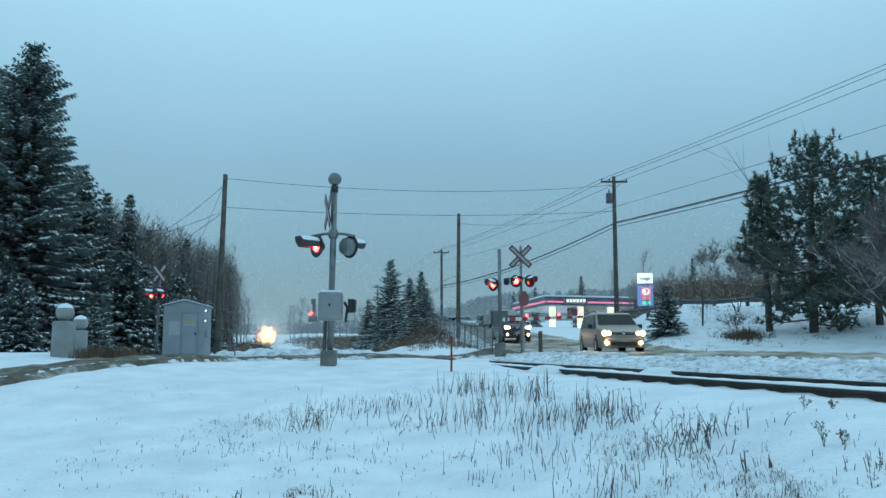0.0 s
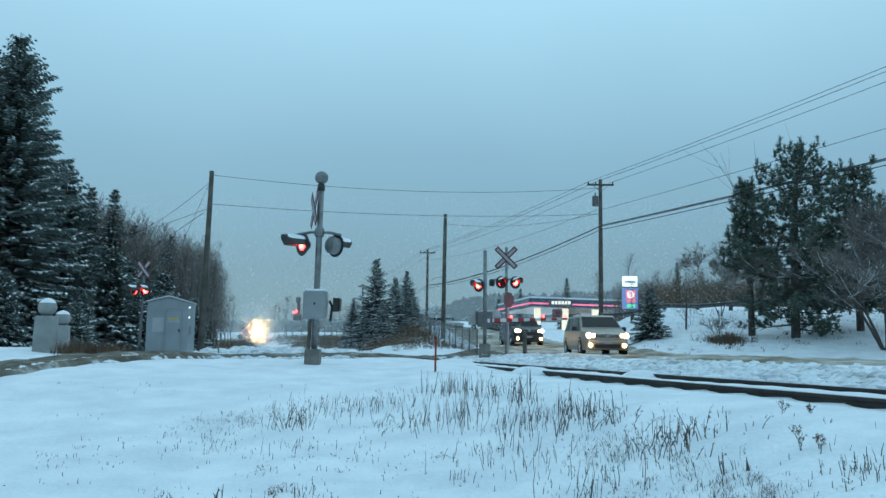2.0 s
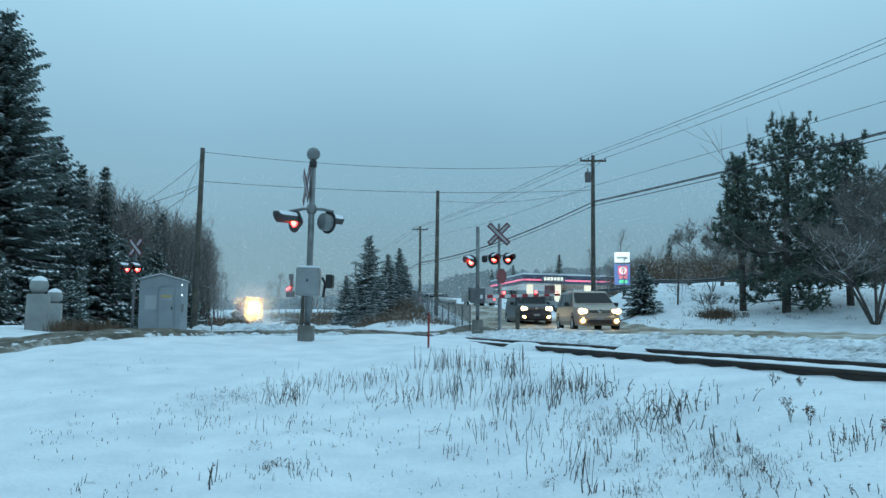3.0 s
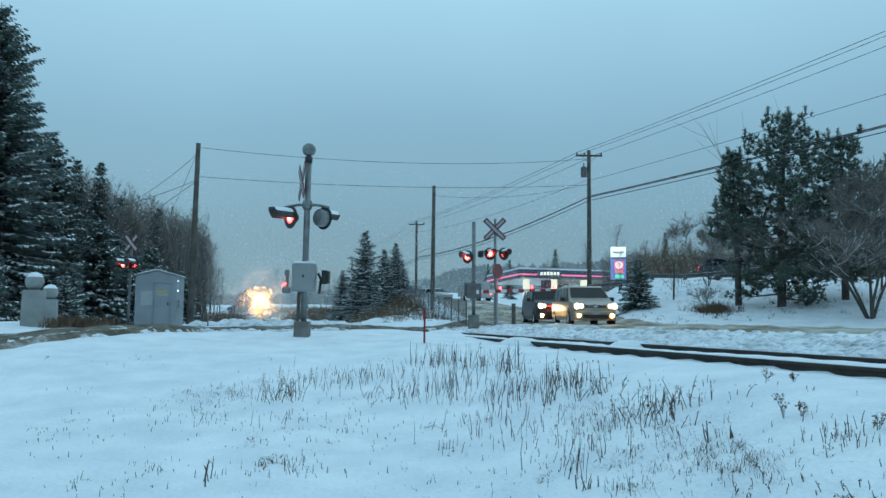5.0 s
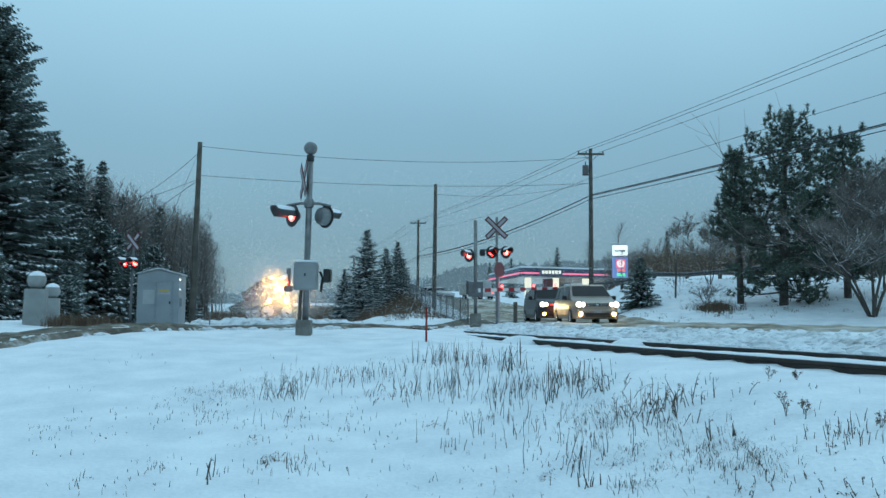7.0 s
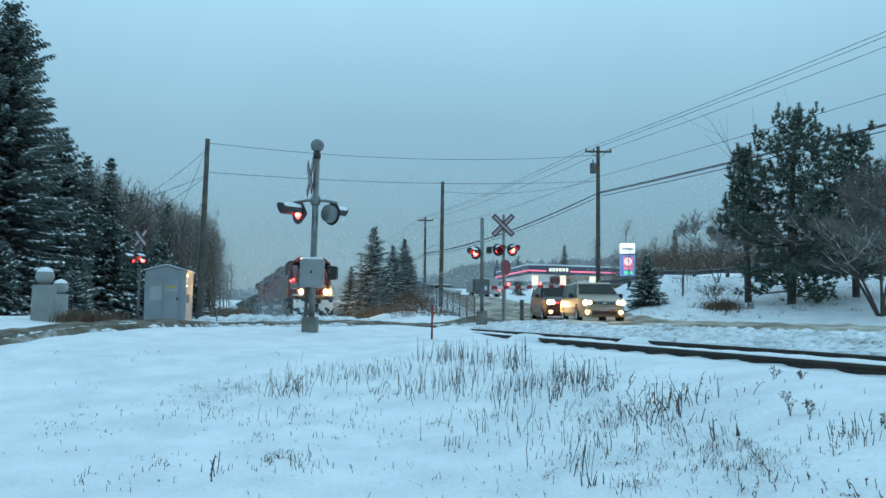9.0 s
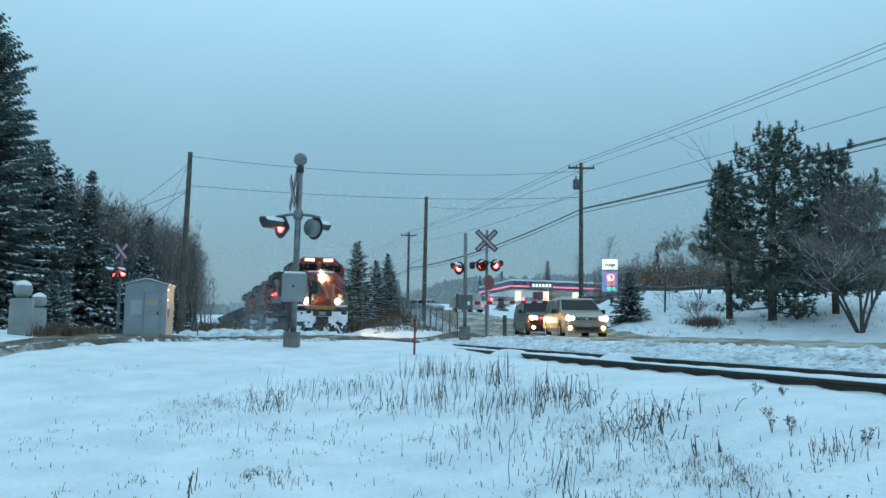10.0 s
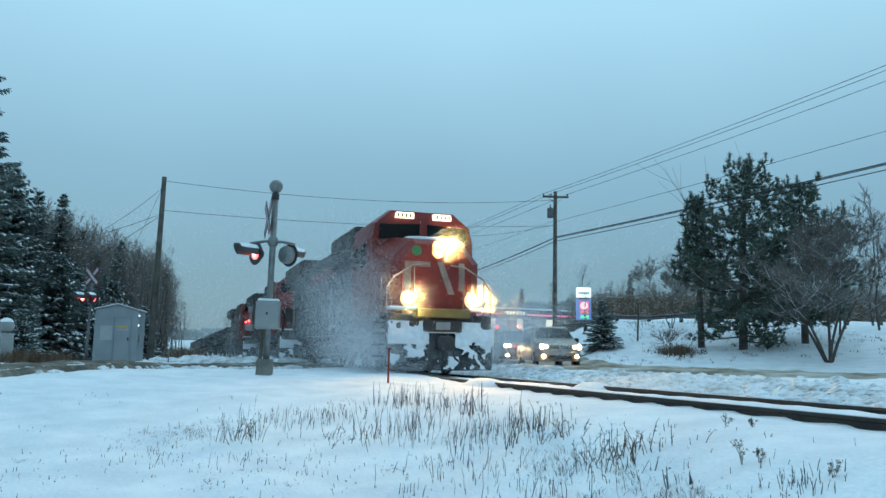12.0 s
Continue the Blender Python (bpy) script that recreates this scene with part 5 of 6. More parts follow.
def weeds():
    rnd = weed_rnd
    for _ in range(3200):
        y = 4.6 + 10 * rnd.random()
        x = rnd.uniform(-0.5, 0.55) * y
        if qs(x, y)[0] > 5.0 or noise.noise(Vector((x * 0.9, y * 0.6, 7))) + 0.55 * smooth(-4, 0.5, x) < rnd.random() * 1.25:
            continue
        kind = rnd.random()
        patch(x, y, rnd.uniform(0.025, 0.11), 1 + int(3 * rnd.random() ** 2), 0.05, "stalks" if kind < 0.7 else "grass" if kind < 0.9 else "leaves")
    solid("weeds", STEMS, WEED, "dry brown weed stalks standing out of the snow", "weeds", kind="stuff")
    solid("seed_heads", HEADS, BRUSH, "dark dry seed heads on the weed stalks", "weeds", kind="stuff")
    solid("dead_leaves", LITTER, BRUSH, "small dark clumps of dead leaves in the snow", "leaves", kind="stuff")
    solid("grass_tufts", BLADES, WEED, "bent straw-coloured grass tufts poking through the snow", "grass", kind="stuff")


patch(-0.04, 13.27, 0.37, 45, 0.20, "stalks")
patch(0.01, 10.86, 0.39, 40, 0.19, "stalks")
patch(0.50, 12.45, 0.33, 20, 0.12, "stalks")
patch(0.91, 11.44, 0.44, 7, 0.09, "dark")
patch(0.93, 11.44, 0.36, 14, 0.12, "stalks")
patch(0.68, 10.12, 0.25, 20, 0.11, "stalks")
patch(0.98, 9.75, 0.27, 25, 0.12, "stalks")
patch(1.14, 9.09, 0.22, 6, 0.04, "dark")
patch(1.36, 9.86, 0.31, 28, 0.14, "stalks")
patch(1.54, 9.50, 0.26, 26, 0.13, "stalks")
patch(1.70, 8.90, 0.22, 24, 0.12, "forbs")
patch(1.50, 8.01, 0.14, 60, 0.13, "grass")
patch(1.89, 7.74, 0.26, 34, 0.12, "forbs")
patch(2.03, 7.42, 0.23, 34, 0.13, "forbs")
patch(1.92, 7.15, 0.07, 26, 0.04, "grass")
patch(2.10, 6.48, 0.20, 3, 0.02, "dark")
patch(2.22, 6.32, 0.13, 2, 0.01, "dark")
patch(0.51, 8.69, 0.24, 24, 0.22, "stalks")
patch(0.84, 8.07, 0.22, 12, 0.10, "stalks")
patch(1.16, 6.93, 0.32, 14, 0.11, "stalks")
patch(1.40, 7.34, 0.12, 14, 0.18, "stalks")
patch(1.94, 6.37, 0.12, 60, 0.14, "grass")
patch(2.07, 5.91, 0.11, 50, 0.10, "grass")
patch(2.18, 5.71, 0.10, 40, 0.08, "grass")
patch(2.62, 6.31, 0.21, 1, 0.00, "umbel")
patch(2.72, 6.23, 0.13, 1, 0.00, "umbel")
patch(3.04, 7.74, 0.14, 1, 0.01, "umbel")
patch(3.24, 7.63, 0.10, 1, 0.01, "umbel")
patch(2.98, 5.64, 0.16, 1, 0.00, "umbel")
patch(2.75, 5.75, 0.13, 20, 0.08, "stalks")
patch(2.77, 5.53, 0.11, 14, 0.11, "stalks")
patch(1.12, 6.31, 0.13, 6, 0.03, "dark")
patch(1.34, 6.11, 0.11, 10, 0.04, "stalks")
patch(1.48, 6.10, 0.09, 30, 0.08, "grass")
patch(2.06, 5.31, 0.10, 18, 0.10, "forbs")
patch(2.41, 4.88, 0.08, 14, 0.07, "forbs")
patch(1.51, 6.76, 0.07, 40, 0.09, "grass")
patch(0.87, 6.82, 0.06, 16, 0.03, "leaves")
patch(0.18, 7.15, 0.05, 10, 0.03, "leaves")
patch(2.60, 5.55, 0.05, 10, 0.03, "leaves")
patch(-1.73, 12.46, 0.24, 38, 0.28, "stalks")
patch(-1.31, 12.74, 0.18, 24, 0.21, "stalks")
patch(-2.13, 10.99, 0.33, 34, 0.12, "forbs")
patch(-2.84, 11.29, 0.17, 40, 0.14, "grass")
patch(-3.47, 11.19, 0.10, 30, 0.19, "grass")
patch(-3.03, 9.91, 0.10, 22, 0.19, "stalks")
patch(-1.88, 9.70, 0.16, 12, 0.12, "stalks")
patch(-0.94, 12.86, 0.25, 10, 0.11, "stalks")
patch(-0.62, 12.56, 0.22, 2, 0.03, "dark")
patch(-0.80, 11.27, 0.14, 24, 0.25, "forbs")
patch(-1.97, 8.60, 0.07, 16, 0.05, "leaves")
patch(-1.61, 7.86, 0.11, 20, 0.05, "leaves")
patch(-1.23, 7.65, 0.13, 14, 0.13, "stalks")
patch(-1.88, 7.36, 0.09, 7, 0.09, "stalks")
patch(-1.96, 7.02, 0.21, 4, 0.03, "dark")
patch(-2.63, 7.10, 0.07, 10, 0.11, "stalks")
patch(-2.49, 7.54, 0.07, 10, 0.07, "stalks")
patch(-4.11, 8.52, 0.06, 14, 0.17, "stalks")
patch(-3.08, 6.86, 0.09, 7, 0.04, "stalks")
patch(-0.81, 9.34, 0.11, 14, 0.22, "stalks")
patch(-0.11, 9.32, 0.09, 14, 0.04, "leaves")
patch(0.07, 8.20, 0.14, 8, 0.08, "stalks")
patch(-2.63, 9.66, 0.07, 26, 0.28, "stalks")
patch(-1.48, 7.80, 0.05, 8, 0.02, "leaves")
weeds()

# ---- vehicles ----
HEAD_LIT = glow("headlamp_glow", (1.0, 0.72, 0.36), 150.0)
# glowing ring added round each headlamp as its warm halo
CAR_RING = glow("headlamp_halo", (1.0, 0.68, 0.32), 1.5)
FOG_LIT = glow("fog_lamp_glow", (1.0, 0.50, 0.13), 60.0)
TAIL_LIT = glow("tail_lamp_glow", (1.0, 0.03, 0.02), 5.0)
LAMP_GLASS = mat("lamp_glass", (0.45, 0.42, 0.36), (0.55, 0.52, 0.46), rough=0.15, metal=0.3, scale=8, bump=0.05)
CHROME = mat("chrome", (0.5, 0.5, 0.5), (0.65, 0.65, 0.65), rough=0.2, metal=1.0, bump=0)
PLASTIC = mat("black_plastic", (0.012, 0.012, 0.013), (0.025, 0.025, 0.027), rough=0.6, scale=10, fine=60, bump=0.1)


def loft(mb, sections, slot=0, caps=True):
    """Skin over cross-sections that have the same number of points."""
    n = len(sections[0])
    o = [p for s in sections for p in s]
    f = [(i * n + k, i * n + (k + 1) % n, (i + 1) * n + (k + 1) % n, (i + 1) * n + k) for i in range(len(sections) - 1) for k in range(n)]
    if caps:
        f += [tuple(range(n - 1, -1, -1)), tuple((len(sections) - 1) * n + k for k in range(n))]
    mb.add(o, f, slot)


def wheel(parent, x, y, r, w):
    mb = MB()
    mb.lathe([(r * 0.62, -w / 2), (r * 0.95, -w / 2), (r, -w * 0.35), (r, w * 0.35), (r * 0.95, w / 2), (r * 0.62, w / 2)], 24, m=pose(0, 0, 0, 0, 90))
    th = part("wheel", mb, RUBBER, parent, "black tyre with packed snow", m=Matrix.Translation((x, y, r)), smooth=True)
    mb = MB()
    s = 1 if x > 0 else -1
    mb.lathe([(0.0, 0.0), (r * 0.2, 0.01), (r * 0.25, -0.02), (r * 0.58, -0.03), (r * 0.64, 0.0), (r * 0.64, -0.06)], 20, m=pose(s * w * 0.45, 0, 0, 0, 90 * s))
    part("rim", mb, CHROME, th)


def car(name, label, paint, m, L, W, H, hood, cowl, belt, screen, roof0, roof1, bonnet, boxy, lit=True, rack=False, group="vehicles waiting at the crossing"):
    """A car that faces -y, its nose at y = 0. hood: hood height at the nose, cowl: its height at the windscreen's foot,
    which lies at y = bonnet; belt: window sill; screen: run of the windscreen; roof0, roof1: where the roof starts and ends."""
    th = thing(name, label, "car", m, group)
    hw = W / 2

    def ring(y, z0, z1, w, t=0.94):
        return [(-w * 0.96, y, z0), (-w, y, z0 + 0.18), (-w, y, (z0 + z1) / 2), (-w * t, y, z1 - 0.05), (-w * 0.84, y, z1), (w * 0.84, y, z1), (w * t, y, z1 - 0.05), (w, y, (z0 + z1) / 2), (w, y, z0 + 0.18), (w * 0.96, y, z0)]

    mb = MB()
    loft(mb, [ring(0.0, 0.34, hood - 0.24, hw * 0.66), ring(0.05, 0.26, hood - 0.12, hw * 0.78), ring(0.18, 0.22, hood - 0.03, hw * 0.90), ring(0.4, 0.22, hood + 0.03, hw * 0.97), ring(0.75, 0.22, hood + 0.08, hw), ring(bonnet, 0.22, cowl, hw), ring(bonnet + 0.5, 0.22, belt, hw), ring(L - 0.5, 0.24, belt + 0.03, hw), ring(L - 0.08, 0.30, belt, hw * 0.95), ring(L, 0.4, belt - 0.1, hw * 0.9)])
    part("body", mb, paint, th, smooth=False)
    mb = MB()
    tw = hw * (0.80 if not boxy else 0.84)

    def top(y, z, w, zb, wb):
        return [(-wb, y, zb), (-w, y, z - 0.07), (-w * 0.9, y, z), (w * 0.9, y, z), (w, y, z - 0.07), (wb, y, zb)]

    gy0 = bonnet
    loft(mb, [top(gy0, cowl + 0.02, hw * 0.9, cowl - 0.03, hw * 0.93), top(roof0, H - 0.03, tw, belt - 0.03, hw * 0.965), top((roof0 + roof1) / 2, H, tw, belt - 0.03, hw * 0.965), top(roof1, H - 0.04, tw * 0.98, belt - 0.03, hw * 0.96), top(L - 0.06, belt + 0.12, hw * 0.86, belt - 0.03, hw * 0.92)])
    cab = part("cabin", mb, paint, th, smooth=False)
    # windscreen, a thin pane just proud of the cabin front
    a, b = Vector((0, gy0 + 0.03 * (roof0 - gy0) / (H - cowl - 0.05), cowl + 0.05)), Vector((0, roof0 - 0.08 * (roof0 - gy0) / (H - cowl - 0.05), H - 0.11))
    nrm = Vector((0, -(b.z - a.z), b.y - a.y)).normalized() * 0.012
    mb = MB()
    mb.add([(-hw * 0.84, a.y + nrm.y, a.z + nrm.z), (hw * 0.84, a.y + nrm.y, a.z + nrm.z), (tw * 0.90, b.y + nrm.y, b.z + nrm.z), (-tw * 0.90, b.y + nrm.y, b.z + nrm.z)], [(0, 1, 2, 3)])
    part("windscreen", mb, GLASS_DARK, cab)
    for s in (-1, 1):
        for y0, y1 in ((gy0 + screen * 0.75, gy0 + screen * 0.75 + 1.0), (gy0 + screen * 0.75 + 1.08, gy0 + screen * 0.75 + 2.0), (gy0 + screen * 0.75 + 2.08, L - 0.55)):
            mb = MB()
            wb, wt = hw * 0.968, tw + 0.012
            sh = 0.3 if y0 < gy0 + screen else 0.0
            mb.add([(s * wb, y0 - sh, belt + 0.02), (s * wb, y1, belt + 0.02), (s * wt, y1 - 0.04, H - 0.12), (s * wt, y0 + 0.05, H - 0.12)], [(0, 1, 2, 3)])
            part("side_window", mb, GLASS_DARK, cab)
        mb = MB()
        mb.box(s * (hw + 0.10) - 0.10, gy0 + 0.45, belt - 0.02, s * (hw + 0.10) + 0.10, gy0 + 0.58, belt + 0.16, b=0.03)
        part("mirror", mb, PLASTIC, th)
        mb = MB()
        mb.prism([(s * hw * 0.90, hood - 0.28), (s * hw * 0.50, hood - 0.26), (s * hw * 0.56, hood - 0.10), (s * hw * 0.93, hood - 0.04)], -0.012, 0.2, b=0.015)
        hl = part("headlight", mb, LAMP_GLASS, th, "clear headlight housing")
        for dx, r in ((0.80, 0.085), (0.62, 0.055)):
            mb = MB()
            mb.lathe([(0.0, 0.035), (r * 0.7, 0.028), (r, 0.0)], 16, m=pose(s * hw * dx, -0.022, hood - 0.17, 90))
            part("lamp", mb, HEAD_LIT if lit else CHROME, hl, "lit warm lamp")
            if lit:
                mb = MB()
                mb.lathe([(r, 0.01), (r + 0.045, 0.005), (r + 0.05, -0.02)], 16, m=pose(s * hw * dx, -0.022, hood - 0.17, 90))
                part("halo_ring", mb, CAR_RING, hl, "warm glowing ring added as the lamp's halo")
        mb = MB()
        mb.lathe([(0.0, 0.03), (0.06, 0.025), (0.075, 0.0)], 14, m=pose(s * hw * 0.72, -0.005, 0.42, 90))
        part("fog_light", mb, FOG_LIT if lit else CHROME, th, "lit amber fog light")
        for y in (0.95, L - 0.95):
            wheel(th, s * (hw - 0.10), y, 0.335, 0.22)
            mb = MB()
            mb.lathe([(0.34, -0.01), (0.41, -0.01), (0.41, 0.02), (0.34, 0.02)], 20, m=pose(s * (hw - 0.012), y, 0.36, 0, 90))
            part("wheel_arch", mb, PLASTIC, th)
        mb = MB()
        mb.box(s * hw * 0.72 - 0.12, L - 0.01, belt - 0.35, s * hw * 0.72 + 0.12, L + 0.02, belt - 0.05, b=0.015)
        part("tail_light", mb, TAIL_LIT, th, "red tail light")
    mb = MB()
    mb.prism([(-hw * 0.46, hood - 0.24), (hw * 0.46, hood - 0.24), (hw * 0.50, hood - 0.12), (-hw * 0.50, hood - 0.12)], -0.02, 0.1, b=0.01)
    gr = part("grille", mb, PLASTIC, th, "dark slatted grille")
    for k in range(2):
        mb = MB()
        mb.box(-hw * 0.46, -0.028, hood - 0.215 + k * 0.05, hw * 0.46, -0.02, hood - 0.195 + k * 0.05)
        part("chrome_slat", mb, CHROME, gr)
    mb = MB()
    mb.lathe([(0.0, 0.012), (0.07, 0.008), (0.075, 0.0)], 16, m=pose(0, -0.022, hood - 0.16, 90))
    part("badge", mb, CHROME, gr, "round chrome badge")
    mb = MB()
    mb.box(-hw * 0.55, -0.05, 0.30, hw * 0.55, 0.05, 0.46, b=0.03)
    part("lower_grille", mb, PLASTIC, th)
    mb = MB()
    mb.box(-hw * 0.86, -0.06, 0.49, hw * 0.86, 0.12, 0.60, b=0.03)
    part("bumper", mb, paint, th)
    mb = MB()
    mb.box(-0.16, -0.07, 0.47, 0.16, -0.062, 0.60)
    part("plate", mb, SIGN_WHITE, th, "blank white plate")
    if rack:
        for s in (-1, 1):
            mb = MB()
            mb.tube([(s * tw * 0.86, roof0 + 0.3, H), (s * tw * 0.86, roof0 + 0.45, H + 0.06), (s * tw * 0.86, roof1 - 0.4, H + 0.06), (s * tw * 0.86, roof1 - 0.25, H)], 0.022, 6)
            part("roof_rail", mb, PLASTIC, th)
    return th


GOLD = mat("champagne_metallic_paint", (0.30, 0.265, 0.22), (0.38, 0.34, 0.29), rough=0.35, metal=0.35, scale=1.2, fine=9, bump=0.03)
DARKBLUE = mat("dark_metallic_paint", (0.03, 0.035, 0.045), (0.07, 0.07, 0.075), rough=0.35, metal=0.4, scale=1.2, fine=9, bump=0.03)
WHITE_PAINT = mat("dirty_white_paint", (0.33, 0.34, 0.35), (0.5, 0.5, 0.5), rough=0.5, scale=1, fine=9, bump=0.03)
VAN_Z = ground_z(6.4, 35, False) + 0.08
car("minivan", "champagne-coloured minivan with lit headlights waiting at the crossing", GOLD, pose(6.32, 33.5, VAN_Z, 0, 0, 2.5), 5.05, 1.92, 1.74, 0.98, 1.12, 1.05, 0.95, 2.0, 4.5, 1.05, False, rack=True)
SUV = car("pickup_truck", "dark pickup with lit headlights rolling up behind the minivan", DARKBLUE, pose(3.2, 54, 1.0), 5.3, 1.92, 1.80, 1.05, 1.18, 1.15, 0.7, 2.2, 3.9, 1.35, True)
PASSING = car("passing_car", "dark estate car driving past on the upper road", DARKBLUE, pose(3.5, 95, 3), 4.7, 1.85, 1.62, 0.9, 1.05, 1.0, 0.8, 1.9, 4.2, 1.1, False, lit=False, group="cars on the highway")
car("parked_car", "small pale car under snow far along the highway", WHITE_PAINT, pose(0.6, 85, ground_z(0.6, 85) - 0.1, 0, 0, 40), 4.3, 1.75, 1.45, 0.8, 0.95, 0.93, 0.8, 1.9, 3.4, 1.0, False, lit=False)
truck = thing("box_truck", "pale box truck with dark windows standing on the highway", "truck", pose(4.6, 88, ground_z(4.6, 88) - 0.05, 0, 0, 24))
mb = MB()
mb.box(-1.1, 0.0, 0.5, 1.1, 1.9, 1.4, b=0.08)
mb.prism([(-1.05, 1.35), (1.05, 1.35), (0.95, 2.25), (-0.95, 2.25)], 0.6, 1.9, b=0.06)
part("cab", mb, WHITE_PAINT, truck)
mb = MB()
mb.box(-1.2, 2.0, 0.7, 1.2, 4.2, 1.9, b=0.04)
part("box_body", mb, mat("dull_pale_paint", (0.30, 0.30, 0.30), (0.42, 0.42, 0.42), rough=0.7), truck)
for s in (-1, 1):
    mb = MB()
    mb.box(s * 1.04 - 0.02, 0.85, 1.5, s * 1.04 + 0.02, 1.75, 2.1)
    part("side_window", mb, GLASS_DARK, truck)
    for y in (0.9, 3.3):
        wheel(truck, s * 0.95, y, 0.42, 0.25)
    mb = MB()
    mb.box(s * 0.8 - 0.1, -0.02, 0.8, s * 0.8 + 0.1, 0.02, 0.95)
    part("marker_light", mb, TAIL_LIT, truck)

# ---- the train ----
RED = mat("locomotive_red", (0.135, 0.011, 0.009), (0.25, 0.024, 0.016), rough=0.5, scale=0.8, fine=14, bump=0.08, dist=0.005)
HOOD_BLACK = mat("sooty_black", (0.022, 0.021, 0.022), (0.058, 0.052, 0.05), rough=0.6, scale=0.9, fine=12, bump=0.1)
FRAME_GREY = mat("frosted_underframe", (0.03, 0.03, 0.032), (0.20, 0.21, 0.22), rough=0.85, scale=1.2, fine=9, bump=0.3, mid=0.58)
WHITE_STRIPE = mat("worn_white_paint", (0.17, 0.13, 0.115), (0.30, 0.26, 0.24), rough=0.6, scale=2, fine=20, bump=0.05)
# glowing ring added round the train lamps for their orange fringe
LAMP_RING = glow("train_lamp_halo", (1.0, 0.55, 0.16), 1.7)
OCHRE = mat("ochre_paint", (0.20, 0.125, 0.035), (0.30, 0.19, 0.05), rough=0.6, scale=3, fine=20, bump=0.05)
BOARD_LIT = glow("lit_number_board", (1.0, 0.88, 0.66), 2.4)
TRAIN_LAMP = glow("train_headlamp", (1.0, 0.52, 0.15), 14000.0)
TRAIN_SEALED = glow("train_ditch_lamp", (1.0, 0.54, 0.16), 1500.0)
GREEN = mat("green_paint", (0.02, 0.16, 0.06), (0.03, 0.22, 0.08), rough=0.5, bump=0)


def bogie(parent, y0):
    mb = MB()
    for s in (-1, 1):
        mb.prism([(y0 - 0.3, 0.55), (y0 + 0.2, 0.42), (y0 + 3.8, 0.42), (y0 + 4.3, 0.55), (y0 + 4.3, 0.95), (y0 + 2.9, 0.85), (y0 + 1.1, 0.85), (y0 - 0.3, 0.95)], 0, 0.16)
        k = len(mb.v) - 16
        mb.v[k:] = [(s * (1.05 + y), x, z) for x, y, z in mb.v[k:]]
        for y in (y0 + 0.2, y0 + 2.0, y0 + 3.8):
            mb.box(s * 1.22 - 0.06, y - 0.2, 0.36, s * 1.22 + 0.06, y + 0.2, 0.72, b=0.02)
    fr = part("truck_frame", mb, FRAME_GREY, parent, "frosted cast side frame")
    for y in (y0 + 0.2, y0 + 2.0, y0 + 3.8):
        for s in (-1, 1):
            mb = MB()
            mb.lathe([(0.0, -0.06), (0.4, -0.06), (0.56, -0.06), (0.56, -0.03), (0.53, -0.02), (0.53, 0.07), (0.42, 0.07), (0.4, 0.03), (0.15, 0.03), (0.12, 0.1), (0.0, 0.1)], 26, m=pose(s * 0.76, y, 0.53, 0, 90 * s))
            part("wheel", mb, FRAME_GREY, parent)


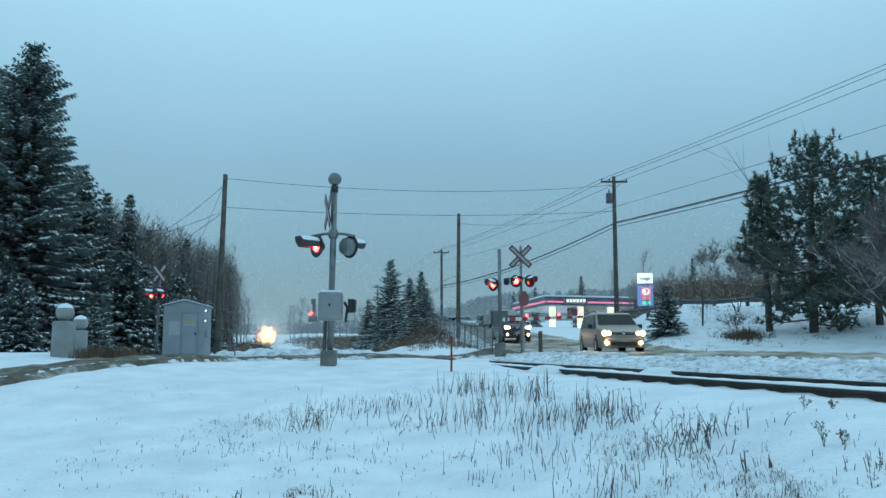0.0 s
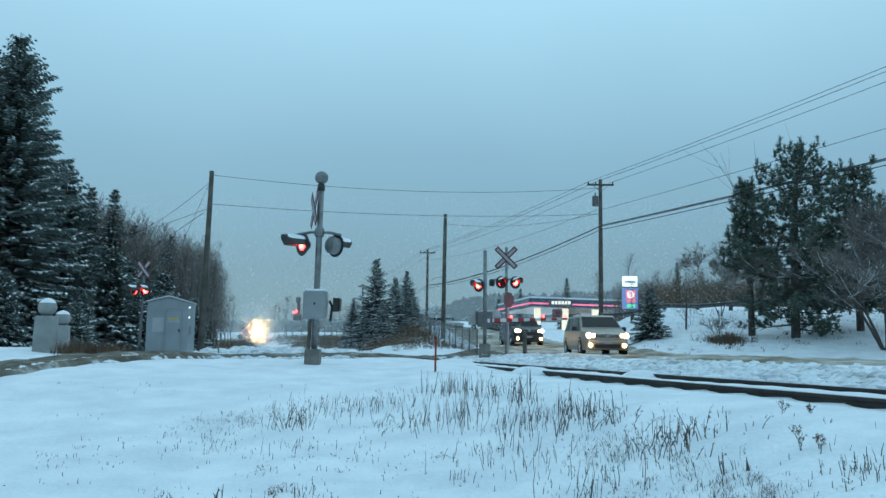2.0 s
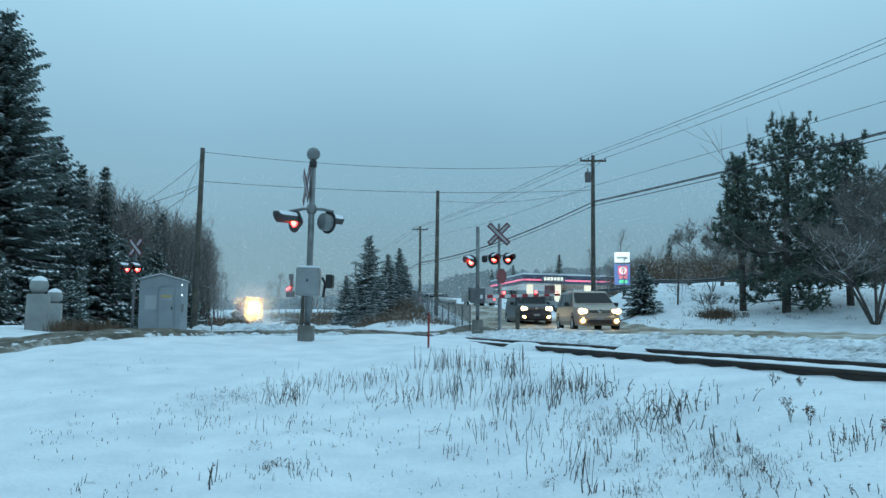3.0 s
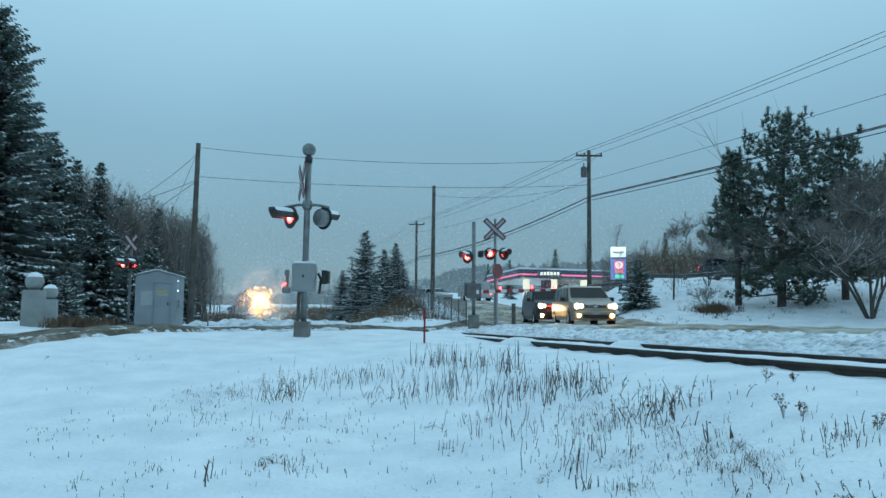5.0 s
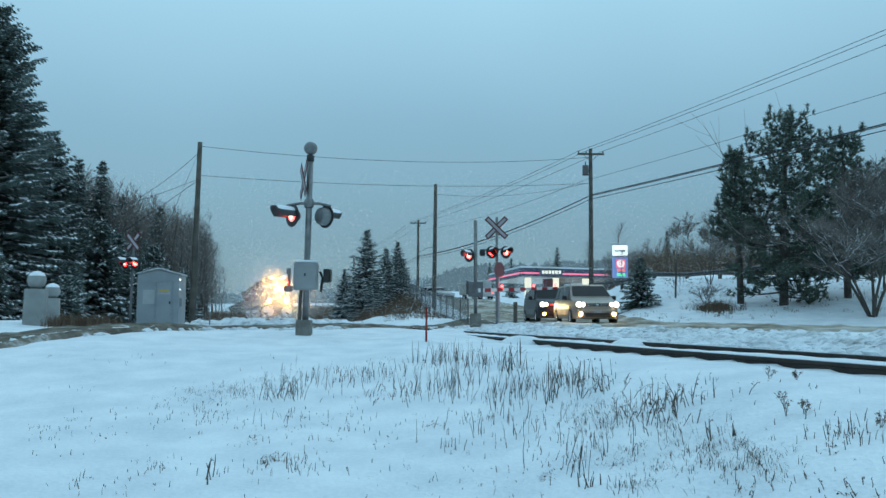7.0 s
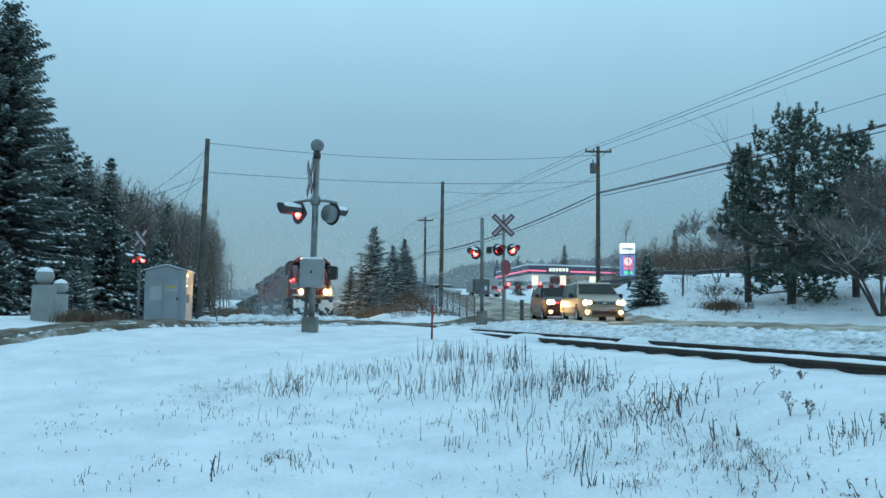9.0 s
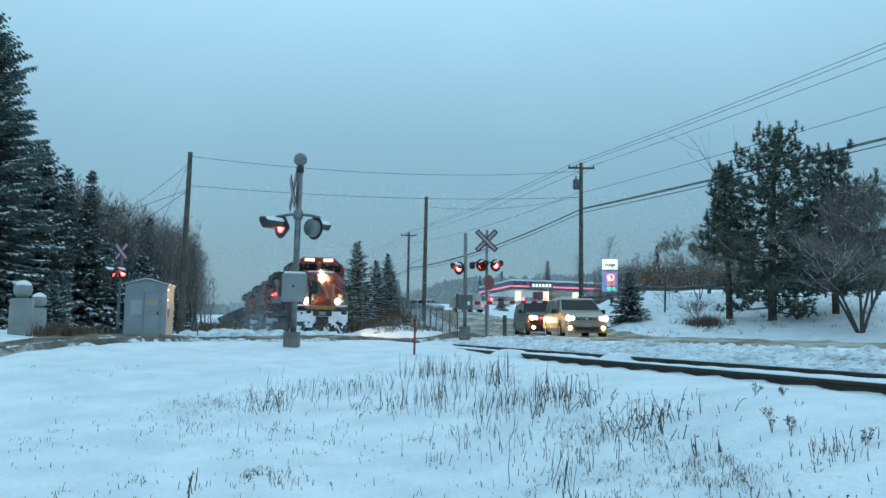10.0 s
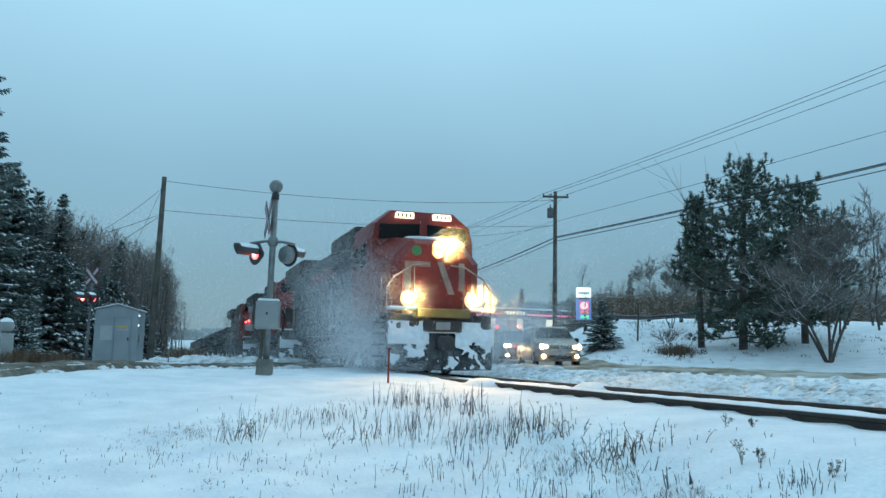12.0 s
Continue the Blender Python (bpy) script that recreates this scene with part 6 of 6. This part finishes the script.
def locomotive(label, lights=True):
    """A six-axle road diesel with its short nose towards -y, its foot on the rail top, y = 0 at the front coupler face."""
    th = thing("locomotive", label, "locomotive", group="locomotives of the train")
    mb = MB()
    mb.box(-1.52, 0.75, 1.22, 1.52, 21.9, 1.62, b=0.03)
    part("frame", mb, FRAME_GREY, th, "frosted underframe and walkway")
    # pilot, plough, coupler
    mb = MB()
    mb.prism([(-1.5, 0.18), (1.5, 0.18), (1.5, 1.3), (-1.5, 1.3)], 0.62, 0.8, b=0.03)
    loft(mb, [[(-1.45, 0.55, 0.14), (-1.45, 0.6, 0.78), (-1.45, 0.62, 0.78), (-1.45, 0.62, 0.14)], [(0.0, 0.12, 0.12), (0.0, 0.5, 0.62), (0.0, 0.62, 0.62), (0.0, 0.62, 0.12)], [(1.45, 0.55, 0.14), (1.45, 0.6, 0.78), (1.45, 0.62, 0.78), (1.45, 0.62, 0.14)]])
    part("pilot", mb, FRAME_GREY, th, "snow plough pilot plate")
    rnd = random.Random(3)
    lumps = MB()
    nu, nv = 120, 50
    keep = []
    for j in range(nv):
        for i in range(nu):
            x, z = -1.5 + 3.0 * i / (nu - 1), 0.16 + 1.26 * j / (nv - 1)
            n = noise.noise(Vector((x * 2.6, z * 2.6, 4))) + 0.5 * noise.noise(Vector((x * 7, z * 7, 9)))
            yb = 0.60 - (0.42 * (1 - abs(x) / 1.45) if z < 0.7 else 0.0)
            lumps.v.append((x, yb - 0.05 - 0.10 * (n + 0.5), z))
            keep.append(n > (-0.5 if z > 0.78 else 0.02 + 0.35 * max(0.0, 0.6 - z)) and not (abs(x) < 0.36 and 0.5 < z < 1.1))
    lumps.f = [(j * nu + i, j * nu + i + 1, (j + 1) * nu + i + 1, (j + 1) * nu + i) for j in range(nv - 1) for i in range(nu - 1) if keep[j * nu + i] and keep[j * nu + i + 1] and keep[(j + 1) * nu + i] and keep[(j + 1) * nu + i + 1]]
    lumps.m = [0] * len(lumps.f)
    part("packed_snow", lumps, SNOW_CLUMP, th, "snow packed on the pilot and steps", smooth=True)
    mb = MB()
    mb.box(-0.16, -0.05, 0.68, 0.16, 0.7, 0.98, b=0.05)
    mb.box(-0.24, -0.18, 0.64, 0.10, 0.12, 1.02, b=0.06)
    mb.tube([(0.12, -0.05, 0.66), (0.16, -0.1, 0.45), (0.28, -0.12, 0.36), (0.42, -0.1, 0.42)], 0.03, 8)
    part("coupler", mb, HOOD_BLACK, th, "black knuckle coupler")
    mb = MB()
    mb.box(-0.55, 0.42, 1.14, 0.55, 0.62, 1.46, b=0.06)
    dr = part("draft_pocket", mb, HOOD_BLACK, th)
    mb = MB()
    mb.box(-0.2, 0.405, 1.2, 0.2, 0.418, 1.4)
    part("plate", mb, GREY_PAINT, dr)
    mb = MB()
    mb.box(-0.75, 0.36, 1.52, 0.75, 0.8, 1.76, b=0.03)
    part("anticlimber", mb, OCHRE, th, "ochre anticlimber with snow on top")
    mb = MB()
    mb.box(-1.5, 0.40, 1.72, -0.76, 0.85, 1.80, b=0.03)
    part("platform_snow", mb, SNOW_CLUMP, th)
    mb = MB()
    mb.box(0.76, 0.40, 1.72, 1.5, 0.85, 1.80, b=0.03)
    part("platform_snow", mb, SNOW_CLUMP, th)
    # nose
    mb = MB()
    loft(mb, [[(-1.0, 1.0, 1.62), (-1.02, 1.0, 3.05), (-0.62, 1.02, 3.58), (0.62, 1.02, 3.58), (1.02, 1.0, 3.05), (1.0, 1.0, 1.62)], [(-1.28, 1.3, 1.62), (-1.30, 1.3, 3.12), (-0.72, 1.2, 3.74), (0.72, 1.2, 3.74), (1.30, 1.3, 3.12), (1.28, 1.3, 1.62)], [(-1.50, 2.45, 1.62), (-1.52, 2.45, 3.50), (-0.95, 2.45, 3.92), (0.95, 2.45, 3.92), (1.52, 2.45, 3.50), (1.50, 2.45, 1.62)]])
    part("nose", mb, RED, th, "red wide nose")
    mb = MB()
    mb.prism([(-0.75, 3.70), (0.75, 3.70), (0.78, 3.84), (0.3, 3.87), (-0.4, 3.86), (-0.78, 3.84)], 1.5, 2.42, b=0.03)
    part("nose_snow", mb, SNOW_CLUMP, th, "snow lying on the nose")
    # plain white marks on the nose
    for pts in ([(-0.95, 2.2), (-0.78, 2.2), (-0.78, 3.08), (-0.95, 3.08)], [(-0.76, 2.94), (-0.22, 2.94), (-0.22, 3.08), (-0.76, 3.08)], [(-0.02, 3.08), (0.16, 3.08), (0.50, 2.2), (0.32, 2.2)], [(0.62, 2.3), (0.78, 2.3), (0.78, 3.08), (0.62, 3.08)]):
        mb = MB()
        mb.prism(pts, 0.975, 0.993)
        part("nose_mark", mb, WHITE_STRIPE, th, "worn white painted mark")
    mb = MB()
    mb.lathe([(0.0, 0.012), (0.13, 0.012), (0.14, 0.0)], 20, m=pose(-0.62, 1.0, 3.38, 90))
    part("round_badge", mb, GREEN, th, "round green badge")
    # cab
    mb = MB()
    loft(mb, [[(-1.55, 2.45, 1.62), (-1.55, 2.45, 3.86), (-1.46, 2.5, 4.32), (-0.95, 2.55, 4.74), (0.95, 2.55, 4.74), (1.46, 2.5, 4.32), (1.55, 2.45, 3.86), (1.55, 2.45, 1.62)], [(-1.57, 2.9, 1.62), (-1.57, 2.9, 3.9), (-1.48, 2.9, 4.36), (-0.95, 2.9, 4.80), (0.95, 2.9, 4.80), (1.48, 2.9, 4.36), (1.57, 2.9, 3.9), (1.57, 2.9, 1.62)], [(-1.57, 5.0, 1.62), (-1.57, 5.0, 3.9), (-1.48, 5.0, 4.36), (-0.95, 5.0, 4.78), (0.95, 5.0, 4.78), (1.48, 5.0, 4.36), (1.57, 5.0, 3.9), (1.57, 5.0, 1.62)]])
    cab = part("cab", mb, RED, th, "red cab")
    for s in (-1, 1):
        mb = MB()
        mb.prism([(s * 0.12, 3.93), (s * 1.36, 3.86), (s * 1.32, 4.30), (s * 0.12, 4.36)], 2.425, 2.46)
        part("windscreen", mb, GLASS_DARK, cab, "dark windscreen")
        mb = MB()
        mb.prism([(s * 0.30, 4.52), (s * 0.86, 4.52), (s * 0.84, 4.68), (s * 0.30, 4.68)], 2.40, 2.55, b=0.012)
        nb = part("number_board", mb, BOARD_LIT if lights else WHITE_STRIPE, cab, "lit number board with plain bars")
        for k in range(4):
            mb = MB()
            mb.box(s * 0.6 - 0.22 + k * 0.125, 2.385, 4.54, s * 0.6 - 0.16 + k * 0.125, 2.398, 4.64)
            part("digit_bar", mb, OCHRE, nb)
        for y0 in (3.0, 3.95):
            mb = MB()
            mb.box(s * 1.575 - 0.012, y0, 3.1, s * 1.575 + 0.012, y0 + 0.8, 3.78)
            part("side_window", mb, GLASS_DARK, cab)
        mb = MB()
        mb.lathe([(0.0, -0.12), (0.13, -0.12), (0.135, 0.08), (0.117, 0.08), (0.115, 0.0)], 18, m=pose(s * 0.92, 0.72, 2.02, 90))
        can = part("ditch_light", mb, HOOD_BLACK, th)
        mb = MB()
        mb.lathe([(0.0, 0.012), (0.08, 0.008), (0.112, 0.0)], 18, m=pose(s * 0.92, 0.72, 2.02, 90))
        part("lens", mb, TRAIN_SEALED if lights else CHROME, can, "glaring warm ditch light" if lights else "")
        if lights:
            mb = MB()
            mb.lathe([(0.136, 0.07), (0.20, 0.06), (0.21, 0.0)], 18, m=pose(s * 0.92, 0.72, 2.02, 90))
            part("halo_ring", mb, LAMP_RING, can, "warm glowing ring added as the lamp's halo")
        # steps and rails at the corners
        for z in (0.45, 0.75, 1.05, 1.35):
            mb = MB()
            mb.box(s * 1.52 - 0.22, 0.85, z, s * 1.52 + 0.02, 1.3, z + 0.05)
            part("step", mb, FRAME_GREY, th)
        mb = MB()
        mb.tube([(s * 1.5, 0.8, 0.5), (s * 1.5, 0.78, 2.3), (s * 1.3, 0.82, 2.62), (s * 0.75, 0.85, 2.95), (s * 0.35, 0.9, 3.0)], 0.022, 8)
        mb.tube([(s * 0.72, 0.82, 1.75), (s * 0.72, 0.85, 2.95)], 0.02, 8)
        mb.tube([(s * 1.5, 1.35, 0.5), (s * 1.52, 1.35, 2.6)], 0.02, 8)
        part("front_handrail", mb, WHITE_STRIPE, th, "white tube handrail")
        # walkway rail
        mb = MB()
        mb.tube([(s * 1.5, 5.2, 2.62), (s * 1.5, 21.6, 2.62)], 0.02, 6)
        for y in range(10):
            mb.tube([(s * 1.5, 5.4 + y * 1.78, 1.6), (s * 1.5, 5.4 + y * 1.78, 2.62)], 0.02, 6)
        part("walkway_rail", mb, WHITE_STRIPE, th)
    if lights:
        for dz in (0.0, 0.16):
            mb = MB()
            mb.lathe([(0.0, 0.03), (0.075, 0.02), (0.085, 0.0)], 16, m=pose(0.0, 0.985, 3.36 + dz, 90))
            hd = part("headlight", mb, TRAIN_LAMP, th, "glaring warm headlight")
            mb = MB()
            mb.lathe([(0.097, 0.06), (0.165, 0.05), (0.17, 0.0)], 18, m=pose(0.0, 0.985, 3.36 + dz, 90))
            part("halo_ring", mb, LAMP_RING, hd, "warm glowing ring added as the lamp's halo")
            mb = MB()
            mb.lathe([(0.087, 0.0), (0.094, 0.12), (0.101, 0.12), (0.097, 0.0)], 18, m=pose(0.0, 0.985, 3.36 + dz, 90))
            part("shroud", mb, HOOD_BLACK, hd)
    mb = MB()
    mb.box(-0.14, 0.99, 3.22, 0.14, 1.1, 3.66, b=0.03)
    part("headlight_box", mb, RED, th)
    # hoods
    mb = MB()
    mb.box(-1.12, 5.0, 1.62, 1.12, 21.2, 4.46, b=0.14)
    hood = part("long_hood", mb, HOOD_BLACK, th, "black long hood")
    mb = MB()
    mb.box(-1.5, 5.1, 3.55, 1.5, 9.2, 4.62, b=0.12)
    part("dynamic_brake", mb, HOOD_BLACK, hood)
    mb = MB()
    mb.prism([(-1.0, 3.7), (-1.55, 4.05), (-1.55, 4.62), (-1.35, 4.75), (1.35, 4.75), (1.55, 4.62), (1.55, 4.05), (1.0, 3.7)], 16.5, 21.3, b=0.04)
    part("radiator", mb, HOOD_BLACK, hood)
    mb = MB()
    mb.box(-0.7, 10.5, 4.3, 0.7, 14.8, 4.55, b=0.08)
    mb.lathe([(0.32, 4.5), (0.32, 4.78), (0.25, 4.78)], 16, m=Matrix.Translation((0, 12.2, 0)))
    part("exhaust", mb, HOOD_BLACK, hood)
    for s in (-1, 1):
        for y in range(9):
            mb = MB()
            mb.box(s * 1.13 - 0.02, 9.4 + y * 0.78, 1.75, s * 1.13 + 0.02, 10.08 + y * 0.78, 3.35, b=0.01)
            part("hood_door", mb, HOOD_BLACK, hood)
        mb = MB()
        mb.box(s * 1.125 - 0.01, 10.2, 3.42, s * 1.125 + 0.012, 15.8, 3.95)
        part("hood_stripe", mb, RED, hood, "faded red band")
    mb = MB()
    mb.box(-1.35, 8.6, 0.35, 1.35, 13.6, 1.22, b=0.12)
    part("fuel_tank", mb, FRAME_GREY, th, "frosted fuel tank")
    bogie(th, 2.2)
    bogie(th, 15.4)
    return th


def hopper(label):
    """A dark covered wagon with ribbed sides."""
    th = thing("freight_wagon", label, "wagon", group="wagons of the train")
    mb = MB()
    mb.prism([(-1.55, 1.2), (1.55, 1.2), (1.55, 2.95), (1.4, 3.15), (-1.4, 3.15), (-1.55, 2.95)], 0.8, 15.2, b=0.05)
    part("body", mb, HOOD_BLACK, th)
    for s in (-1, 1):
        for k in range(12):
            mb = MB()
            mb.box(s * 1.58 - 0.05, 1.0 + k * 1.25, 1.2, s * 1.58 + 0.05, 1.12 + k * 1.25, 2.95)
            part("rib", mb, HOOD_BLACK, th)
    for y in (1.6, 12.0):
        mb = MB()
        mb.box(-1.15, y, 0.4, 1.15, y + 2.2, 1.15, b=0.1)
        part("truck_frame", mb, FRAME_GREY, th)
        for s in (-1, 1):
            for d in (0.35, 1.85):
                mb = MB()
                mb.lathe([(0.0, -0.06), (0.5, -0.06), (0.46, 0.07), (0.0, 0.07)], 20, m=pose(s * 0.76, y + d, 0.46, 0, 90 * s))
                part("wheel", mb, FRAME_GREY, th)
    return th


TRAIN = []
loco1 = locomotive("red and black diesel locomotive, headlights glaring, snow on its front")
TRAIN.append((loco1, 0.0))
loco2 = locomotive("second red and black diesel locomotive coupled behind the first", lights=False)
TRAIN.append((loco2, 22.4))
loco3 = copy_thing(loco2, Matrix())
tagged(loco3, "third red and black diesel locomotive coupled behind the second")
TRAIN.append((loco3, 44.8))
wag = hopper("dark covered freight wagon with ribbed sides coupled in the train")
TRAIN.append((wag, 67.4))
for k in range(1, 9):
    TRAIN.append((copy_thing(wag, Matrix()), 67.4 + 16.2 * k))

# ---- blowing snow, and flakes added for lamp glow and haze ----
FLAKE = mat("airborne_snow", (0.82, 0.84, 0.88), (0.92, 0.93, 0.95), rough=1.0, bump=0, thin=0.55, spec=0.0)


GLOW_HAZE_FLAKE = mat("glow_and_haze_flakes", (0.88, 0.90, 0.93), (0.94, 0.95, 0.96), rough=1.0, bump=0, thin=0.95, spec=0.0)


def flakes(n, shape, size, seed):
    """Many tiny chips scattered by shape(rnd): thrown snow, glow and haze flakes."""
    rnd = random.Random(seed)
    mb = MB()
    for _ in range(n):
        p = Vector(shape(rnd))
        s = size * rnd.uniform(0.5, 1.5)
        a, b = Vector((rnd.gauss(0, 1), rnd.gauss(0, 1), rnd.gauss(0, 1))).normalized() * s, Vector((rnd.gauss(0, 1), rnd.gauss(0, 1), rnd.gauss(0, 1))).normalized() * s
        mb.add([tuple(p), tuple(p + a), tuple(p + b)], [(0, 1, 2)])
    return mb


def beam(near, far, base, widen):
    """Points in the beam ahead of the lamps, which widens from near to far."""
    def shape(rnd):
        d = rnd.uniform(near, far)
        w = base + widen * d
        return (rnd.gauss(0, w), -d, max(-2.4, rnd.gauss(0.3, w)))
    return shape


def lamp_halo(rnd):
    """Points close round the three lamps, for flakes that stand in for glow."""
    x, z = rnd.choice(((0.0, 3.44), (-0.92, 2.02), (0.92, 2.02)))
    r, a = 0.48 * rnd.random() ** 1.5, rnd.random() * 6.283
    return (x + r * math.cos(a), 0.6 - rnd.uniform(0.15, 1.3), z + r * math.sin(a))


# flakes added ahead of the lamps to stand in for their bloom
HAZE = solid("lamp_glow_flakes", flakes(95000, beam(1.2, 4.2, 1.05, 0.22), 0.026, 1), GLOW_HAZE_FLAKE, "flakes added before the train to form the headlight glow", "airborne snow", kind="stuff")
VEIL = solid("lamp_glow_flakes", flakes(210000, beam(4.0, 9.0, 1.0, 0.33), 0.024, 5), GLOW_HAZE_FLAKE, "thin veil of flakes added for the wide headlight glow", "airborne snow", kind="stuff")
THIN = solid("lamp_glow_flakes", flakes(36000, lamp_halo, 0.008, 2), GLOW_HAZE_FLAKE, "fine flakes added close round the locomotive's lamps as their glow", "airborne snow", kind="stuff")


def haze_points(rnd):
    """Points in the air over the crossing and beyond, spread across the view."""
    y = 46 + 100 * rnd.random() ** 1.1
    return (y * rnd.uniform(-0.68, 0.72), y, y * (0.19 * rnd.random() ** 1.6 - 0.005))


# flakes added to stand in for haze before the far things
AIR_HAZE = solid("haze_flakes", flakes(380000, haze_points, 0.037, 6), GLOW_HAZE_FLAKE, "fine flakes added over the crossing and the woods as haze", "airborne snow", kind="stuff")


def puff(rnd):
    return (rnd.gauss(0, 0.6), rnd.gauss(0, 0.7), rnd.gauss(0, 0.55))


PUFF_MESH = [flakes(2700, puff, 0.015, 10 + k).mesh("snow_puff", FLAKE) for k in range(3)] + [flakes(900, lambda r: (r.gauss(0, 0.5), r.gauss(0, 0.6), r.gauss(0, 0.5)), 0.022, 20).mesh("snow_puff", FLAKE), flakes(5000, lambda r: (r.gauss(0, 0.32), r.gauss(0, 0.4), r.gauss(0, 0.36)), 0.012, 24).mesh("snow_puff", FLAKE)]
# each puff: across and along the track where it is thrown up, when, how it flies, its kind
PUFFS = []
rnd = random.Random(77)
for k in range(72):
    side = -1 if k % 3 else 1
    when = 11.1 + 0.86 * (k / 72) ** 0.8
    fl = (side * rnd.uniform(0.6, 2.3), rnd.uniform(-10.5, -3), rnd.uniform(1.6, 6.8))
    PUFFS.append((TRACK_Q + side * rnd.uniform(1.1, 1.6), when, fl, k % 3))
for k in range(10):
    PUFFS.append((TRACK_Q + 1.3, 10.9 + 0.1 * k, (rnd.uniform(0.6, 2.2), rnd.uniform(-9, -4), rnd.uniform(4.5, 7.0)), 3))
for k in range(30):
    side = -1 if k % 2 else 1
    PUFFS.append((TRACK_Q + side * rnd.uniform(1.0, 1.5), 11.0 + 0.9 * k / 30, (side * rnd.uniform(0.8, 3.0), rnd.uniform(-14.5, -11.5), rnd.uniform(2.0, 5.5)), 4))
PUFF_OBS = []
for q, when, fl, kind in PUFFS:
    ob = new("snow_spray", PUFF_MESH[kind])
    tagged(ob, "burst of powder snow thrown up by the locomotive", "airborne snow", "bursts of thrown snow", "stuff")
    PUFF_OBS.append((ob, q, when, fl))
for k in range(11):
    ob = new("snow_spray", PUFF_MESH[k % 3])
    tagged(ob, "low powder snow dragged along beside the train", "airborne snow", "bursts of thrown snow", "stuff")
    TRAIN.append((ob, 2.0 + k * 3.2))


def train_s(t):
    """Distance along the track of the train's front, at t seconds."""
    return 20.4 + (12.0 - t) * 13.6


def motions():
    for ob, back in TRAIN:
        low = ob.name.startswith("snow_spray")
        rows = []
        for t in (0.0, 3.0, 6.0, 9.0, 12.0):
            x, y = xy(TRACK_Q - (1.9 if low else 0.0), train_s(t) + back)
            rows.append((t, pose(x, y, 0.35 if low else 0.0, 0, 0, 15.9)))
        walk(ob, rows)
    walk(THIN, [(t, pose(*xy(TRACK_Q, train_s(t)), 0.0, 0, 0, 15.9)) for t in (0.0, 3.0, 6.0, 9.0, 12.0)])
    # the glow flakes run ahead of the train, then fall back beside it
    for cloud, near in ((HAZE, 1.5), (VEIL, 2.8)):
        rows = []
        for t, back, q, z in [(float(k), 0, 0, 2.6) for k in range(8)] + [(7.6, 0.5, 0.1, 2.6), (8.3, 4, 0.6, 2.4), (9.0, 12, 1.3, 2.2), (10.0, 27, 2.2, 1.6), (12.0, 58, 3.0, 1.0)]:
            x, y = xy(TRACK_Q + q, train_s(t) + near + back)
            rows.append((t, pose(x, y, z, 0, 0, 15.9)))
        walk(cloud, rows)
    walk(AIR_HAZE, [(0.0, pose(0, 0, 0.5)), (12.0, pose(2.0, -1.0, -0.3))])
    # powder: lies in the bank until the plough reaches it, then flies
    for ob, q, when, (vq, vs, vz) in PUFF_OBS:
        s = train_s(when) + 0.3
        x, y = xy(q, s)
        rest = pose(x, y, -1.6, 0, 0, 15.9)
        rows = [(0.0, rest), (when - 0.1, rest)]
        t = 0.0
        while when + t < 12.0:
            x, y = xy(q + vq * t * 1.0, s + vs * t)
            rows.append((when + t, pose(x, y, 0.1 + vz * t - 2.2 * t * t, 0, 0, 15.9 + 60 * t)))
            t += 0.2
        t = 12.0 - when
        x, y = xy(q + vq * t, s + vs * t)
        rows.append((12.0, pose(x, y, 0.1 + vz * t - 2.2 * t * t, 0, 0, 15.9 + 60 * t)))
        walk(ob, rows)
    # the pickup rolls up and stops
    walk(SUV, [(t, pose(x, y, ground_z(x, y + 1.5, False) + 0.10, 0, 0, a)) for t, x, y, a in ((0.0, 3.3, 54, 7), (1.5, 4.3, 50.5, 7), (2.5, 4.85, 47.2, 6), (3.2, 5.15, 44.6, 5), (4.0, 5.42, 41.4, 4), (4.7, 5.52, 39.7, 3), (5.2, 5.55, 39.4, 3), (8.0, 5.55, 39.4, 3), (12.0, 5.55, 39.4, 3))])
    # a car passes on the upper road behind the guard rail
    rows = []
    for t, x, y, a in ((0.0, 3.0, 96, 14), (2.5, 7.8, 78, 25), (3.2, 11.0, 72, 32), (4.0, 15.6, 63.5, 46), (4.8, 21.0, 57.6, 58), (5.2, 24.9, 55.8, 66), (6.0, 33, 53, 72), (8.0, 53, 49, 76), (12.0, 93, 43, 80)):
        rows.append((t, pose(x, y, ground_z(x, y) + 0.06, 0, 0, a)))
    walk(PASSING, rows)
    # flashing lamps: the added shutters swing up under the hood, one lamp of a pair at a time
    for sh, phase in FLASH:
        shut, up = pose(0, -0.095, 0.15), pose(0, -0.095, 0.15, -84)
        rows, k = [], -1
        t0 = 0.98 - 0.2875
        state = None
        events = []
        while t0 + 0.575 * k < 12.3:
            right = k % 2 == 0
            events.append((t0 + 0.575 * k, up if right == (phase == 1) else shut))
            k += 1
        for i, (t, m) in enumerate(events):
            a, b = max(0.0, t + 0.04), min(12.0, events[i + 1][0] - 0.04 if i + 1 < len(events) else 12.0)
            if b > a:
                rows += [(a, m), (b, m)]
        walk(sh, rows)


motions()
